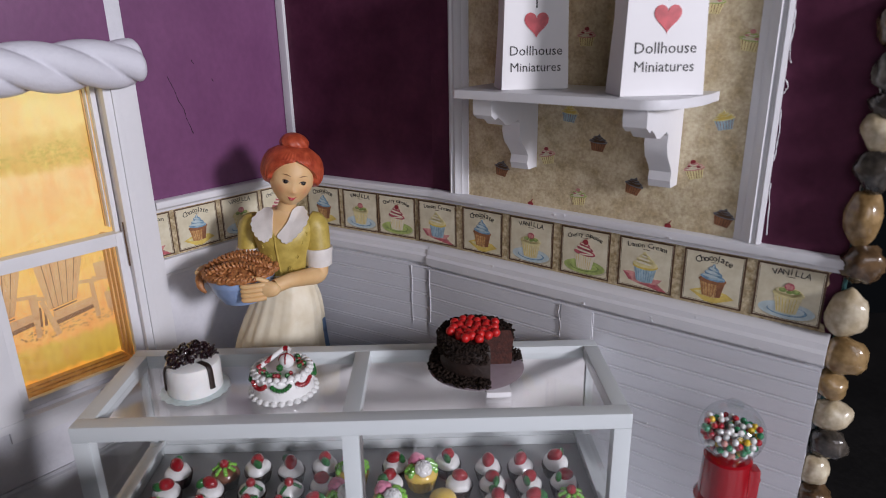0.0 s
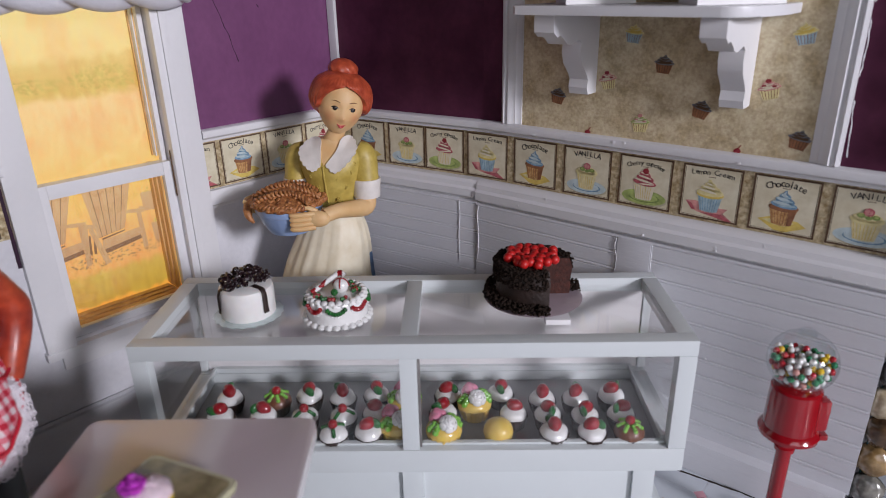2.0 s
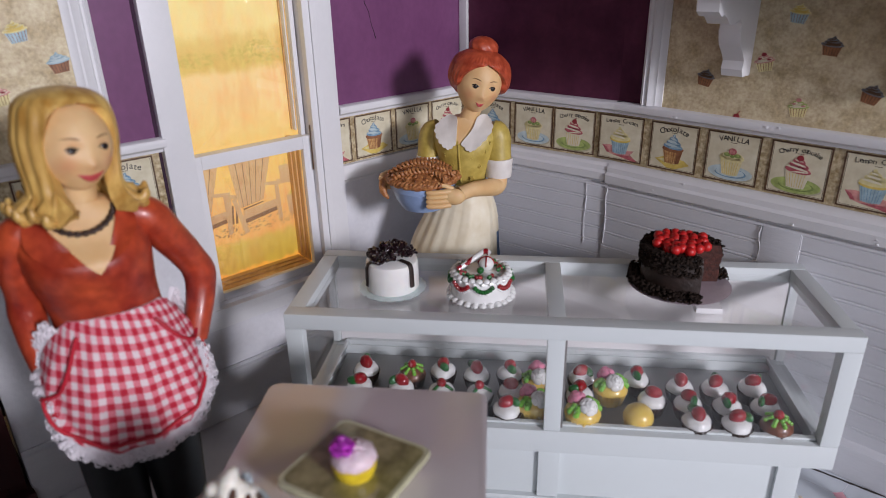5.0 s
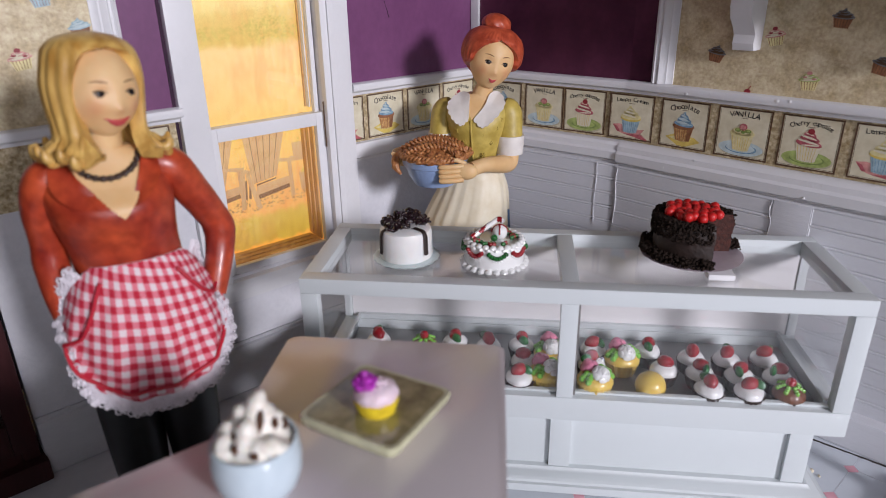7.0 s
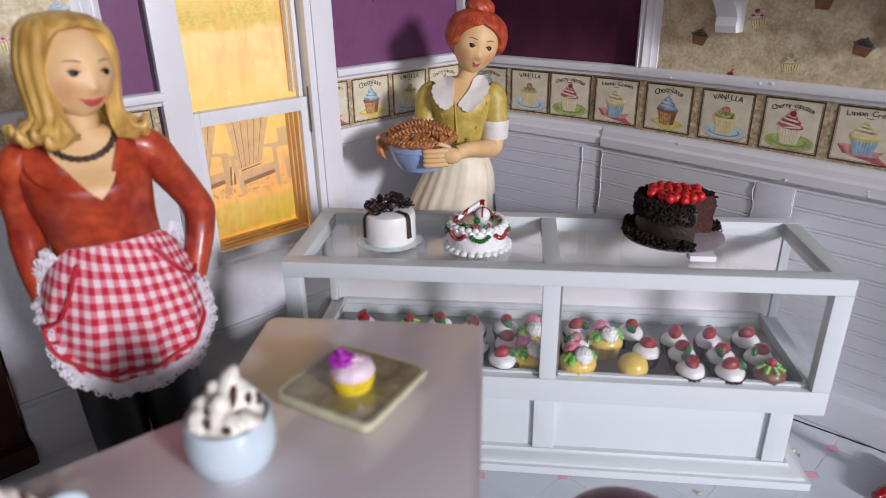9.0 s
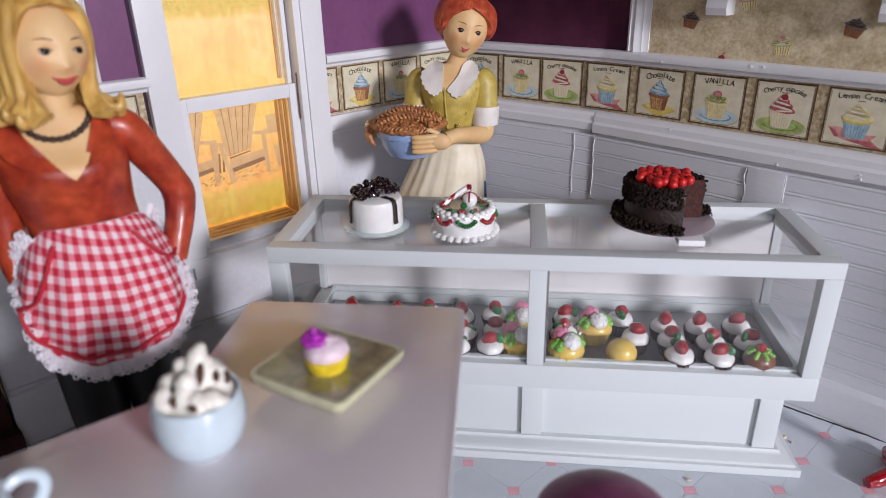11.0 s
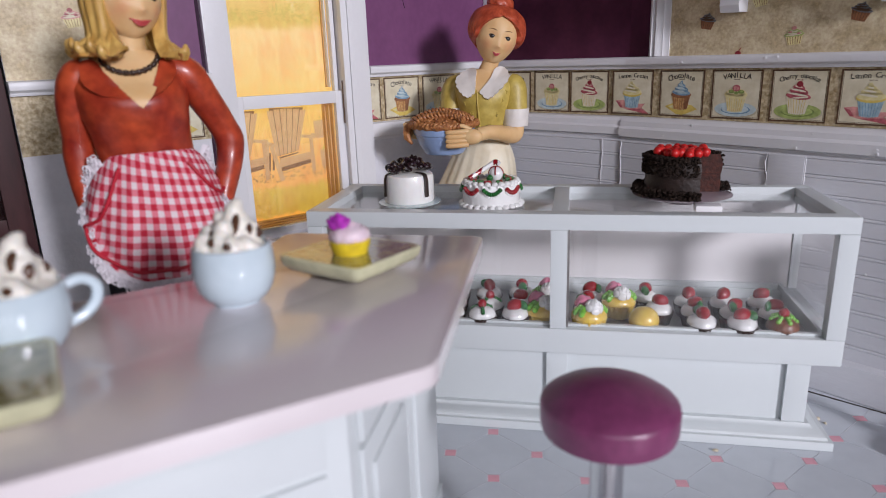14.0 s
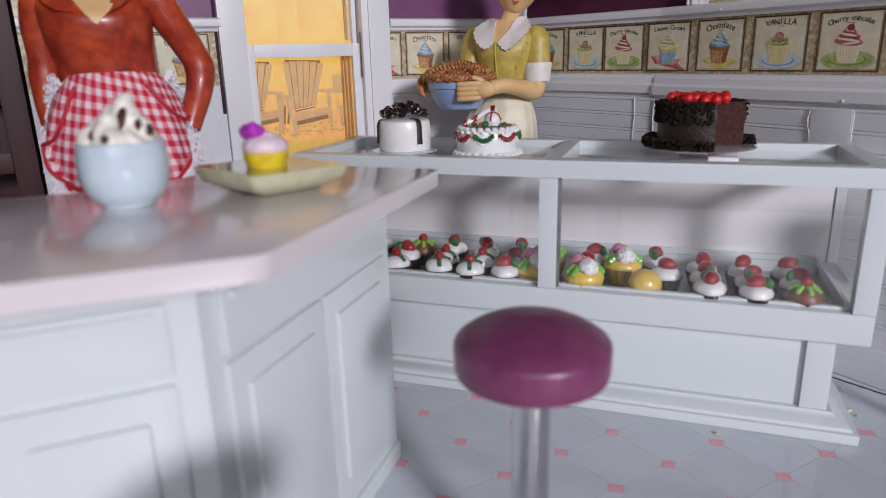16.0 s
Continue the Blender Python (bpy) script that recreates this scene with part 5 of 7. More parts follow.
def case_cupcake(u, d, kind, k):
    rnd = random.Random(k)
    words = {"s": "chocolate cupcake with white icing and a strawberry", "h": "brown cupcake with green leaves and a berry", "r": "yellow cupcake with piped roses and leaves", "y": "plain glossy yellow cupcake", "w": "white iced cupcake with a red berry and leaves"}[kind]
    cc = thing("cupcake", CASE_M @ at(u, d, 0.3885, rnd.uniform(-125, -70) if kind == "r" else rnd.uniform(0, 360)) @ Matrix.Diagonal((1.28, 1.28, 1.28, 1) if kind == "r" else (1.06, 1.06, 1.06, 1)), words, "cupcake", "cupcakes in the case")
    flute = lambda a: 1 + 0.035 * math.sin(a * 18)
    bm = bmesh.new()
    lathe(bm, [(0.037, 0.0), (0.041, 0.004), (0.0525, 0.048), (0.0530, 0.050), (0.045, 0.049)], 72, wob=flute)
    part("paper_case", bm, {"r": sponge_yellow, "y": sponge_yellow}.get(kind, paper_cup), cc)
    bm = bmesh.new()
    dome = {"s": 0.40, "w": 0.45, "h": 0.7, "r": 0.45, "y": 0.9}[kind]
    ooze = (lambda a: 1 + 0.045 * math.sin(a * 3 + k) + 0.02 * math.sin(a * 7 + 2 * k)) if kind in "sw" else None
    lathe(bm, [(0.044, 0.036), (0.0500, 0.041), (0.0535, 0.047), (0.0525, 0.054 + 0.006 * dome), (0.045, 0.061 + 0.018 * dome), (0.030, 0.064 + 0.030 * dome), (0.012, 0.065 + 0.036 * dome), (0.0, 0.065 + 0.037 * dome)], 28, wob=ooze)
    if kind in "sw":
        for v in bm.verts:
            v.co = Vector((v.co.x * 0.93, v.co.y * 0.93, v.co.z + 0.005))
    part("icing", bm, {"s": gloss_white, "w": gloss_white, "h": cake_brown, "r": sponge_yellow, "y": sponge_yellow}[kind], cc)
    top = 0.064 + 0.034 * dome + (0.005 if kind in "sw" else 0.0)
    if kind in "s":
        lean = Matrix.Rotation(rnd.uniform(0.05, 0.5), 4, "Y") @ Matrix.Rotation(rnd.uniform(-0.25, 0.25), 4, "X")
        bm = bmesh.new()
        for v in ball(bm, (0.004, 0, top + 0.009), 1.0, 18, 0, (0.031, 0.025, 0.0235), lean):
            d = v.co.x - 0.004
            v.co.y *= 1 - 6.0 * max(0.0, d)
            v.co += Vector((noise.noise(v.co * 260), noise.noise(v.co * 260 + Vector((5, 0, 0))), noise.noise(v.co * 260 + Vector((0, 5, 0))))) * 0.0016
        part("strawberry", bm, gloss_red, cc, "glossy red strawberry half")
        if rnd.random() < 0.78:
            bm = bmesh.new()
            side = rnd.choice((-1, 1))
            ball(bm, (-0.024, 0.010 * side, top + 0.008), 0.0205, 12, 0, (0.62, 1.15, 0.95), Matrix.Rotation(0.5 * side, 4, "Z"))
            part("leaf", bm, gloss_green, cc, "glossy green leaf")
    elif kind in "wh":
        bm = bmesh.new()
        ball(bm, (0, 0, top + 0.012), 0.018, 12)
        part("berry", bm, gloss_red, cc, "small red berry")
        bm = bmesh.new()
        n = 7 if kind == "h" else 3
        for i in range(n):
            a = 2 * math.pi * i / n
            for q in range(3):
                ball(bm, ((0.022 + 0.009 * q) * math.cos(a), (0.022 + 0.009 * q) * math.sin(a), top - 0.001 * q - 0.004 * q), 0.0085, 8)
        part("leaves", bm, lime_icing if kind == "h" else gloss_green, cc, "piped green leaves")
    elif kind == "r":
        for ang, mat, nm in ((0.3, gloss_white, "white piped rose"), (3.7, rose_pink, "pink piped rose")):
            bm = bmesh.new()
            c = Vector((0.026 * math.cos(ang), 0.026 * math.sin(ang), top + 0.006))
            tilt = Matrix.Translation(c) @ Matrix.Rotation(0.55, 4, Vector((-math.sin(ang), math.cos(ang), 0)))
            ball(bm, c, 0.020, 12, 0, (1, 1, 0.7))
            for ring_n, rr, zz in ((6, 0.0225, 0.004), (5, 0.0145, 0.010), (3, 0.0065, 0.014)):
                for i in range(ring_n):
                    a = 2 * math.pi * i / ring_n + rr * 90
                    petal = tilt @ Matrix.Translation((rr * math.cos(a), rr * math.sin(a), zz)) @ Matrix.Rotation(a, 4, "Z") @ Matrix.Rotation(-0.5, 4, "Y")
                    ball(bm, (0, 0, 0), 1.0, 9, 0, (0.0035, 0.0130, 0.0105), petal)
            part("rose", bm, mat, cc, nm)
        bm = bmesh.new()
        for a in (1.3, 1.8, 2.3, 5.0, 5.5):
            for q in range(3):
                ball(bm, ((0.03 + 0.008 * q) * math.cos(a), (0.03 + 0.008 * q) * math.sin(a), top - 0.006 * q), 0.0105, 8)
        part("leaves", bm, lime_icing, cc, "piped lime leaves")


ROWS_IN_CASE = [(0.206, 0.315, "s"), (0.207, 0.187, "s"), (0.375, 0.196, "s"), (0.404, 0.299, "h"), (0.530, 0.328, "s"), (0.540, 0.183, "w"), (0.671, 0.314, "s"), (0.690, 0.180, "w"), (0.807, 0.335, "s"),
                (0.817, 0.205, "s"), (0.801, 0.090, "s"), (0.670, 0.080, "w"), (0.545, 0.090, "w"), (0.370, 0.092, "w"), (0.200, 0.083, "h"), (0.905, 0.125, "r"), (0.925, 0.281, "r"),
                (1.097, 0.324, "s"), (1.080, 0.212, "s"), (1.205, 0.262, "r"), (1.085, 0.095, "r"), (1.315, 0.335, "s"), (1.355, 0.200, "s"), (1.290, 0.098, "y"), (1.480, 0.295, "s"), (1.489, 0.185, "s"),
                (1.498, 0.082, "s"), (1.613, 0.297, "s"), (1.630, 0.180, "s"), (1.638, 0.078, "s"), (1.760, 0.312, "s"), (1.772, 0.188, "s"), (1.778, 0.085, "h")]
for k, (u, d, kind) in enumerate(ROWS_IN_CASE):
    case_cupcake(u, d, kind, k)

# white cake with a chocolate bow
cake = thing("bow_cake", CASE_M @ at(0.345, 0.285, 0.8485), "white iced cake with dark chocolate ribbon and bow", "cake", "cakes on the case")
bm = bmesh.new()
lathe(bm, [(0.06, 0.0), (0.125, 0.004), (0.130, 0.010), (0.10, 0.0115)], 60, wob=lambda a: 1 + 0.03 * math.sin(a * 20))
part("doily", bm, doily_glass, cake, "pale glass doily plate")
bm = bmesh.new()
lathe(bm, [(0.099, 0.0118), (0.103, 0.018), (0.102, 0.11), (0.098, 0.124), (0.088, 0.130), (0.0, 0.132)], 48)
part("icing", bm, white_icing, cake)
for ang in (-0.60, -2.50, 0.9, 2.4):
    bm = bmesh.new()
    ca, sa = math.cos(ang), math.sin(ang)
    rows = []
    for rr, z, w in ((0.04, 0.1345, 0.011), (0.085, 0.134, 0.011), (0.098, 0.128, 0.011), (0.1045, 0.110, 0.0115), (0.1055, 0.080, 0.0115), (0.1055, 0.052, 0.012), (0.107, 0.040, 0.0125)):
        rows.append([bm.verts.new((q * ca - s * w * sa, q * sa + s * w * ca, z)) for q, s in ((rr, -1), (rr + 0.0035, -0.6), (rr + 0.0035, 0.6), (rr, 1))])
    for a, b in zip(rows, rows[1:]):
        for i in range(3):
            bm.faces.new((a[i], a[i + 1], b[i + 1], b[i]))
    part("ribbon", bm, choc_dark, cake, "dark chocolate ribbon", smooth=60)
bm = bmesh.new()
rnd = random.Random(5)
for i in range(84):
    a, q = rnd.uniform(0, 6.28), 0.088 * rnd.random() ** 0.5
    c = Vector((q * math.cos(a), q * math.sin(a), 0.140 + 0.042 * (1 - (q / 0.10) ** 2) * rnd.uniform(0.3, 1.1)))
    t0 = rnd.uniform(0, 6.28)
    r0 = rnd.uniform(0.008, 0.015)
    ax = Matrix.Rotation(rnd.uniform(0, 6.28), 3, "Z") @ Matrix.Rotation(rnd.uniform(0.4, 1.4), 3, "X")
    tube(bm, [c + ax @ Vector((r0 * math.cos(t0 + s), r0 * math.sin(t0 + s), 0.002 * s)) for s in [0.6 * j for j in range(8)]], 0.0050, 6)
part("bow", bm, choc_curl, cake, "glossy dark chocolate curl bow")

# white cake with swags and a candy cane
cake = thing("holiday_cake", CASE_M @ at(0.690, 0.262, 0.8485), "white piped cake with red and green swags and candy cane", "cake", "cakes on the case")
bm = bmesh.new()
lathe(bm, [(0.110, 0.0), (0.116, 0.01), (0.114, 0.085), (0.108, 0.098), (0.0, 0.100)], 48)
part("icing", bm, gloss_white, cake)
bm = bmesh.new()
for i in range(26):
    a = 2 * math.pi * i / 26
    ball(bm, (0.120 * math.cos(a), 0.120 * math.sin(a), 0.011), 0.0145, 8, 0, (1, 1, 0.8))
part("bead_border", bm, gloss_white, cake)
bm = bmesh.new()
for i in range(24):
    a = 2 * math.pi * i / 24
    ball(bm, (0.102 * math.cos(a), 0.102 * math.sin(a), 0.101), 0.0130, 8, 0, (1, 1, 0.85))
    ball(bm, (0.112 * math.cos(a + 0.1), 0.112 * math.sin(a + 0.1), 0.093), 0.0075, 8)
part("shell_border", bm, gloss_white, cake)
for i in range(8):
    a0 = 2 * math.pi * i / 8 + 0.15
    for rad, dz, r0, mat, nm in ((0.1180, 0.0, 0.0100, gloss_red if i % 2 else gloss_green, "swag"), (0.1150, -0.014, 0.0048, gloss_white, "piping")):
        bm = bmesh.new()
        line = [(rad * math.cos(a0 + f * 0.62), rad * math.sin(a0 + f * 0.62), 0.066 + dz + 0.070 * f * f * 1.2) for f in [j / 32 - 0.5 for j in range(33)]]
        tube(bm, line, [r0 * (0.62 + 0.38 * abs(math.sin(j * 0.79))) for j in range(33)], 8)
        part(nm, bm, mat, cake, ("red" if i % 2 else "green") + " piped swag" if nm == "swag" else "")
rnd = random.Random(9)
for mat, nm, n in ((gloss_red, "red_trim", 22), (gloss_green, "green_trim", 20)):
    bm = bmesh.new()
    for i in range(n):
        a = rnd.uniform(0, 6.28)
        ball(bm, (0.075 * math.cos(a) + rnd.uniform(-0.012, 0.012), 0.075 * math.sin(a) + rnd.uniform(-0.012, 0.012), 0.106), rnd.uniform(0.007, 0.011), 7)
    part(nm, bm, mat, cake)
bm = bmesh.new()
ball(bm, (0.02, 0.0, 0.128), 0.029, 16)
orn = part("ornament", bm, gloss_white, cake, "white ball ornament")
bm = bmesh.new()
for t0 in (0.0, 1.57):
    tube(bm, [(0.02 + 0.0295 * math.cos(s) * math.cos(t0), 0.0295 * math.cos(s) * math.sin(t0), 0.128 + 0.0295 * math.sin(s)) for s in [math.pi * j / 12 for j in range(13)]], 0.0028, 6)
part("ornament_band", bm, gloss_red, orn, "red band")
bm = bmesh.new()
ball(bm, (0.0, -0.034, 0.116), 0.014, 10)
part("green_ball", bm, gloss_green, cake)
cane = curve_points([(-0.085, -0.030, 0.114), (-0.045, -0.004, 0.136), (-0.005, 0.016, 0.160), (0.016, 0.020, 0.172), (0.032, 0.012, 0.164)], 8)
bm = bmesh.new()
tube(bm, cane, 0.0100, 12)
bm.faces.ensure_lookup_table()
for f in bm.faces:
    c = f.calc_center_median()
    f.material_index = int((c.x * 55 + math.atan2(c.z - 0.13, c.y) * 0.4)) % 2
part("candy_cane", bm, [gloss_white, gloss_red], cake, "red and white striped candy cane")

# two-layer chocolate cake with a slice taken out
cake = thing("chocolate_cake", CASE_M @ at(1.435, 0.352, 0.8485) @ Matrix.Diagonal((1.06, 1.06, 1.06, 1)), "dark two-layer chocolate cake with red berries, one slice cut", "cake", "cakes on the case")
bm = bmesh.new()
lathe(bm, [(0.06, 0.0), (0.065, 0.018), (0.15, 0.026), (0.178, 0.034), (0.17, 0.037), (0.0, 0.037)], 40)
part("cake_plate", bm, lilac_glaze, cake, "lilac footed plate")
bm = bmesh.new()
box(bm, (0.025, -0.172, 0.0005), (0.112, -0.115, 0.021), 0.003)
part("price_card", bm, paper_white, cake, "small white card")
CUT0, CUT1 = math.radians(-72), math.radians(2)


def wedge_ring(bm, r, z0, z1, idx_side, idx_cut, idx_top, bulge=0.0, r2=None):
    """A cake layer with the slice between CUT0 and CUT1 missing."""
    n = 40
    r2 = r if r2 is None else r2
    angs = [CUT1 + (2 * math.pi - (CUT1 - CUT0)) * i / n for i in range(n + 1)]
    lo, mi, hi = [], [], []
    for a in angs:
        lo.append(bm.verts.new((r * math.cos(a), r * math.sin(a), z0)))
        mi.append(bm.verts.new(((r + bulge) * math.cos(a), (r + bulge) * math.sin(a), (z0 + z1) / 2)))
        hi.append(bm.verts.new((r2 * math.cos(a), r2 * math.sin(a), z1)))
    c0, c1, c2 = bm.verts.new((0.0, 0.0, z0)), bm.verts.new((0, 0, (z0 + z1) / 2)), bm.verts.new((0.0, 0.0, z1))
    for i in range(n):
        for a, b in ((lo, mi), (mi, hi)):
            bm.faces.new((a[i], a[i + 1], b[i + 1], b[i])).material_index = idx_side
        bm.faces.new((hi[i], hi[i + 1], c2)).material_index = idx_top
        bm.faces.new((lo[i + 1], lo[i], c0)).material_index = idx_side
    for e in (0, n):
        bm.faces.new((lo[e], mi[e], c1, c0)).material_index = idx_cut
        bm.faces.new((mi[e], hi[e], c2, c1)).material_index = idx_cut


bm = bmesh.new()
wedge_ring(bm, 0.133, 0.0375, 0.105, 0, 1, 0, 0.002)
part("lower_layer", bm, [choc_dark, sponge_red], cake, "chocolate layer with red-brown sponge")
bm = bmesh.new()
wedge_ring(bm, 0.135, 0.1055, 0.176, 0, 1, 0, 0.004, 0.127)
part("upper_layer", bm, [choc_dark, sponge_red], cake, "chocolate layer with red-brown sponge")


def crumbs(name, rad, spread, z0, z1, n, seed):
    bm = bmesh.new()
    rnd = random.Random(seed)
    for i in range(n):
        a = rnd.uniform(CUT1 + 0.06, CUT0 + 2 * math.pi - 0.06)
        q = rad + rnd.uniform(-spread, spread)
        z = rnd.uniform(z0, z1)
        ball(bm, (q * math.cos(a), q * math.sin(a), z), rnd.uniform(0.0034, 0.0068), 6, 0, (1, rnd.uniform(0.6, 1.0), rnd.uniform(0.6, 1.1)))
    return part(name, bm, choc_crumb, cake, "rough chocolate crumbs")


crumbs("crumb_collar", 0.139, 0.005, 0.116, 0.179, 900, 1)
crumbs("crumb_ring", 0.157, 0.023, 0.040, 0.066, 1250, 2)
crumbs("crumb_top", 0.120, 0.014, 0.176, 0.180, 420, 3)
rnd = random.Random(12)
berry = None
for i in range(30):
    a, q = i * 2.399, 0.094 * math.sqrt((i + 0.5) / 30)
    if berry is None:
        bm = bmesh.new()
        ball(bm, (0, 0, 0), 0.0175, 14)
        berry = ob = part("berry", bm, berry_red, cake, "round red berry")
    else:
        ob = berry.copy()
        scene.collection.objects.link(ob)
    ob.matrix_basis = at(q * math.cos(a) - 0.012, q * math.sin(a), 0.188 + rnd.uniform(-0.002, 0.005))

# ---------------------------------------------------------------- gumball machine
gum_red = material("gumball_red", (0.30, 0.006, 0.012), 0.14, vary=0.06, size=0.1, coat=0.7)
gum = thing("gumball_machine", at(1.046, 2.090) @ Matrix.Diagonal((0.94, 0.94, 1.0, 1)), "red gumball machine with a clear globe on a stand", "gumball machine")
bm = bmesh.new()
for k in range(3):
    a = math.radians(202 + 120 * k)
    tube(bm, curve_points([(r0 * math.cos(a), r0 * math.sin(a), z0) for r0, z0 in ((0.0, 0.052), (0.05, 0.044), (0.10, 0.030), (0.145, 0.024), (0.158, 0.022))], 4), [0.030] * 10 + [0.027, 0.024, 0.021, 0.021, 0.020, 0.016, 0.008], 14)
lathe(bm, [(0.0, 0.030), (0.055, 0.034), (0.052, 0.058), (0.036, 0.075), (0.030, 0.080)], 36)
part("foot", bm, gum_red, gum, "lobed red foot")
bm = bmesh.new()
lathe(bm, [(0.028, 0.066), (0.028, 0.425), (0.037, 0.429), (0.037, 0.443), (0.028, 0.448), (0.028, 0.500)], 24)
part("stand", bm, gum_red, gum, "red stand")
bm = bmesh.new()
lathe(bm, [(0.03, 0.482), (0.080, 0.488), (0.106, 0.503), (0.108, 0.517), (0.100, 0.530), (0.093, 0.536), (0.090, 0.640), (0.088, 0.690), (0.080, 0.697)], 48)
housing = part("housing", bm, gum_red, gum, "glossy red housing")
bm = bmesh.new()
box(bm, (0.060, -0.064, 0.548), (0.104, -0.012, 0.668), 0.012)
ball(bm, (0.100, -0.037, 0.615), 0.018, 12)
box(bm, (0.088, -0.060, 0.506), (0.118, -0.020, 0.528), 0.006)
part("dispenser", bm, gum_red, housing, "red coin dispenser")
globe_glass = clear_glass("globe_glass", (0.97, 0.99, 1.0), 0.0, 0.07, 2.2)
bm = bmesh.new()
ball(bm, (0, 0, 0.795), 0.120, 32, 0, (1, 1, 0.90))
part("globe", bm, globe_glass, gum, "clear glass globe").visible_shadow = False
bm = bmesh.new()
lathe(bm, [(0.030, 0.898), (0.030, 0.908), (0.024, 0.914), (0.0, 0.916)], 24)
part("cap", bm, globe_glass, gum, "clear cap").visible_shadow = False
ball_mats = [material("gum_%s" % n, c, 0.15, vary=0.05, coat=0.5) for n, c in (("white", (0.75, 0.74, 0.72)), ("red", (0.45, 0.02, 0.03)), ("green", (0.03, 0.22, 0.09)), ("yellow", (0.72, 0.48, 0.03)), ("pink", (0.6, 0.28, 0.24)))]
rnd = random.Random(21)
placed = []
for i in range(9000):
    p = Vector((rnd.uniform(-1, 1), rnd.uniform(-1, 1), rnd.uniform(-1, 0.18))) * 0.103
    if p.length > 0.101 or p.length < 0.06 and p.z < 0.0 or any((p - q).length < 0.0225 for q in placed):
        continue
    placed.append(p)
    if len(placed) >= 170:
        break
templates = []
for mat in ball_mats:
    bm = bmesh.new()
    ball(bm, (0, 0, 0), 0.0125, 10)
    templates.append(part("gumball", bm, mat, gum))
for i, p in enumerate(placed):
    src = templates[(0, 1, 2, 0, 3, 4, 1, 0, 2, 0)[rnd.randrange(10)]] if i >= 5 else templates[i]
    ob = src
    if i >= 5:
        ob = src.copy()
        scene.collection.objects.link(ob)
    ob.matrix_basis = at(p.x, p.y, 0.795 + p.z * 0.88)

# ---------------------------------------------------------------- things on the counter
mug_blue = material("pale_blue_glaze", (0.56, 0.66, 0.72), 0.12, vary=0.05, size=0.1, coat=0.6)
cream_white = material("whipped_cream", (0.80, 0.76, 0.68), 0.4, vary=0.06, size=0.03, bump=0.002, bump_size=0.02, sss=0.15)
cocoa = material("cocoa_drizzle", (0.075, 0.030, 0.014), 0.3, vary=0.3, size=0.02)
plate_glaze = material("olive_green_glaze", (0.17, 0.155, 0.055), 0.14, vary=0.3, size=0.05, coat=0.7, second=(0.35, 0.315, 0.145))
plate_rim = material("cream_green_rim", (0.56, 0.55, 0.36), 0.2, vary=0.12, size=0.05, coat=0.5)


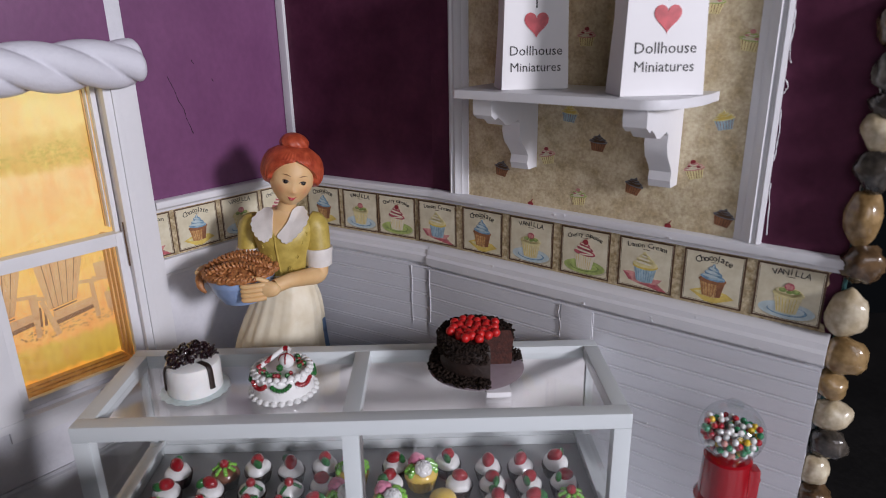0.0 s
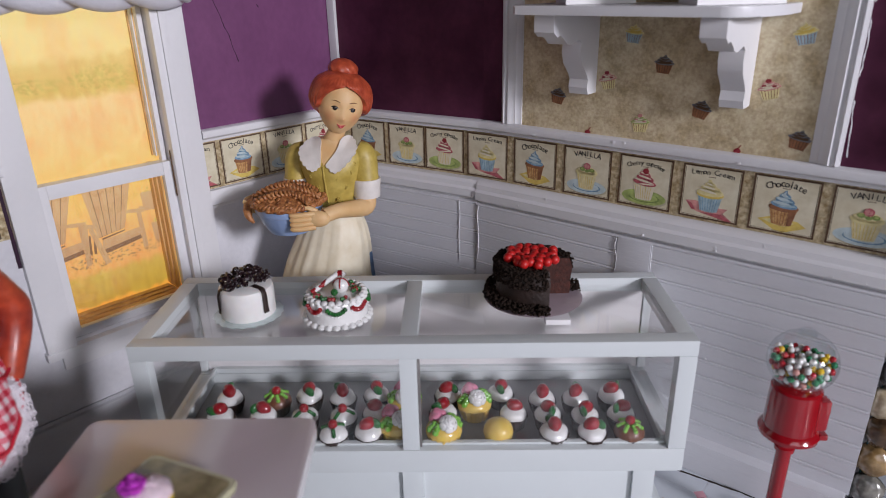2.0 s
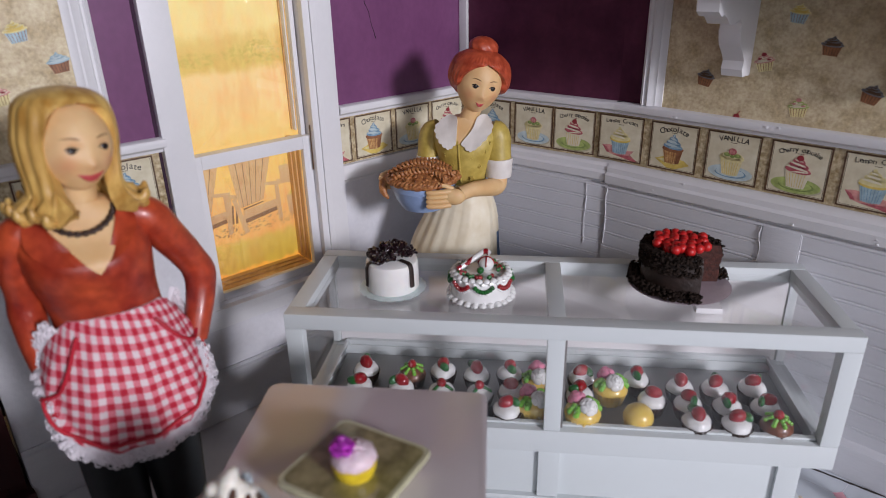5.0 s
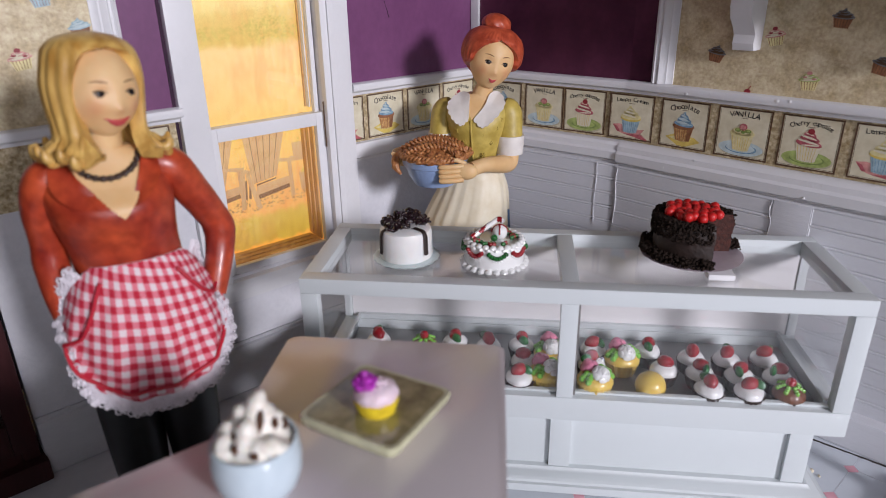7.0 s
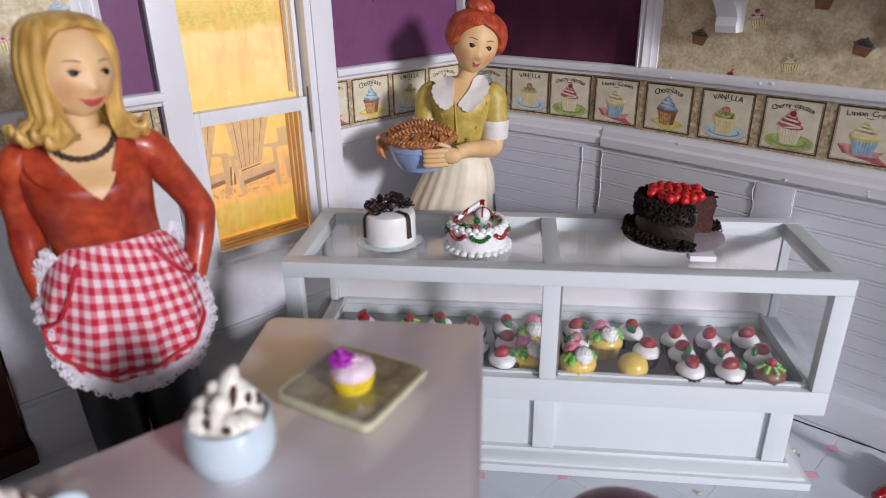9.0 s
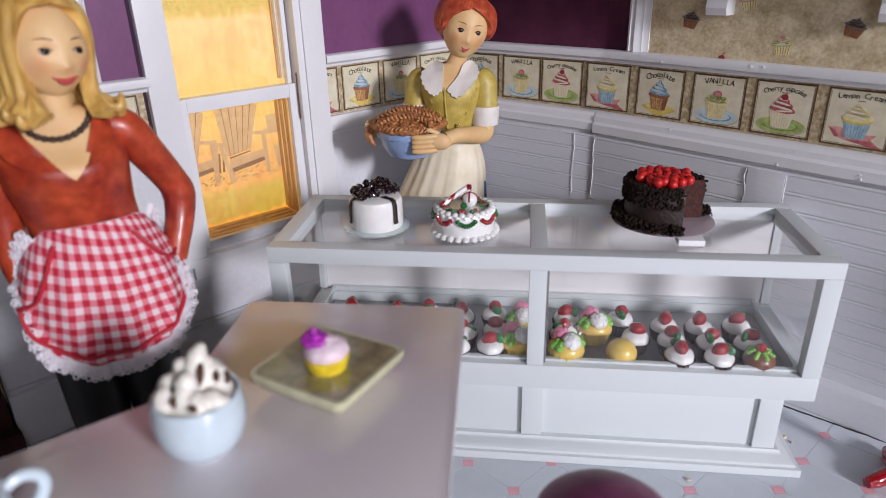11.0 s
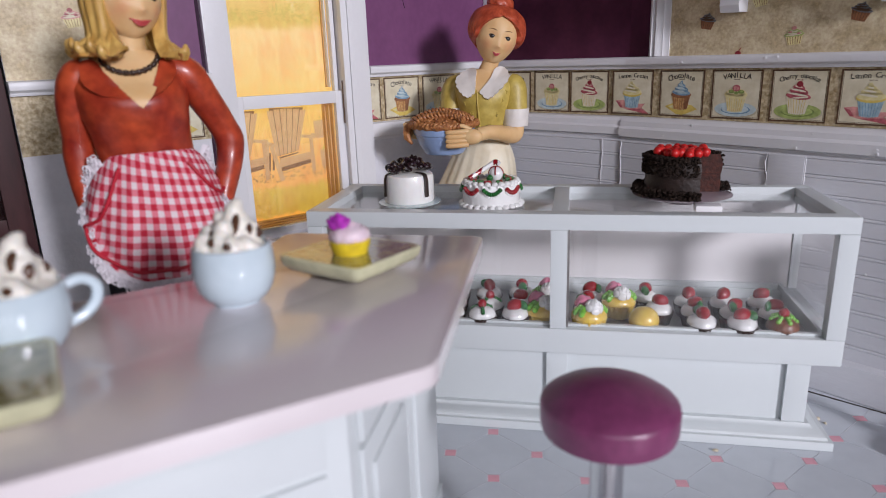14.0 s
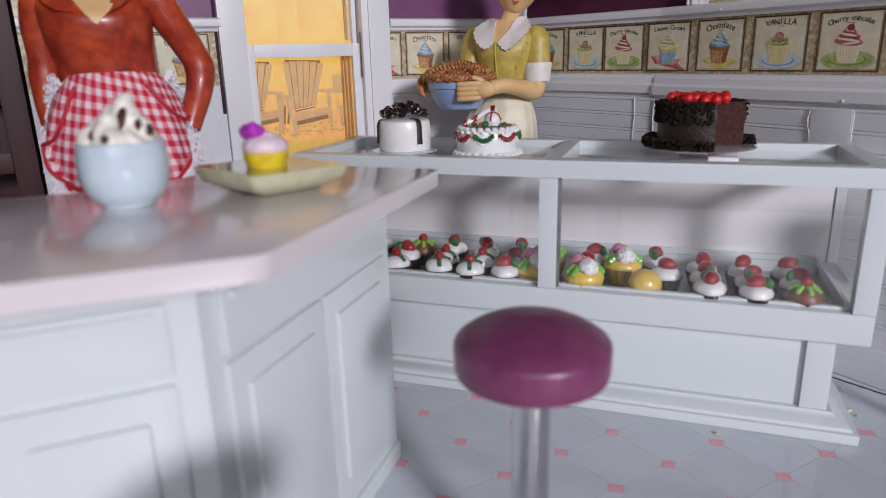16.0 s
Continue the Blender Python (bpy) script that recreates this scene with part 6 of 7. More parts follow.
def coffee_mug(x, y, handle, seed):
    mug = thing("mug", at(x, y, top_at(y) - 0.0005) @ Matrix.Diagonal((0.9, 0.9, 0.87, 1)), "pale blue mug heaped with whipped cream and cocoa", "mug", "mugs on the counter")
    bm = bmesh.new()
    lathe(bm, [(0.048, 0.0), (0.056, 0.003), (0.058, 0.009), (0.074, 0.020), (0.088, 0.042), (0.096, 0.075), (0.097, 0.110), (0.092, 0.150), (0.088, 0.153), (0.084, 0.150), (0.088, 0.115), (0.086, 0.08), (0.07, 0.04), (0.0, 0.03)], 48)
    part("cup", bm, mug_blue, mug)
    bm = bmesh.new()
    a = math.radians(handle)
    pts = curve_points([((0.090 + r0) * math.cos(a), (0.090 + r0) * math.sin(a), z) for r0, z in ((-0.006, 0.128), (0.030, 0.138), (0.058, 0.118), (0.056, 0.085), (0.030, 0.058), (-0.008, 0.045))], 6)
    tube(bm, pts, 0.0125, 12)
    part("handle", bm, mug_blue, mug)
    rnd = random.Random(seed)
    bm = bmesh.new()
    lathe(bm, [(0.086, 0.128), (0.083, 0.142), (0.055, 0.156), (0.03, 0.170), (0.0, 0.175)], 28)
    peaks = []
    for i in range(13):
        q, t0 = (0.0, 0.016, 0.022, 0.024, 0.036, 0.042, 0.044, 0.046, 0.056, 0.060, 0.058, 0.062, 0.060)[i], i * 2.25 + rnd.uniform(-0.3, 0.3)
        h = (0.108, 0.078, 0.066, 0.074, 0.050, 0.044, 0.052, 0.048, 0.030, 0.028, 0.034, 0.026, 0.028)[i]
        c = Vector((q * math.cos(t0), q * math.sin(t0), 0.148))
        lean = Vector((math.cos(t0 + 1.2), math.sin(t0 + 1.2), 0)) * h * 0.35
        line = curve_points([c, c + Vector((0, 0, h * 0.5)) + lean * 0.2, c + Vector((0, 0, h * 0.85)) + lean * 0.6, c + Vector((0, 0, h)) + lean], 4)
        tube(bm, line, [(0.022 + 0.003 * math.sin(k * 1.9 + i)) * (1 - (k / 12) ** 2.6) + 0.006 for k in range(13)], 10)
        peaks.append((c, h, lean, t0))
    cream = part("whipped_cream", bm, cream_white, mug, "peaked heap of whipped cream", smooth=80)
    md = cream.modifiers.new("melt", "REMESH")
    md.mode, md.voxel_size, md.use_smooth_shade = "VOXEL", 0.0042 * K, True
    md = cream.modifiers.new("soften", "SMOOTH")
    md.factor, md.iterations = 0.5, 2
    for c, h, lean, t0 in peaks[:9]:
        bm = bmesh.new()
        side = Vector((math.cos(t0 - 0.6), math.sin(t0 - 0.6), 0)) * 0.0195
        tube(bm, curve_points([c + side * 1.25 + Vector((0, 0, h * 0.22)), c + side * 1.08 + Vector((0, 0, h * 0.5)) + lean * 0.2, c + side * 0.8 + Vector((0, 0, h * 0.80)) + lean * 0.55], 4), [0.003, 0.0065, 0.0095, 0.0115, 0.012, 0.0115, 0.0095, 0.006, 0.003], 8)
        part("cocoa", bm, cocoa, cream, "brown cocoa streak")


coffee_mug(-0.943, 0.936, 100, 3)
coffee_mug(-1.180, 0.605, 56, 4)


def square_plate(x, y, turn, label):
    plate = thing("square_plate", at(x, y, top_at(y) + 0.001, turn, -1.49) @ Matrix.Diagonal((0.93, 0.93, 1.0, 1)), label, "plate", "plates on the counter")
    def sq(r, z, n=6):
        out = []
        rr = r * 0.18
        for sx, sy, a0 in ((1, 1, 0), (-1, 1, 90), (-1, -1, 180), (1, -1, 270)):
            for i in range(n):
                a = math.radians(a0 + 90 * i / (n - 1))
                out.append((sx * (r - rr) + rr * math.cos(a), sy * (r - rr) + rr * math.sin(a), z))
        return out
    bm = bmesh.new()
    rings(bm, [sq(0.085, 0.0), sq(0.095, 0.006), sq(0.126, 0.020), sq(0.137, 0.036), sq(0.140, 0.050), sq(0.137, 0.0545), sq(0.127, 0.0540)])
    rim = part("rim", bm, plate_rim, plate, "pale cream-green rim")
    bm = bmesh.new()
    rings(bm, [sq(0.1272, 0.0545), sq(0.122, 0.0500), sq(0.108, 0.0405), sq(0.085, 0.0355), sq(0.05, 0.0350)])
    part("well", bm, plate_glaze, plate, "mottled olive glaze")
    return plate


square_plate(-0.768, 1.188, -20.5, "square olive green glazed plate holding a cupcake")
square_plate(-1.085, 0.395, -46, "square olive green glazed plate on the counter")
flower_purple = material("purple_flower", (0.42, 0.035, 0.42), 0.4, vary=0.3, size=0.02, sss=0.1)
pale_pink = material("pale_pink_icing", (0.76, 0.60, 0.66), 0.45, vary=0.1, size=0.02, bump=0.003, bump_size=0.012, sss=0.1)
bright_yellow = material("bright_yellow_case", (0.74, 0.55, 0.03), 0.3, vary=0.12, size=0.03, coat=0.3)
cc = thing("plated_cupcake", at(-0.762, 1.166, top_at(1.166) + 0.0362) @ Matrix.Diagonal((0.82, 0.82, 0.90, 1)), "yellow cupcake with pale pink icing and purple flower", "cupcake")
bm = bmesh.new()
lathe(bm, [(0.040, 0.0), (0.046, 0.006), (0.060, 0.046), (0.061, 0.058), (0.054, 0.062)], 60, wob=lambda a: 1 + 0.015 * math.sin(a * 20))
part("case", bm, bright_yellow, cc, "yellow paper case")
bm = bmesh.new()
rnd = random.Random(8)
lathe(bm, [(0.056, 0.058), (0.062, 0.066), (0.058, 0.082), (0.040, 0.096), (0.0, 0.100)], 32, wob=lambda a: 1 + 0.03 * math.sin(a * 9))
for i in range(70):
    a, q = rnd.uniform(0, 6.28), rnd.random() ** 0.5
    ball(bm, (0.056 * q * math.cos(a), 0.056 * q * math.sin(a), 0.100 - 0.030 * q ** 2.2), 0.0075, 6)
part("icing", bm, pale_pink, cc, "pale pink sprinkled icing", smooth=60)
bm = bmesh.new()
for ring_n, rr, zz, big in ((9, 0.026, 0.104, 0.0145), (7, 0.017, 0.112, 0.0145), (4, 0.008, 0.118, 0.012)):
    for i in range(ring_n):
        a = 2 * math.pi * i / ring_n + rr * 60
        ball(bm, (-0.024 + rr * math.cos(a), -0.018 + rr * math.sin(a), zz + 0.004 * (i % 2)), big, 8, 0, (0.42, 1.1, 1.0), Matrix.Rotation(a + 0.25 * (-1) ** i, 4, "Z") @ Matrix.Rotation(0.45, 4, "Y"))
ball(bm, (-0.024, -0.018, 0.108), 0.016, 10)
part("flower", bm, flower_purple, cc, "purple flower")

# ---------------------------------------------------------------- dolls
skin = material("painted_resin_skin", (0.66, 0.41, 0.185), 0.50, vary=0.05, size=0.1, sss=0.10, second=(0.74, 0.50, 0.255))
# rouge painted on the cheeks, nose and lids
rouge_nodes = skin.node_tree.nodes
rouge_at = rouge_nodes.new("ShaderNodeAttribute")
rouge_at.attribute_name = "blush"
rouge = rouge_nodes.new("ShaderNodeMix")
rouge.data_type = "RGBA"
skin_link = rouge_nodes["Principled BSDF"].inputs["Base Color"].links[0].from_socket
skin.node_tree.links.new(rouge_at.outputs["Fac"], rouge.inputs[0])
skin.node_tree.links.new(skin_link, rouge.inputs[6])
rouge.inputs[7].default_value = (0.62, 0.20, 0.10, 1)
skin.node_tree.links.new(rouge.outputs[2], rouge_nodes["Principled BSDF"].inputs["Base Color"])
eye_white = material("painted_eye_white", (0.50, 0.36, 0.25), 0.35, vary=0.05, size=0.05)
hair_red = material("red_painted_hair", (0.34, 0.046, 0.020), 0.40, vary=0.25, size=0.03, second=(0.47, 0.085, 0.036))
hair_blond = material("blond_painted_hair", (0.42, 0.215, 0.045), 0.34, vary=0.25, size=0.05, second=(0.70, 0.46, 0.14), stretch=(1.6, 1.6, 0.4))
olive_cloth = material("olive_dress", (0.42, 0.305, 0.058), 0.45, vary=0.15, size=0.06, bump=0.002, bump_size=0.03, second=(0.51, 0.39, 0.095))
cream_cloth = material("cream_cloth", (0.68, 0.60, 0.44), 0.5, vary=0.1, size=0.08, second=(0.75, 0.69, 0.54))
collar_white = material("collar_white", (0.70, 0.66, 0.62), 0.5, vary=0.06, size=0.05)
denim_blue = material("blue_skirt", (0.10, 0.17, 0.30), 0.5, vary=0.15, size=0.06)
eye_dark = material("painted_eye", (0.018, 0.012, 0.010), 0.25, vary=0.1)
lip_red = material("painted_lip", (0.47, 0.060, 0.062), 0.4, vary=0.1)
brow_brown = material("painted_brow", (0.24, 0.11, 0.04), 0.5, vary=0.1)
blouse_red = material("red_orange_blouse", (0.25, 0.020, 0.011), 0.36, vary=0.3, size=0.12, second=(0.48, 0.072, 0.025), coat=0.15)
black_cloth = material("black_trousers", (0.012, 0.014, 0.015), 0.5, vary=0.2, size=0.06)
bead_dark = material("dark_beads", (0.035, 0.018, 0.012), 0.3, vary=0.2, size=0.01)


def loft(bm, sections, n=40, steps=5, idx=0, pick=None, fold=None, cap=True):
    """Elliptical sections (z, cx, cy, rx, ry), smoothed between."""
    rows = curve_rows(sections, steps)
    loops = []
    for z, cx, cy, rx, ry in rows:
        loop = []
        for i in range(n):
            a = 2 * math.pi * i / n
            k = 1 + (fold(a, z) if fold else 0.0)
            loop.append((cx + rx * k * math.cos(a), cy + ry * k * math.sin(a), z))
        loops.append(loop)
    before = len(bm.faces)
    rings(bm, loops, idx, cap)
    if pick:
        bm.faces.ensure_lookup_table()
        for f in bm.faces[before:]:
            f.material_index = pick(f.calc_center_median(), idx)


def curve_rows(rows, steps):
    out = []
    p = [np.array(r, float) for r in rows]
    p = [2 * p[0] - p[1]] + p + [2 * p[-1] - p[-2]]
    for i in range(1, len(p) - 2):
        for k in range(steps):
            t = k / steps
            a, b, c, d = p[i - 1], p[i], p[i + 1], p[i + 2]
            out.append(0.5 * (2 * b + (c - a) * t + (2 * a - 5 * b + 4 * c - d) * t * t + (3 * b - a - 3 * c + d) * t ** 3))
    return out + [p[-2]]


def head(bm, m, rx, ry, rz, idx_skin, idx_eye, idx_lip, idx_brow, idx_white, wide=1.0, mouth=1.0, chin=0.27):
    """A plain doll's head: egg-shaped, with a small nose and painted features, front along -y."""
    start = len(bm.verts)
    warm = bm.verts.layers.float.get("blush")
    vs = ball(bm, (0, 0, 0), 1.0, 64, idx_skin)
    for v in vs:
        x, y, z = v.co
        jaw = 1.0 if z > 0 else 1.0 - chin * (-z) ** 1.8
        x, y = x * jaw, y * (1.0 if y > 0 else (1.0 - 0.10 * max(0.0, -z - 0.2)))
        if y < 0:
            bridge = math.exp(-(x / 0.11) ** 2) * max(0.0, min(1.0, (0.16 - z) / 0.5)) * (1.0 if z > -0.28 else math.exp(-((z + 0.28) / 0.09) ** 2))
            tip = math.exp(-((x / 0.13) ** 2 + ((z + 0.30) / 0.10) ** 2))
            wings = math.exp(-(((abs(x) - 0.14) / 0.07) ** 2 + ((z + 0.34) / 0.07) ** 2))
            y -= 0.045 * bridge + 0.105 * tip + 0.045 * wings
            y -= 0.045 * math.exp(-((x / 0.27) ** 2 + ((z + 0.57) / 0.11) ** 2))
            y -= 0.03 * math.exp(-((x / 0.24) ** 2 + ((z + 0.86) / 0.12) ** 2))
            y -= 0.035 * math.exp(-(((abs(x) - 0.48) / 0.22) ** 2 + ((z + 0.34) / 0.22) ** 2))
            y += 0.085 * math.exp(-(((abs(x) - 0.36) / 0.19) ** 2 + ((z - 0.05) / 0.12) ** 2))
        if y < 0.2:
            v[warm] = min(1.0, 0.46 * math.exp(-(((abs(x) - 0.55) / 0.24) ** 2 + ((z + 0.28) / 0.20) ** 2)) + 0.25 * math.exp(-((x / 0.16) ** 2 + ((z + 0.34) / 0.10) ** 2)) + 0.22 * math.exp(-(((abs(x) - 0.36) / 0.2) ** 2 + ((z - 0.13) / 0.08) ** 2)))
        v.co = Vector((x * rx, y * ry, z * rz))

    def on_face(x, z, out=0.004):
        s = max(0.05, 1 - (x * 1.04) ** 2 - z * z)
        jaw = 1.0 if z > 0 else 1.0 - chin * (-z) ** 1.8
        return Vector((x * rx, -ry * math.sqrt(max(0.05, 1 - (x / jaw) ** 2 - z * z)) - out, z * rz))

    for sx in (-1, 1):
        c = on_face(0.38 * sx * wide, 0.015, -0.0094 * ry / 0.09)
        ball(bm, c, rx * 0.150, 18, idx_white, (1.0, 0.36, 0.46))
        c = on_face((0.38 * sx + 0.02) * wide, 0.020, -0.0067 * ry / 0.09)
        ball(bm, c, rx * 0.126, 14, idx_eye, (1.0, 0.42, 0.74))
        pts = [on_face((0.20 + 0.38 * t) * sx * wide, 0.230 + 0.050 * math.sin(math.pi * (0.08 + 0.72 * t)), -0.0004) for t in (0, 0.2, 0.4, 0.6, 0.8, 1.0)]
        tube(bm, pts, [rx * q for q in (0.014, 0.022, 0.025, 0.022, 0.016, 0.007)], 6, idx_brow)
        pts = [on_face((0.225 + 0.33 * t) * sx * wide, 0.022 + 0.062 * math.sin(math.pi * (0.06 + 0.84 * t)), -0.0046 * ry / 0.09) for t in (0, 0.2, 0.4, 0.6, 0.8, 1.0)]
        tube(bm, pts, [rx * q for q in (0.010, 0.020, 0.028, 0.031, 0.027, 0.014)], 6, idx_eye)
    for dz, lift, wid, fat in ((0.024, 0.056, 0.31, 0.044), (-0.044, 0.110, 0.25, 0.060)):
        pts = [on_face(wid * mouth * t, -0.575 + dz + lift * t * t - (0.014 * math.exp(-(t / 0.2) ** 2) if dz > 0 else 0), 0.0008 + 0.0020 * (1 - t * t)) for t in [k / 5 - 1 for k in range(11)]]
        tube(bm, pts, [rx * fat * mouth * (0.25 + 0.75 * (1 - (k / 5 - 1) ** 2)) for k in range(11)], 8, idx_lip)
    bm.verts.ensure_lookup_table()
    bmesh.ops.transform(bm, matrix=m, verts=bm.verts[start:])


def hair(bm, rows, idx, grooves, depth, steps=4, n=150, thick=0.85, hem=0.0, lift=0.0):
    """Hair as a grooved shell open at the face; rows of (z, half width, front depth, back depth, y, half angle of the opening)."""
    grid, inner = [], []
    rows = curve_rows(rows, steps)
    for k, (z, rx, rf, rb, cy, phi) in enumerate(rows):
        f = k / (len(rows) - 1)
        phi = max(0.0, phi)
        a, b = [], []
        for i in range(n + 1):
            t = phi + (2 * math.pi - 2 * phi) * i / n
            s = math.sin(t * grooves / 2 + 1.3 * math.sin(t * 3) + 2.0 * f)
            g = 1 + depth * (0.25 + 0.75 * f) * s * min(1.0, 8 * f)
            x, y = rx * g * math.sin(t), -(rf if math.cos(t) > 0 else rb) * g * math.cos(t)
            dz = hem * f ** 5 * math.sin(t * 11 + 0.7) + lift * f ** 3 * math.cos(t)
            a.append(bm.verts.new((x, y + cy, z + dz)))
            b.append(bm.verts.new((x * thick, y * thick + cy, z - 0.006 * (1 - f) + dz)))
        grid.append(a)
        inner.append(b)
    for k in range(len(rows) - 1):
        for i in range(n):
            bm.faces.new((grid[k][i], grid[k][i + 1], grid[k + 1][i + 1], grid[k + 1][i])).material_index = idx
            bm.faces.new((inner[k][i + 1], inner[k][i], inner[k + 1][i], inner[k + 1][i + 1])).material_index = idx
        for e in (0, n):
            if rows[k + 1][5] > 0.02:
                bm.faces.new((grid[k][e], grid[k + 1][e], inner[k + 1][e], inner[k][e])).material_index = idx
    for i in range(n):
        bm.faces.new((grid[-1][i], grid[-1][i + 1], inner[-1][i + 1], inner[-1][i])).material_index = idx
    c = bm.verts.new((0, rows[0][4], rows[0][0] + 0.002))
    for i in range(n):
        bm.faces.new((grid[0][i], c, grid[0][i + 1])).material_index = idx


# the red-haired doll behind the case
bm = bmesh.new()
bm.verts.layers.float.new("blush")
SK, HR, OL, CR, WH, BL, EY, LP, BR, EW = range(10)
loft(bm, [(1.02, -0.02, 0.0, 0.108, 0.088), (1.08, -0.015, 0.0, 0.104, 0.086), (1.16, -0.012, -0.005, 0.122, 0.098), (1.23, -0.012, -0.006, 0.140, 0.102), (1.29, -0.014, 0.004, 0.150, 0.088), (1.335, -0.012, 0.008, 0.110, 0.066), (1.365, -0.002, 0.006, 0.060, 0.052)], 160, 16, OL, lambda c, i: SK if c.y < 0.01 and c.z > 1.258 and abs(c.x + 0.027 - (c.z - 1.258) * 0.18) < (c.z - 1.258) * 0.75 else i)
loft(bm, [(1.32, -0.008, 0.0, 0.056, 0.050), (1.37, 0.012, -0.004, 0.046, 0.044), (1.42, 0.036, -0.010, 0.043, 0.043), (1.46, 0.05, -0.012, 0.045, 0.045)], 28, 4, SK)
# skirt with pleats: cream apron in front, blue behind
loft(bm, [(0.20, -0.075, 0.0, 0.262, 0.225), (0.45, -0.078, 0.0, 0.250, 0.215), (0.70, -0.072, 0.0, 0.222, 0.190), (0.88, -0.036, 0.0, 0.178, 0.150), (0.97, -0.022, 0.0, 0.145, 0.120), (1.03, -0.018, 0.0, 0.112, 0.092), (1.055, -0.016, 0.0, 0.108, 0.089)], 120, 6, CR,
     lambda c, i: BL if (c.y > 0.03 and c.z < 1.0) or (c.x > 0.10 and c.y > -0.03 and c.z < 0.8) else i, lambda a, z: (0.014 + 0.045 * (1.05 - z)) * (math.sin(a * 15 + 2.2 * math.sin(a * 3)) ** 3 + 0.4 * math.sin(a * 9 + 1.0)) * min(1.0, max(0.0, (1.05 - z) * 9)))
for x in (-0.13, -0.02):
    loft(bm, [(0.0, x, -0.03, 0.045, 0.085), (0.03, x, -0.03, 0.045, 0.085), (0.055, x, 0.0, 0.035, 0.045), (0.24, x, 0.01, 0.04, 0.042)], 20, 4, BL)
# collar
for sx, pts in ((-1, [(-0.040, -0.098, 1.262), (-0.075, -0.115, 1.238), (-0.120, -0.098, 1.272), (-0.140, -0.052, 1.325), (-0.090, 0.0, 1.368), (-0.045, -0.035, 1.368), (-0.040, -0.075, 1.325)]),
                (1, [(-0.018, -0.100, 1.262), (0.025, -0.116, 1.230), (0.075, -0.105, 1.265), (0.120, -0.062, 1.325), (0.090, 0.0, 1.372), (0.052, -0.030, 1.368), (0.030, -0.070, 1.320)])):
    edge = curve_points([Vector(q) for q in pts] + [Vector(pts[0])], 12)
    c = bm.verts.new(sum((Vector(q) for q in pts), Vector()) / len(pts) + Vector((0, -0.012, 0)))
    out = []
    for i, q in enumerate(edge[:-1]):
        scal = 0.0065 * abs(math.sin(i * math.pi / 5)) - 0.002 if i < 48 else 0
        d = (q - c.co).normalized()
        out.append(bm.verts.new(q + d * scal + Vector((0, -0.006, 0))))
    inn = [bm.verts.new(v.co + Vector((0, 0.014, -0.004))) for v in out]
    for i in range(len(out)):
        j = (i + 1) % len(out)
        bm.faces.new((out[i], out[j], c)).material_index = WH
        bm.faces.new((out[i], inn[i], inn[j], out[j])).material_index = WH
# placket and buttons
tube(bm, [(-0.030, -0.104, 1.255), (-0.028, -0.108, 1.20), (-0.024, -0.102, 1.14), (-0.020, -0.092, 1.07)], 0.005, 8, OL)
# small stitched flowers on the bodice
for x, z in ((-0.088, 1.205), (-0.058, 1.155), (0.022, 1.195), (0.062, 1.150), (-0.078, 1.100), (0.030, 1.095), (0.086, 1.215), (0.104, 1.255)):
    y = -0.004 - 0.100 * math.sqrt(1 - ((x + 0.012) / (0.138 if z > 1.18 else 0.116)) ** 2)
    for k in range(5):
        a = 1.2566 * k + x * 40
        ball(bm, (x + 0.008 * math.cos(a), y, z + 0.008 * math.sin(a)), 0.0042, 6, OL)
    ball(bm, (x, y, z), 0.004, 6, OL)
# sleeves, cuffs and arms
tube(bm, curve_points([(0.10, 0.02, 1.305), (0.135, 0.022, 1.27), (0.142, 0.012, 1.20), (0.146, 0.0, 1.13)], 4), [0.045, 0.052, 0.058, 0.061, 0.062, 0.062, 0.061, 0.061, 0.060, 0.060, 0.060, 0.059, 0.058], 24, OL)
loft(bm, [(1.085, 0.146, -0.006, 0.062, 0.058), (1.13, 0.145, 0.0, 0.066, 0.062), (1.170, 0.143, 0.006, 0.067, 0.063)], 40, 4, WH, None, lambda a, z: 0.05 * abs(math.sin(a * 7)) * (z > 1.15))
tube(bm, curve_points([(0.146, -0.004, 1.10), (0.140, -0.035, 1.045), (0.095, -0.120, 1.060), (0.045, -0.195, 1.075), (-0.010, -0.245, 1.068)], 5), [0.046, 0.046, 0.045, 0.045, 0.045, 0.044, 0.043, 0.042, 0.041, 0.040, 0.039, 0.038, 0.037, 0.036, 0.035, 0.034, 0.033, 0.033, 0.033, 0.033, 0.033], 20, SK)
ball(bm, (-0.035, -0.268, 1.063), 0.045, 16, SK, (1.25, 0.6, 0.85))
for i in range(4):
    z = 1.090 - 0.021 * i
    tube(bm, curve_points([(-0.045, -0.276, z), (-0.085, -0.290, z - 0.002), (-0.125, -0.296, z - 0.004), (-0.150, -0.293, z - 0.004)], 3), [0.0125] * 9 + [0.009], 10, SK)
tube(bm, curve_points([(-0.035, -0.262, 1.095), (-0.07, -0.268, 1.112), (-0.105, -0.268, 1.116)], 3), 0.011, 10, SK)
tube(bm, curve_points([(-0.13, 0.02, 1.305), (-0.172, 0.022, 1.27), (-0.182, 0.012, 1.20), (-0.188, 0.0, 1.14)], 4), [0.045, 0.050, 0.055, 0.058, 0.058, 0.058, 0.057, 0.057, 0.056, 0.056, 0.056, 0.055, 0.055], 24, OL)
loft(bm, [(1.10, -0.188, -0.006, 0.058, 0.055), (1.14, -0.187, 0.0, 0.061, 0.058), (1.178, -0.185, 0.006, 0.061, 0.058)], 40, 4, WH)
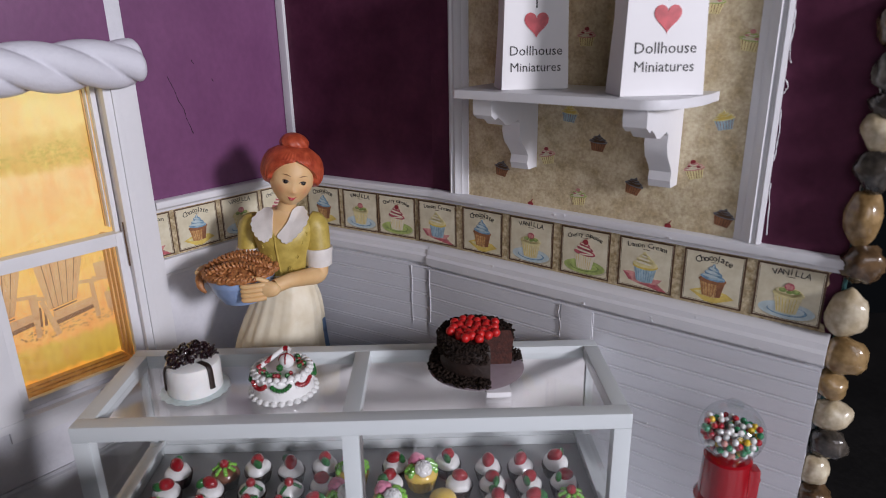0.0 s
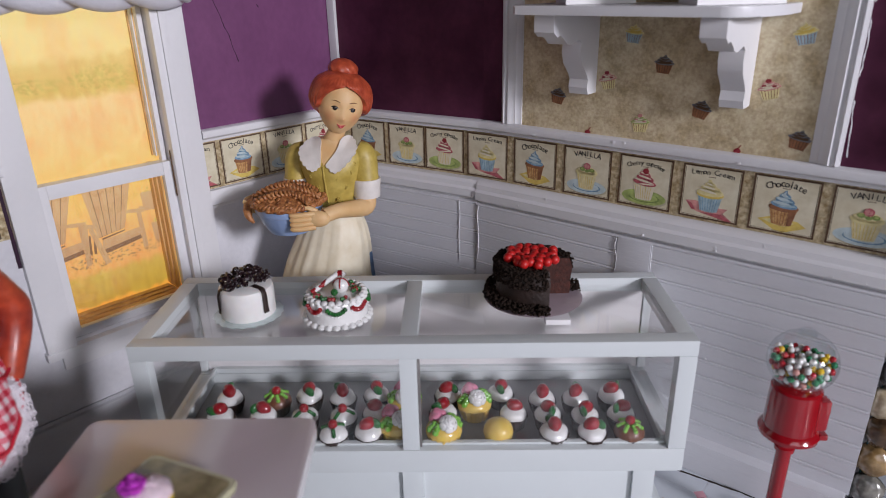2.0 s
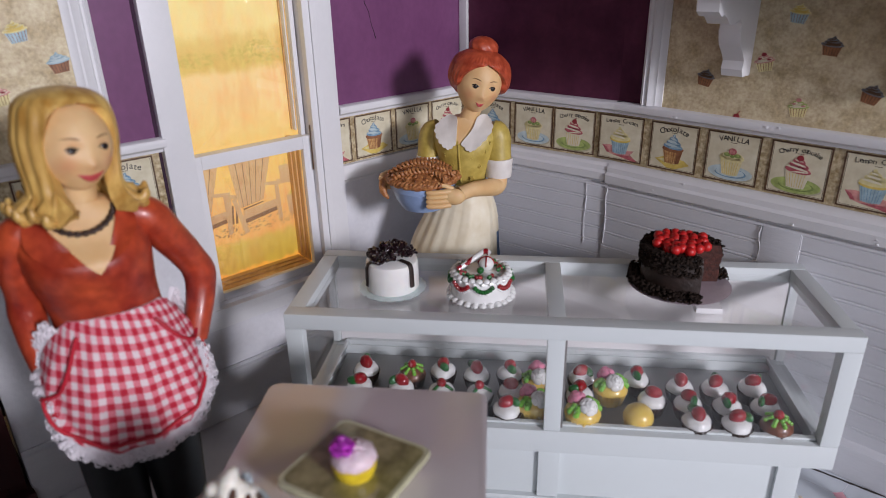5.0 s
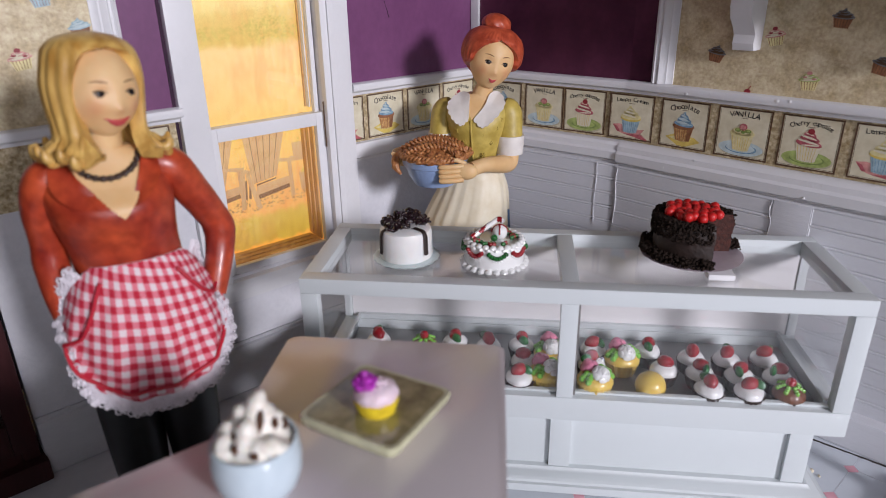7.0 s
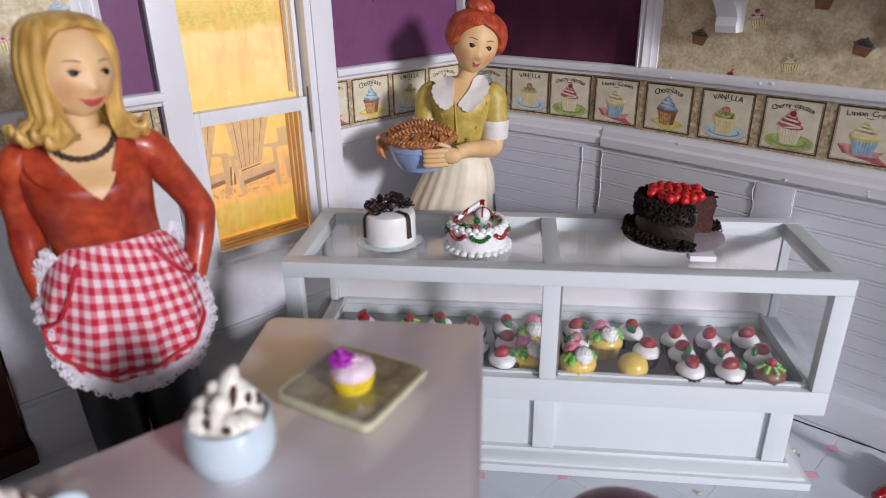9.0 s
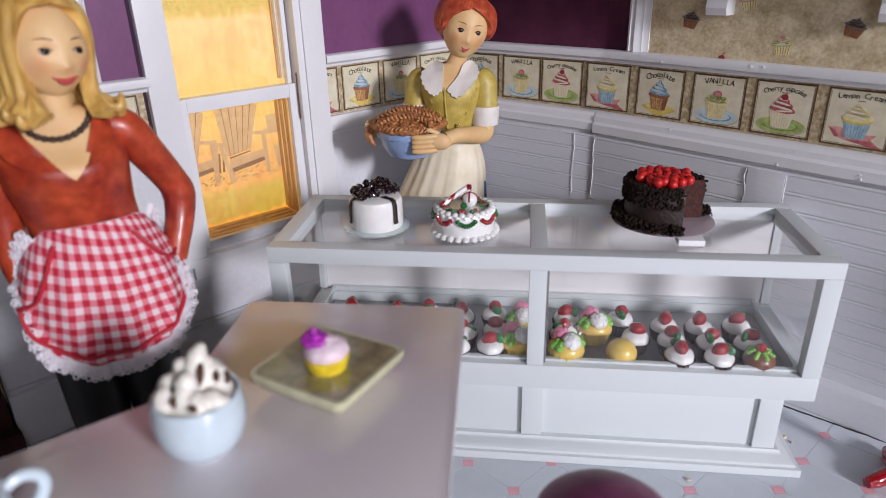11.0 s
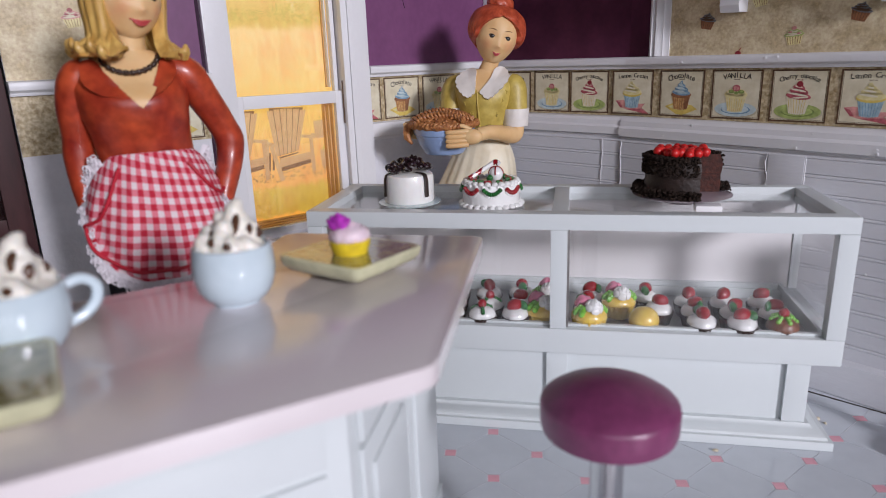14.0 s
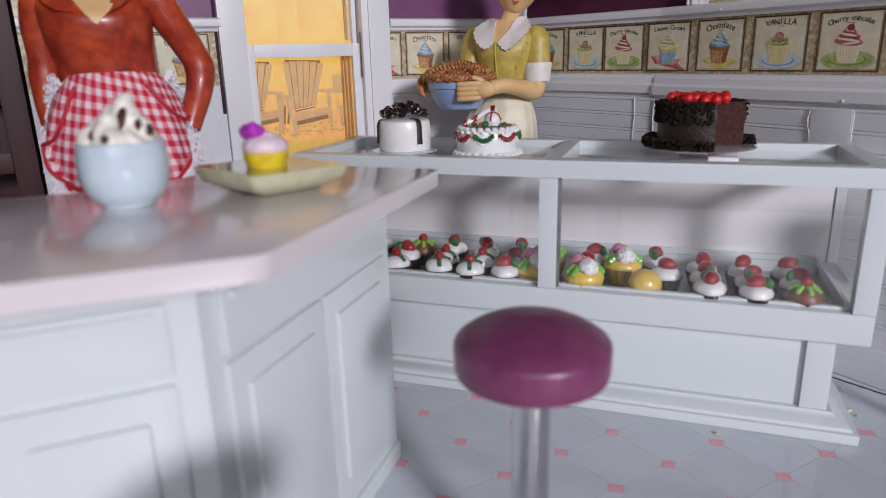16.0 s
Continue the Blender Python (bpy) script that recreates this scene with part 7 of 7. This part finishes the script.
tube(bm, curve_points([(-0.188, 0.0, 1.11), (-0.235, -0.02, 1.06), (-0.315, -0.06, 1.06), (-0.375, -0.115, 1.075)], 5), 0.036, 18, SK)
for i in range(4):
    z = 1.115 - 0.021 * i
    tube(bm, [(-0.365, -0.100, z), (-0.382, -0.145, z), (-0.378, -0.185, z - 0.002)], 0.012, 10, SK)
HM = Matrix.Translation((0.056, -0.020, 1.516)) @ Matrix.Rotation(radians(19), 4, "Z") @ Matrix.Rotation(radians(12), 4, "Y") @ Matrix.Rotation(radians(6), 4, "X")
head(bm, HM, 0.100, 0.104, 0.131, SK, EY, LP, BR, EW, 0.98, 0.66, 0.20)
start = len(bm.verts)
hair(bm, [(0.148, 0.022, 0.020, 0.022, 0.012, 0.0), (0.138, 0.066, 0.058, 0.062, 0.014, 0.0), (0.115, 0.104, 0.088, 0.096, 0.016, 0.0), (0.100, 0.120, 0.104, 0.110, 0.018, 0.03), (0.080, 0.131, 0.112, 0.118, 0.018, 0.40), (0.052, 0.139, 0.114, 0.122, 0.018, 0.68),
          (0.022, 0.141, 0.112, 0.124, 0.018, 0.87), (-0.005, 0.136, 0.112, 0.122, 0.018, 0.98), (-0.028, 0.124, 0.100, 0.115, 0.020, 1.30), (-0.055, 0.100, 0.090, 0.104, 0.022, 1.85), (-0.085, 0.075, 0.070, 0.086, 0.022, 2.2)], HR, 92, 0.026, 4, 260, 0.70)
vs = ball(bm, (-0.004, 0.045, 0.148), 1.0, 48, HR)
for v in vs:
    c = Vector((-0.004, 0.045, 0.148))
    d = v.co - c
    g = 1 + 0.03 * math.sin(math.atan2(d.y, d.x) * 9 + d.z * 6)
    v.co = c + Vector((d.x * 0.066 * g, d.y * 0.062 * g, d.z * 0.048))
bm.verts.ensure_lookup_table()
bmesh.ops.transform(bm, matrix=HM, verts=bm.verts[start:])
doll = part("bakery_doll", bm, [skin, hair_red, olive_cloth, cream_cloth, collar_white, denim_blue, eye_dark, lip_red, brow_brown, eye_white], smooth=50, m=at(-0.72, 3.08, 0.0005))
tagged(doll, "red-haired painted doll in olive dress and cream apron", "doll")

# bowl with a pie crust, held by the doll
bowl_blue = material("blue_bowl", (0.26, 0.36, 0.58), 0.32, vary=0.08, size=0.08, coat=0.2)
crust = material("baked_crust", (0.24, 0.075, 0.022), 0.40, vary=0.4, size=0.018, bump=0.008, bump_size=0.012, second=(0.52, 0.235, 0.085))
bowl = thing("pie_bowl", at(-0.912, 2.935, 0.968), "blue bowl heaped with a brown lattice pie crust", "bowl")
bm = bmesh.new()
lathe(bm, [(0.085, 0.0), (0.095, 0.004), (0.125, 0.050), (0.142, 0.095), (0.148, 0.098), (0.150, 0.102), (0.154, 0.138), (0.146, 0.138), (0.10, 0.09), (0.0, 0.08)], 48)
part("bowl_body", bm, bowl_blue, bowl)
bm = bmesh.new()
lathe(bm, [(0.148, 0.124), (0.160, 0.130), (0.168, 0.138), (0.166, 0.150), (0.152, 0.158), (0.130, 0.166), (0.105, 0.176), (0.075, 0.185), (0.04, 0.192), (0.0, 0.194)], 110, wob=lambda a: 1 + 0.030 * math.sin(a * 19) + 0.02 * math.sin(a * 4 + 1))
for v in bm.verts:
    if v.co.z > 0.131:
        v.co += v.co.normalized() * 0.010 * noise.noise(v.co * 38) + Vector((0, 0, 0.008 * noise.noise(v.co * 70 + Vector((3, 1, 0)))))
pie = part("pie_crust", bm, crust, bowl, "crimped brown crust", smooth=60)
bm = bmesh.new()
rnd = random.Random(4)
for k in range(3):
    off = -0.088 + 0.084 * k
    span = math.sqrt(max(0.0, 0.150 ** 2 - off ** 2))
    for ph in (0.0, math.pi):
        pts = []
        for i in range(61):
            f = i / 60 * 2 - 1
            x = f * span
            zz = 0.158 + 0.046 * (1 - (x * x + off * off) / 0.0256)
            yy = off * 0.95 + 0.034 * math.cos(f * 1.8) - 0.018 + 0.010 * math.sin(k * 3 + f * 4)
            w = i * 0.92 * span / 0.15 + ph
            pts.append((x, yy + 0.0130 * math.cos(w), zz + 0.003 + 0.0105 * math.sin(w)))
        tube(bm, pts, [0.0080 + 0.0028 * math.sin(q * 1.7 + k) for q in range(61)], 6)
# crimped rope round the rim
for ph in (0.0, math.pi):
    pts = []
    for i in range(181):
        a = 2 * math.pi * i / 180
        w = a * 27 + ph
        r = 0.157 + 0.0085 * math.cos(w) + 0.004 * math.sin(a * 5)
        pts.append((r * math.cos(a), r * math.sin(a), 0.149 + 0.008 * math.sin(w) + 0.004 * math.sin(a * 3 + 1)))
    tube(bm, pts, 0.0072, 6)
part("lattice", bm, crust, pie, "twisted crust strips", smooth=60)
bm = bmesh.new()
for i in range(190):
    a, q = rnd.uniform(0, 6.28), rnd.uniform(0.08, 1.0)
    ball(bm, (0.150 * q * math.cos(a), 0.150 * q * math.sin(a), 0.154 + 0.044 * (1 - q * q)), rnd.uniform(0.007, 0.014), 7, 0, (1.4, 0.8, 0.6), Matrix.Rotation(a, 4, "Z"))
part("crumble", bm, crust, pie, smooth=60)
bm = bmesh.new()
tube(bm, curve_points([(-0.150, -0.02, 0.150), (-0.178, -0.035, 0.125), (-0.172, -0.055, 0.085), (-0.150, -0.060, 0.055)], 5), [0.016, 0.018, 0.019, 0.020, 0.020, 0.020, 0.019, 0.019, 0.018, 0.018, 0.016, 0.014, 0.012, 0.010, 0.008, 0.006], 10)
part("crust_drip", bm, crust, pie, smooth=60)

# the blond doll beside the counter
bm = bmesh.new()
bm.verts.layers.float.new("blush")
SK, HR, RD, BK, EY, LP, BR, BD, EW = range(9)


def neckline(c, i):
    if c.z > 1.318 and c.y < 0.02 and abs(c.x - 0.022) < (c.z - 1.318) * 0.88:
        return SK
    return SK if c.z > 1.452 else RD


loft(bm, [(1.08, 0.012, 0.0, 0.146, 0.100), (1.15, 0.012, 0.0, 0.138, 0.096), (1.22, 0.006, -0.006, 0.139, 0.102), (1.29, 0.0, -0.018, 0.148, 0.116), (1.345, -0.002, -0.020, 0.154, 0.116), (1.395, -0.004, -0.004, 0.160, 0.090), (1.435, -0.004, 0.004, 0.150, 0.072), (1.462, 0.0, 0.004, 0.105, 0.060), (1.480, 0.004, 0.004, 0.062, 0.052)], 240, 26, RD, neckline)
loft(bm, [(1.44, 0.0, 0.0, 0.060, 0.054), (1.48, 0.004, 0.0, 0.047, 0.047), (1.53, 0.010, -0.006, 0.045, 0.046), (1.57, 0.012, -0.008, 0.046, 0.046)], 32, 4, SK)
# collar flaps
for pts in ([(0.018, -0.118, 1.322), (-0.030, -0.128, 1.350), (-0.085, -0.122, 1.362), (-0.128, -0.082, 1.400), (-0.125, -0.030, 1.452), (-0.088, -0.042, 1.455), (-0.060, -0.085, 1.415)],
            [(0.028, -0.118, 1.322), (0.058, -0.130, 1.352), (0.090, -0.120, 1.372), (0.125, -0.070, 1.415), (0.118, -0.020, 1.460), (0.088, -0.035, 1.455), (0.070, -0.080, 1.410)]):
    edge = curve_points([Vector(q) for q in pts] + [Vector(pts[0])], 5)
    c = bm.verts.new(sum((Vector(q) for q in pts), Vector()) / len(pts) + Vector((0, -0.010, 0)))
    out = [bm.verts.new(q + Vector((0, -0.006, 0))) for q in edge[:-1]]
    inn = [bm.verts.new(v.co + Vector((0, 0.016, -0.004))) for v in out]
    for i in range(len(out)):
        j = (i + 1) % len(out)
        bm.faces.new((out[i], out[j], c)).material_index = RD
        bm.faces.new((out[i], inn[i], inn[j], out[j])).material_index = RD
# arms
tube(bm, curve_points([(0.105, 0.0, 1.430), (0.155, 0.004, 1.405), (0.198, 0.025, 1.330), (0.238, 0.052, 1.255), (0.262, 0.062, 1.195), (0.255, 0.050, 1.130), (0.232, 0.020, 1.060), (0.216, 0.0, 1.010)], 4),
     [0.045, 0.048, 0.050, 0.052, 0.053, 0.053, 0.052, 0.051, 0.050, 0.049, 0.048, 0.047, 0.046, 0.045, 0.045, 0.046, 0.047, 0.046, 0.044, 0.043, 0.042, 0.041, 0.040, 0.039, 0.038, 0.036, 0.035, 0.034, 0.032], 24, RD)
tube(bm, curve_points([(-0.110, 0.0, 1.430), (-0.146, 0.004, 1.400), (-0.168, 0.018, 1.330), (-0.172, 0.030, 1.250), (-0.178, 0.034, 1.185), (-0.178, 0.024, 1.110), (-0.168, 0.006, 1.030), (-0.160, 0.0, 0.99)], 4),
     [0.045, 0.048, 0.050, 0.052, 0.053, 0.053, 0.052, 0.051, 0.050, 0.049, 0.048, 0.047, 0.046, 0.045, 0.045, 0.046, 0.047, 0.046, 0.044, 0.043, 0.042, 0.041, 0.040, 0.039, 0.038, 0.036, 0.035, 0.034, 0.032], 24, RD)
# hips, legs and shoes
loft(bm, [(0.80, 0.012, 0.0, 0.175, 0.115), (0.92, 0.012, 0.0, 0.178, 0.118), (1.02, 0.012, 0.0, 0.160, 0.108), (1.09, 0.012, 0.0, 0.130, 0.096)], 40, 4, BK)
for x, f in ((-0.072, -0.01), (0.090, 0.01)):
    loft(bm, [(0.06, x, f, 0.058, 0.060), (0.20, x, f, 0.062, 0.064), (0.45, x, f, 0.074, 0.078), (0.65, x, 0, 0.085, 0.095), (0.84, x, 0, 0.092, 0.108)], 28, 4, BK)
    loft(bm, [(0.0, x, f - 0.05, 0.052, 0.11), (0.03, x, f - 0.05, 0.052, 0.11), (0.06, x, f - 0.02, 0.045, 0.07), (0.085, x, f, 0.045, 0.05)], 24, 4, BK)
HM = Matrix.Translation((0.018, -0.012, 1.620)) @ Matrix.Rotation(radians(27), 4, "Z") @ Matrix.Rotation(radians(4), 4, "Y")
head(bm, HM, 0.093, 0.099, 0.115, SK, EY, LP, BR, EW, 1.06, 1.12, 0.24)
start = len(bm.verts)
hair(bm, [(0.142, 0.020, 0.018, 0.022, 0.012, 0.0), (0.134, 0.058, 0.050, 0.060, 0.014, 0.0), (0.122, 0.084, 0.076, 0.084, 0.015, 0.0), (0.110, 0.097, 0.088, 0.094, 0.016, 0.04), (0.101, 0.104, 0.094, 0.100, 0.017, 0.46), (0.085, 0.110, 0.100, 0.105, 0.016, 0.66), (0.060, 0.115, 0.103, 0.108, 0.015, 0.76),
          (0.020, 0.120, 0.104, 0.110, 0.018, 0.82), (-0.030, 0.117, 0.102, 0.108, 0.018, 0.84), (-0.070, 0.112, 0.099, 0.104, 0.014, 0.80), (-0.100, 0.112, 0.100, 0.104, 0.008, 0.74), (-0.125, 0.121, 0.112, 0.110, 0.000, 0.62), (-0.146, 0.136, 0.126, 0.120, -0.004, 0.52),
          (-0.156, 0.147, 0.138, 0.130, -0.006, 0.48), (-0.150, 0.155, 0.146, 0.138, -0.006, 0.47)], HR, 48, 0.027, 5, 240, 0.66, 0.014)
rnd = random.Random(19)
for k in range(20):
    t = 0.85 + (2 * math.pi - 1.70) * k / 19 + rnd.uniform(-0.06, 0.06)
    sx, sy = math.sin(t), -math.cos(t)
    up = rnd.uniform(-0.010, 0.012)
    pts = curve_points([(q * sx * 0.112, q * sy * 0.102 + 0.006, z) for q, z in ((0.92, -0.088), (0.99, -0.112), (1.09, -0.135 + up), (1.27, -0.152 + up), (1.42, -0.144 + up), (1.46, -0.126 + up))], 4)
    tube(bm, pts, [0.003 + 0.012 * math.sin(math.pi * min(1.0, (i / 20) ** 1.3 * 0.96)) for i in range(21)], 10, HR)
bm.verts.ensure_lookup_table()
bmesh.ops.transform(bm, matrix=HM, verts=bm.verts[start:])
# bead necklace
for i in range(28):
    t = math.pi * (0.02 + 0.96 * i / 27)
    p = Vector((0.004 + 0.078 * math.cos(t), -0.030 - 0.066 * math.sin(t), 1.470 - 0.052 * math.sin(t)))
    ball(bm, p, 0.0064 + 0.0022 * (i % 2), 8, BD)
lady = part("customer_doll", bm, [skin, hair_blond, blouse_red, black_cloth, eye_dark, lip_red, brow_brown, bead_dark, eye_white], smooth=50, m=at(-1.545, 1.50, 0.0005, 34.7))
tagged(lady, "blond painted doll in red blouse and black trousers", "doll")


# her gingham apron
def gingham():
    m = bpy.data.materials.new("red_gingham")
    m.use_nodes = True
    nt = m.node_tree
    bs = nt.nodes["Principled BSDF"]
    uv = nt.nodes.new("ShaderNodeTexCoord")
    sep = nt.nodes.new("ShaderNodeSeparateXYZ")
    nt.links.new(uv.outputs["UV"], sep.inputs[0])
    bands = []
    for ax in ("X", "Y"):
        mu = nt.nodes.new("ShaderNodeMath")
        mu.operation = "MULTIPLY"
        mu.inputs[1].default_value = 1 / 0.0385
        nt.links.new(sep.outputs[ax], mu.inputs[0])
        fr = nt.nodes.new("ShaderNodeMath")
        fr.operation = "FRACT"
        nt.links.new(mu.outputs[0], fr.inputs[0])
        gt = nt.nodes.new("ShaderNodeMath")
        gt.operation = "GREATER_THAN"
        gt.inputs[1].default_value = 0.5
        nt.links.new(fr.outputs[0], gt.inputs[0])
        bands.append(gt)
    add = nt.nodes.new("ShaderNodeMath")
    add.operation = "ADD"
    nt.links.new(bands[0].outputs[0], add.inputs[0])
    nt.links.new(bands[1].outputs[0], add.inputs[1])
    half = nt.nodes.new("ShaderNodeMath")
    half.operation = "MULTIPLY"
    half.inputs[1].default_value = 0.5
    nt.links.new(add.outputs[0], half.inputs[0])
    weave = nt.nodes.new("ShaderNodeTexNoise")
    weave.inputs["Scale"].default_value = 260
    nt.links.new(uv.outputs["UV"], weave.inputs["Vector"])
    wob = nt.nodes.new("ShaderNodeMath")
    wob.operation = "MULTIPLY_ADD"
    wob.inputs[1].default_value = 0.22
    nt.links.new(weave.outputs["Fac"], wob.inputs[0])
    nt.links.new(half.outputs[0], wob.inputs[2])
    ramp = nt.nodes.new("ShaderNodeValToRGB")
    e = ramp.color_ramp.elements
    e.new(0.5)
    for el, (p, c) in zip(e, ((0.12, (0.70, 0.58, 0.60)), (0.62, (0.66, 0.17, 0.22)), (1.0, (0.46, 0.012, 0.036)))):
        el.position, el.color = p, (*c, 1)
    nt.links.new(wob.outputs[0], ramp.inputs["Fac"])
    nt.links.new(ramp.outputs[0], bs.inputs["Base Color"])
    bs.inputs["Roughness"].default_value = 0.85
    bp = nt.nodes.new("ShaderNodeBump")
    bp.inputs["Strength"].default_value, bp.inputs["Distance"].default_value = 0.4, 0.003 * K
    nt.links.new(weave.outputs["Fac"], bp.inputs["Height"])
    nt.links.new(bp.outputs[0], bs.inputs["Normal"])
    return m


gingham_cloth = gingham()
lace_white = material("white_lace", (0.72, 0.68, 0.72), 0.8, vary=0.08, size=0.03)
piping_red = material("red_piping", (0.45, 0.012, 0.03), 0.6, vary=0.1)
apron = thing("gingham_apron", at(-1.545, 1.50, 0.0005, 34.7), "red and white gingham apron with white lace edging", "apron")


def apron_point(u, v, out=0.0):
    """u from -1 to 1 across, v from 0 at the waist to 1 at the hem."""
    half = radians(56 + 34 * math.sin(math.pi * min(1.0, v * 0.95)) ** 0.9)
    a = -math.pi / 2 + u * half + 0.19
    hem = 0.812 + 0.185 * (1 - math.sqrt(max(0.0, 1 - abs(u) ** 2.6))) + 0.018 * u
    top = 1.190 - 0.006 * u * u
    z = top + (hem - top) * v
    fl = math.sin(math.pi * min(1.0, (top - z) / 0.385) * 0.70)
    rx = 0.141 + 0.080 * fl ** 0.9 + out
    ry = 0.107 + 0.084 * fl + out
    fold = 0.007 * math.sin(u * 15 + 1.0) * v + 0.005 * math.sin(u * 31) * (1 - abs(v - 0.3)) * v
    return Vector((0.014 + (rx + fold) * math.cos(a), (ry + fold) * math.sin(a), z))


bm = bmesh.new()
uvl = bm.loops.layers.uv.new("UVMap")
NU, NV = 72, 36
grid = [[bm.verts.new(apron_point(2 * i / NU - 1, j / NV)) for i in range(NU + 1)] for j in range(NV + 1)]
back = [[bm.verts.new(apron_point(2 * i / NU - 1, j / NV, -0.006)) for i in range(NU + 1)] for j in range(NV + 1)]
for j in range(NV):
    for i in range(NU):
        for g_, flip in ((grid, False), (back, True)):
            q = [(j, i), (j, i + 1), (j + 1, i + 1), (j + 1, i)]
            f = bm.faces.new([g_[a][b] for a, b in (q[::-1] if flip else q)])
            for lp, (a, b) in zip(f.loops, q[::-1] if flip else q):
                uu, vv = 2 * b / NU - 1, a / NV
                lp[uvl].uv = (uu * (0.19 + 0.13 * math.sin(math.pi * min(1, vv * 1.05))) * 1.15, -vv * (0.39 - 0.185 * (1 - math.sqrt(max(0.0, 1 - abs(uu) ** 2.6)))) + 0.05 * uu)
for j in range(NV):
    for i in (0, NU):
        bm.faces.new((grid[j][i], grid[j + 1][i], back[j + 1][i], back[j][i]))
for i in range(NU):
    for j in (0, NV):
        bm.faces.new((grid[j][i], grid[j][i + 1], back[j][i + 1], back[j][i]))
part("skirt_panel", bm, gingham_cloth, apron, smooth=60)
# lace: a frilled ribbon along the hem with loops of thread on it
edge = [(-1.0, 0.10 + 0.9 * k / 40) for k in range(40)] + [(-math.cos(math.pi * k / 150), 1.0) for k in range(151)] + [(1.0, 1 - 0.9 * k / 40) for k in range(1, 41)]
base_line = [apron_point(u, v, 0.002) for u, v in edge]
line = [base_line[0]]
for p in base_line[1:]:
    gap = (p - line[-1]).length
    if gap > 0.0035:
        line += [line[-1] + (p - line[-1]) * (k + 1) / round(gap / 0.0035) for k in range(round(gap / 0.0035))] if gap > 0.007 else [p]
bm = bmesh.new()
rnd = random.Random(31)
middle = Vector((0.014, -0.19, 1.02))
strip = []
for k, p in enumerate(line):
    tangent = (line[min(k + 3, len(line) - 1)] - line[max(k - 3, 0)]).normalized()
    outward = Vector((p.x - 0.014, p.y * 1.3, 0)).normalized()
    d = tangent.cross(outward).normalized()
    if d.dot(p - middle) < 0:
        d = -d
    d = (d + 0.30 * outward).normalized()
    wave = 0.006 * math.sin(k * 0.9) + 0.003 * math.sin(k * 2.3)
    w = 0.026 + 0.006 * abs(math.sin(k * 0.45)) + rnd.uniform(-0.002, 0.002)
    strip.append([p - d * 0.006 + outward * 0.002, p + d * w * 0.5 + outward * (0.003 + wave * 0.6), p + d * w + outward * (0.003 + wave)])
    if k % 3 == 0:
        for r0, off in ((0.0075, 0.010), (0.0080, 0.026)):
            c = p + d * (off + rnd.uniform(-0.003, 0.003)) + outward * (0.006 + wave * 0.7)
            tube(bm, [c + r0 * (math.cos(s) * d + math.sin(s) * tangent) for s in [2 * math.pi * j / 7 for j in range(8)]], 0.0024, 4)
front = [[bm.verts.new(q) for q in row] for row in strip]
back_side = [[bm.verts.new(q - Vector((q.x - 0.014, q.y, 0)).normalized() * 0.003) for q in row] for row in strip]
for side in (front, back_side):
    for a, b in zip(side, side[1:]):
        for i in range(2):
            bm.faces.new((a[i], a[i + 1], b[i + 1], b[i]))
for a, b, c, d in zip(front, front[1:], back_side, back_side[1:]):
    bm.faces.new((a[2], b[2], d[2], c[2]))
part("lace_trim", bm, lace_white, apron, "white lace edging", smooth=60)
for pts in ([(-0.60, 0.10), (-0.56, 0.30), (-0.62, 0.48), (-0.80, 0.60), (-0.86, 0.66)], [(0.42, 0.10), (0.50, 0.30), (0.68, 0.44), (0.86, 0.47)],
            [(-0.80, 0.62), (-0.76, 0.80), (-0.55, 0.88), (-0.25, 0.90), (0.15, 0.90), (0.55, 0.88), (0.76, 0.78), (0.82, 0.50)]):
    bm = bmesh.new()
    line = curve_points([Vector((u, v, 0)) for u, v in pts], 6)
    tube(bm, [apron_point(q.x, q.y, 0.007) for q in line], 0.0056, 7)
    part("piping", bm, piping_red, apron, "red piped seam")
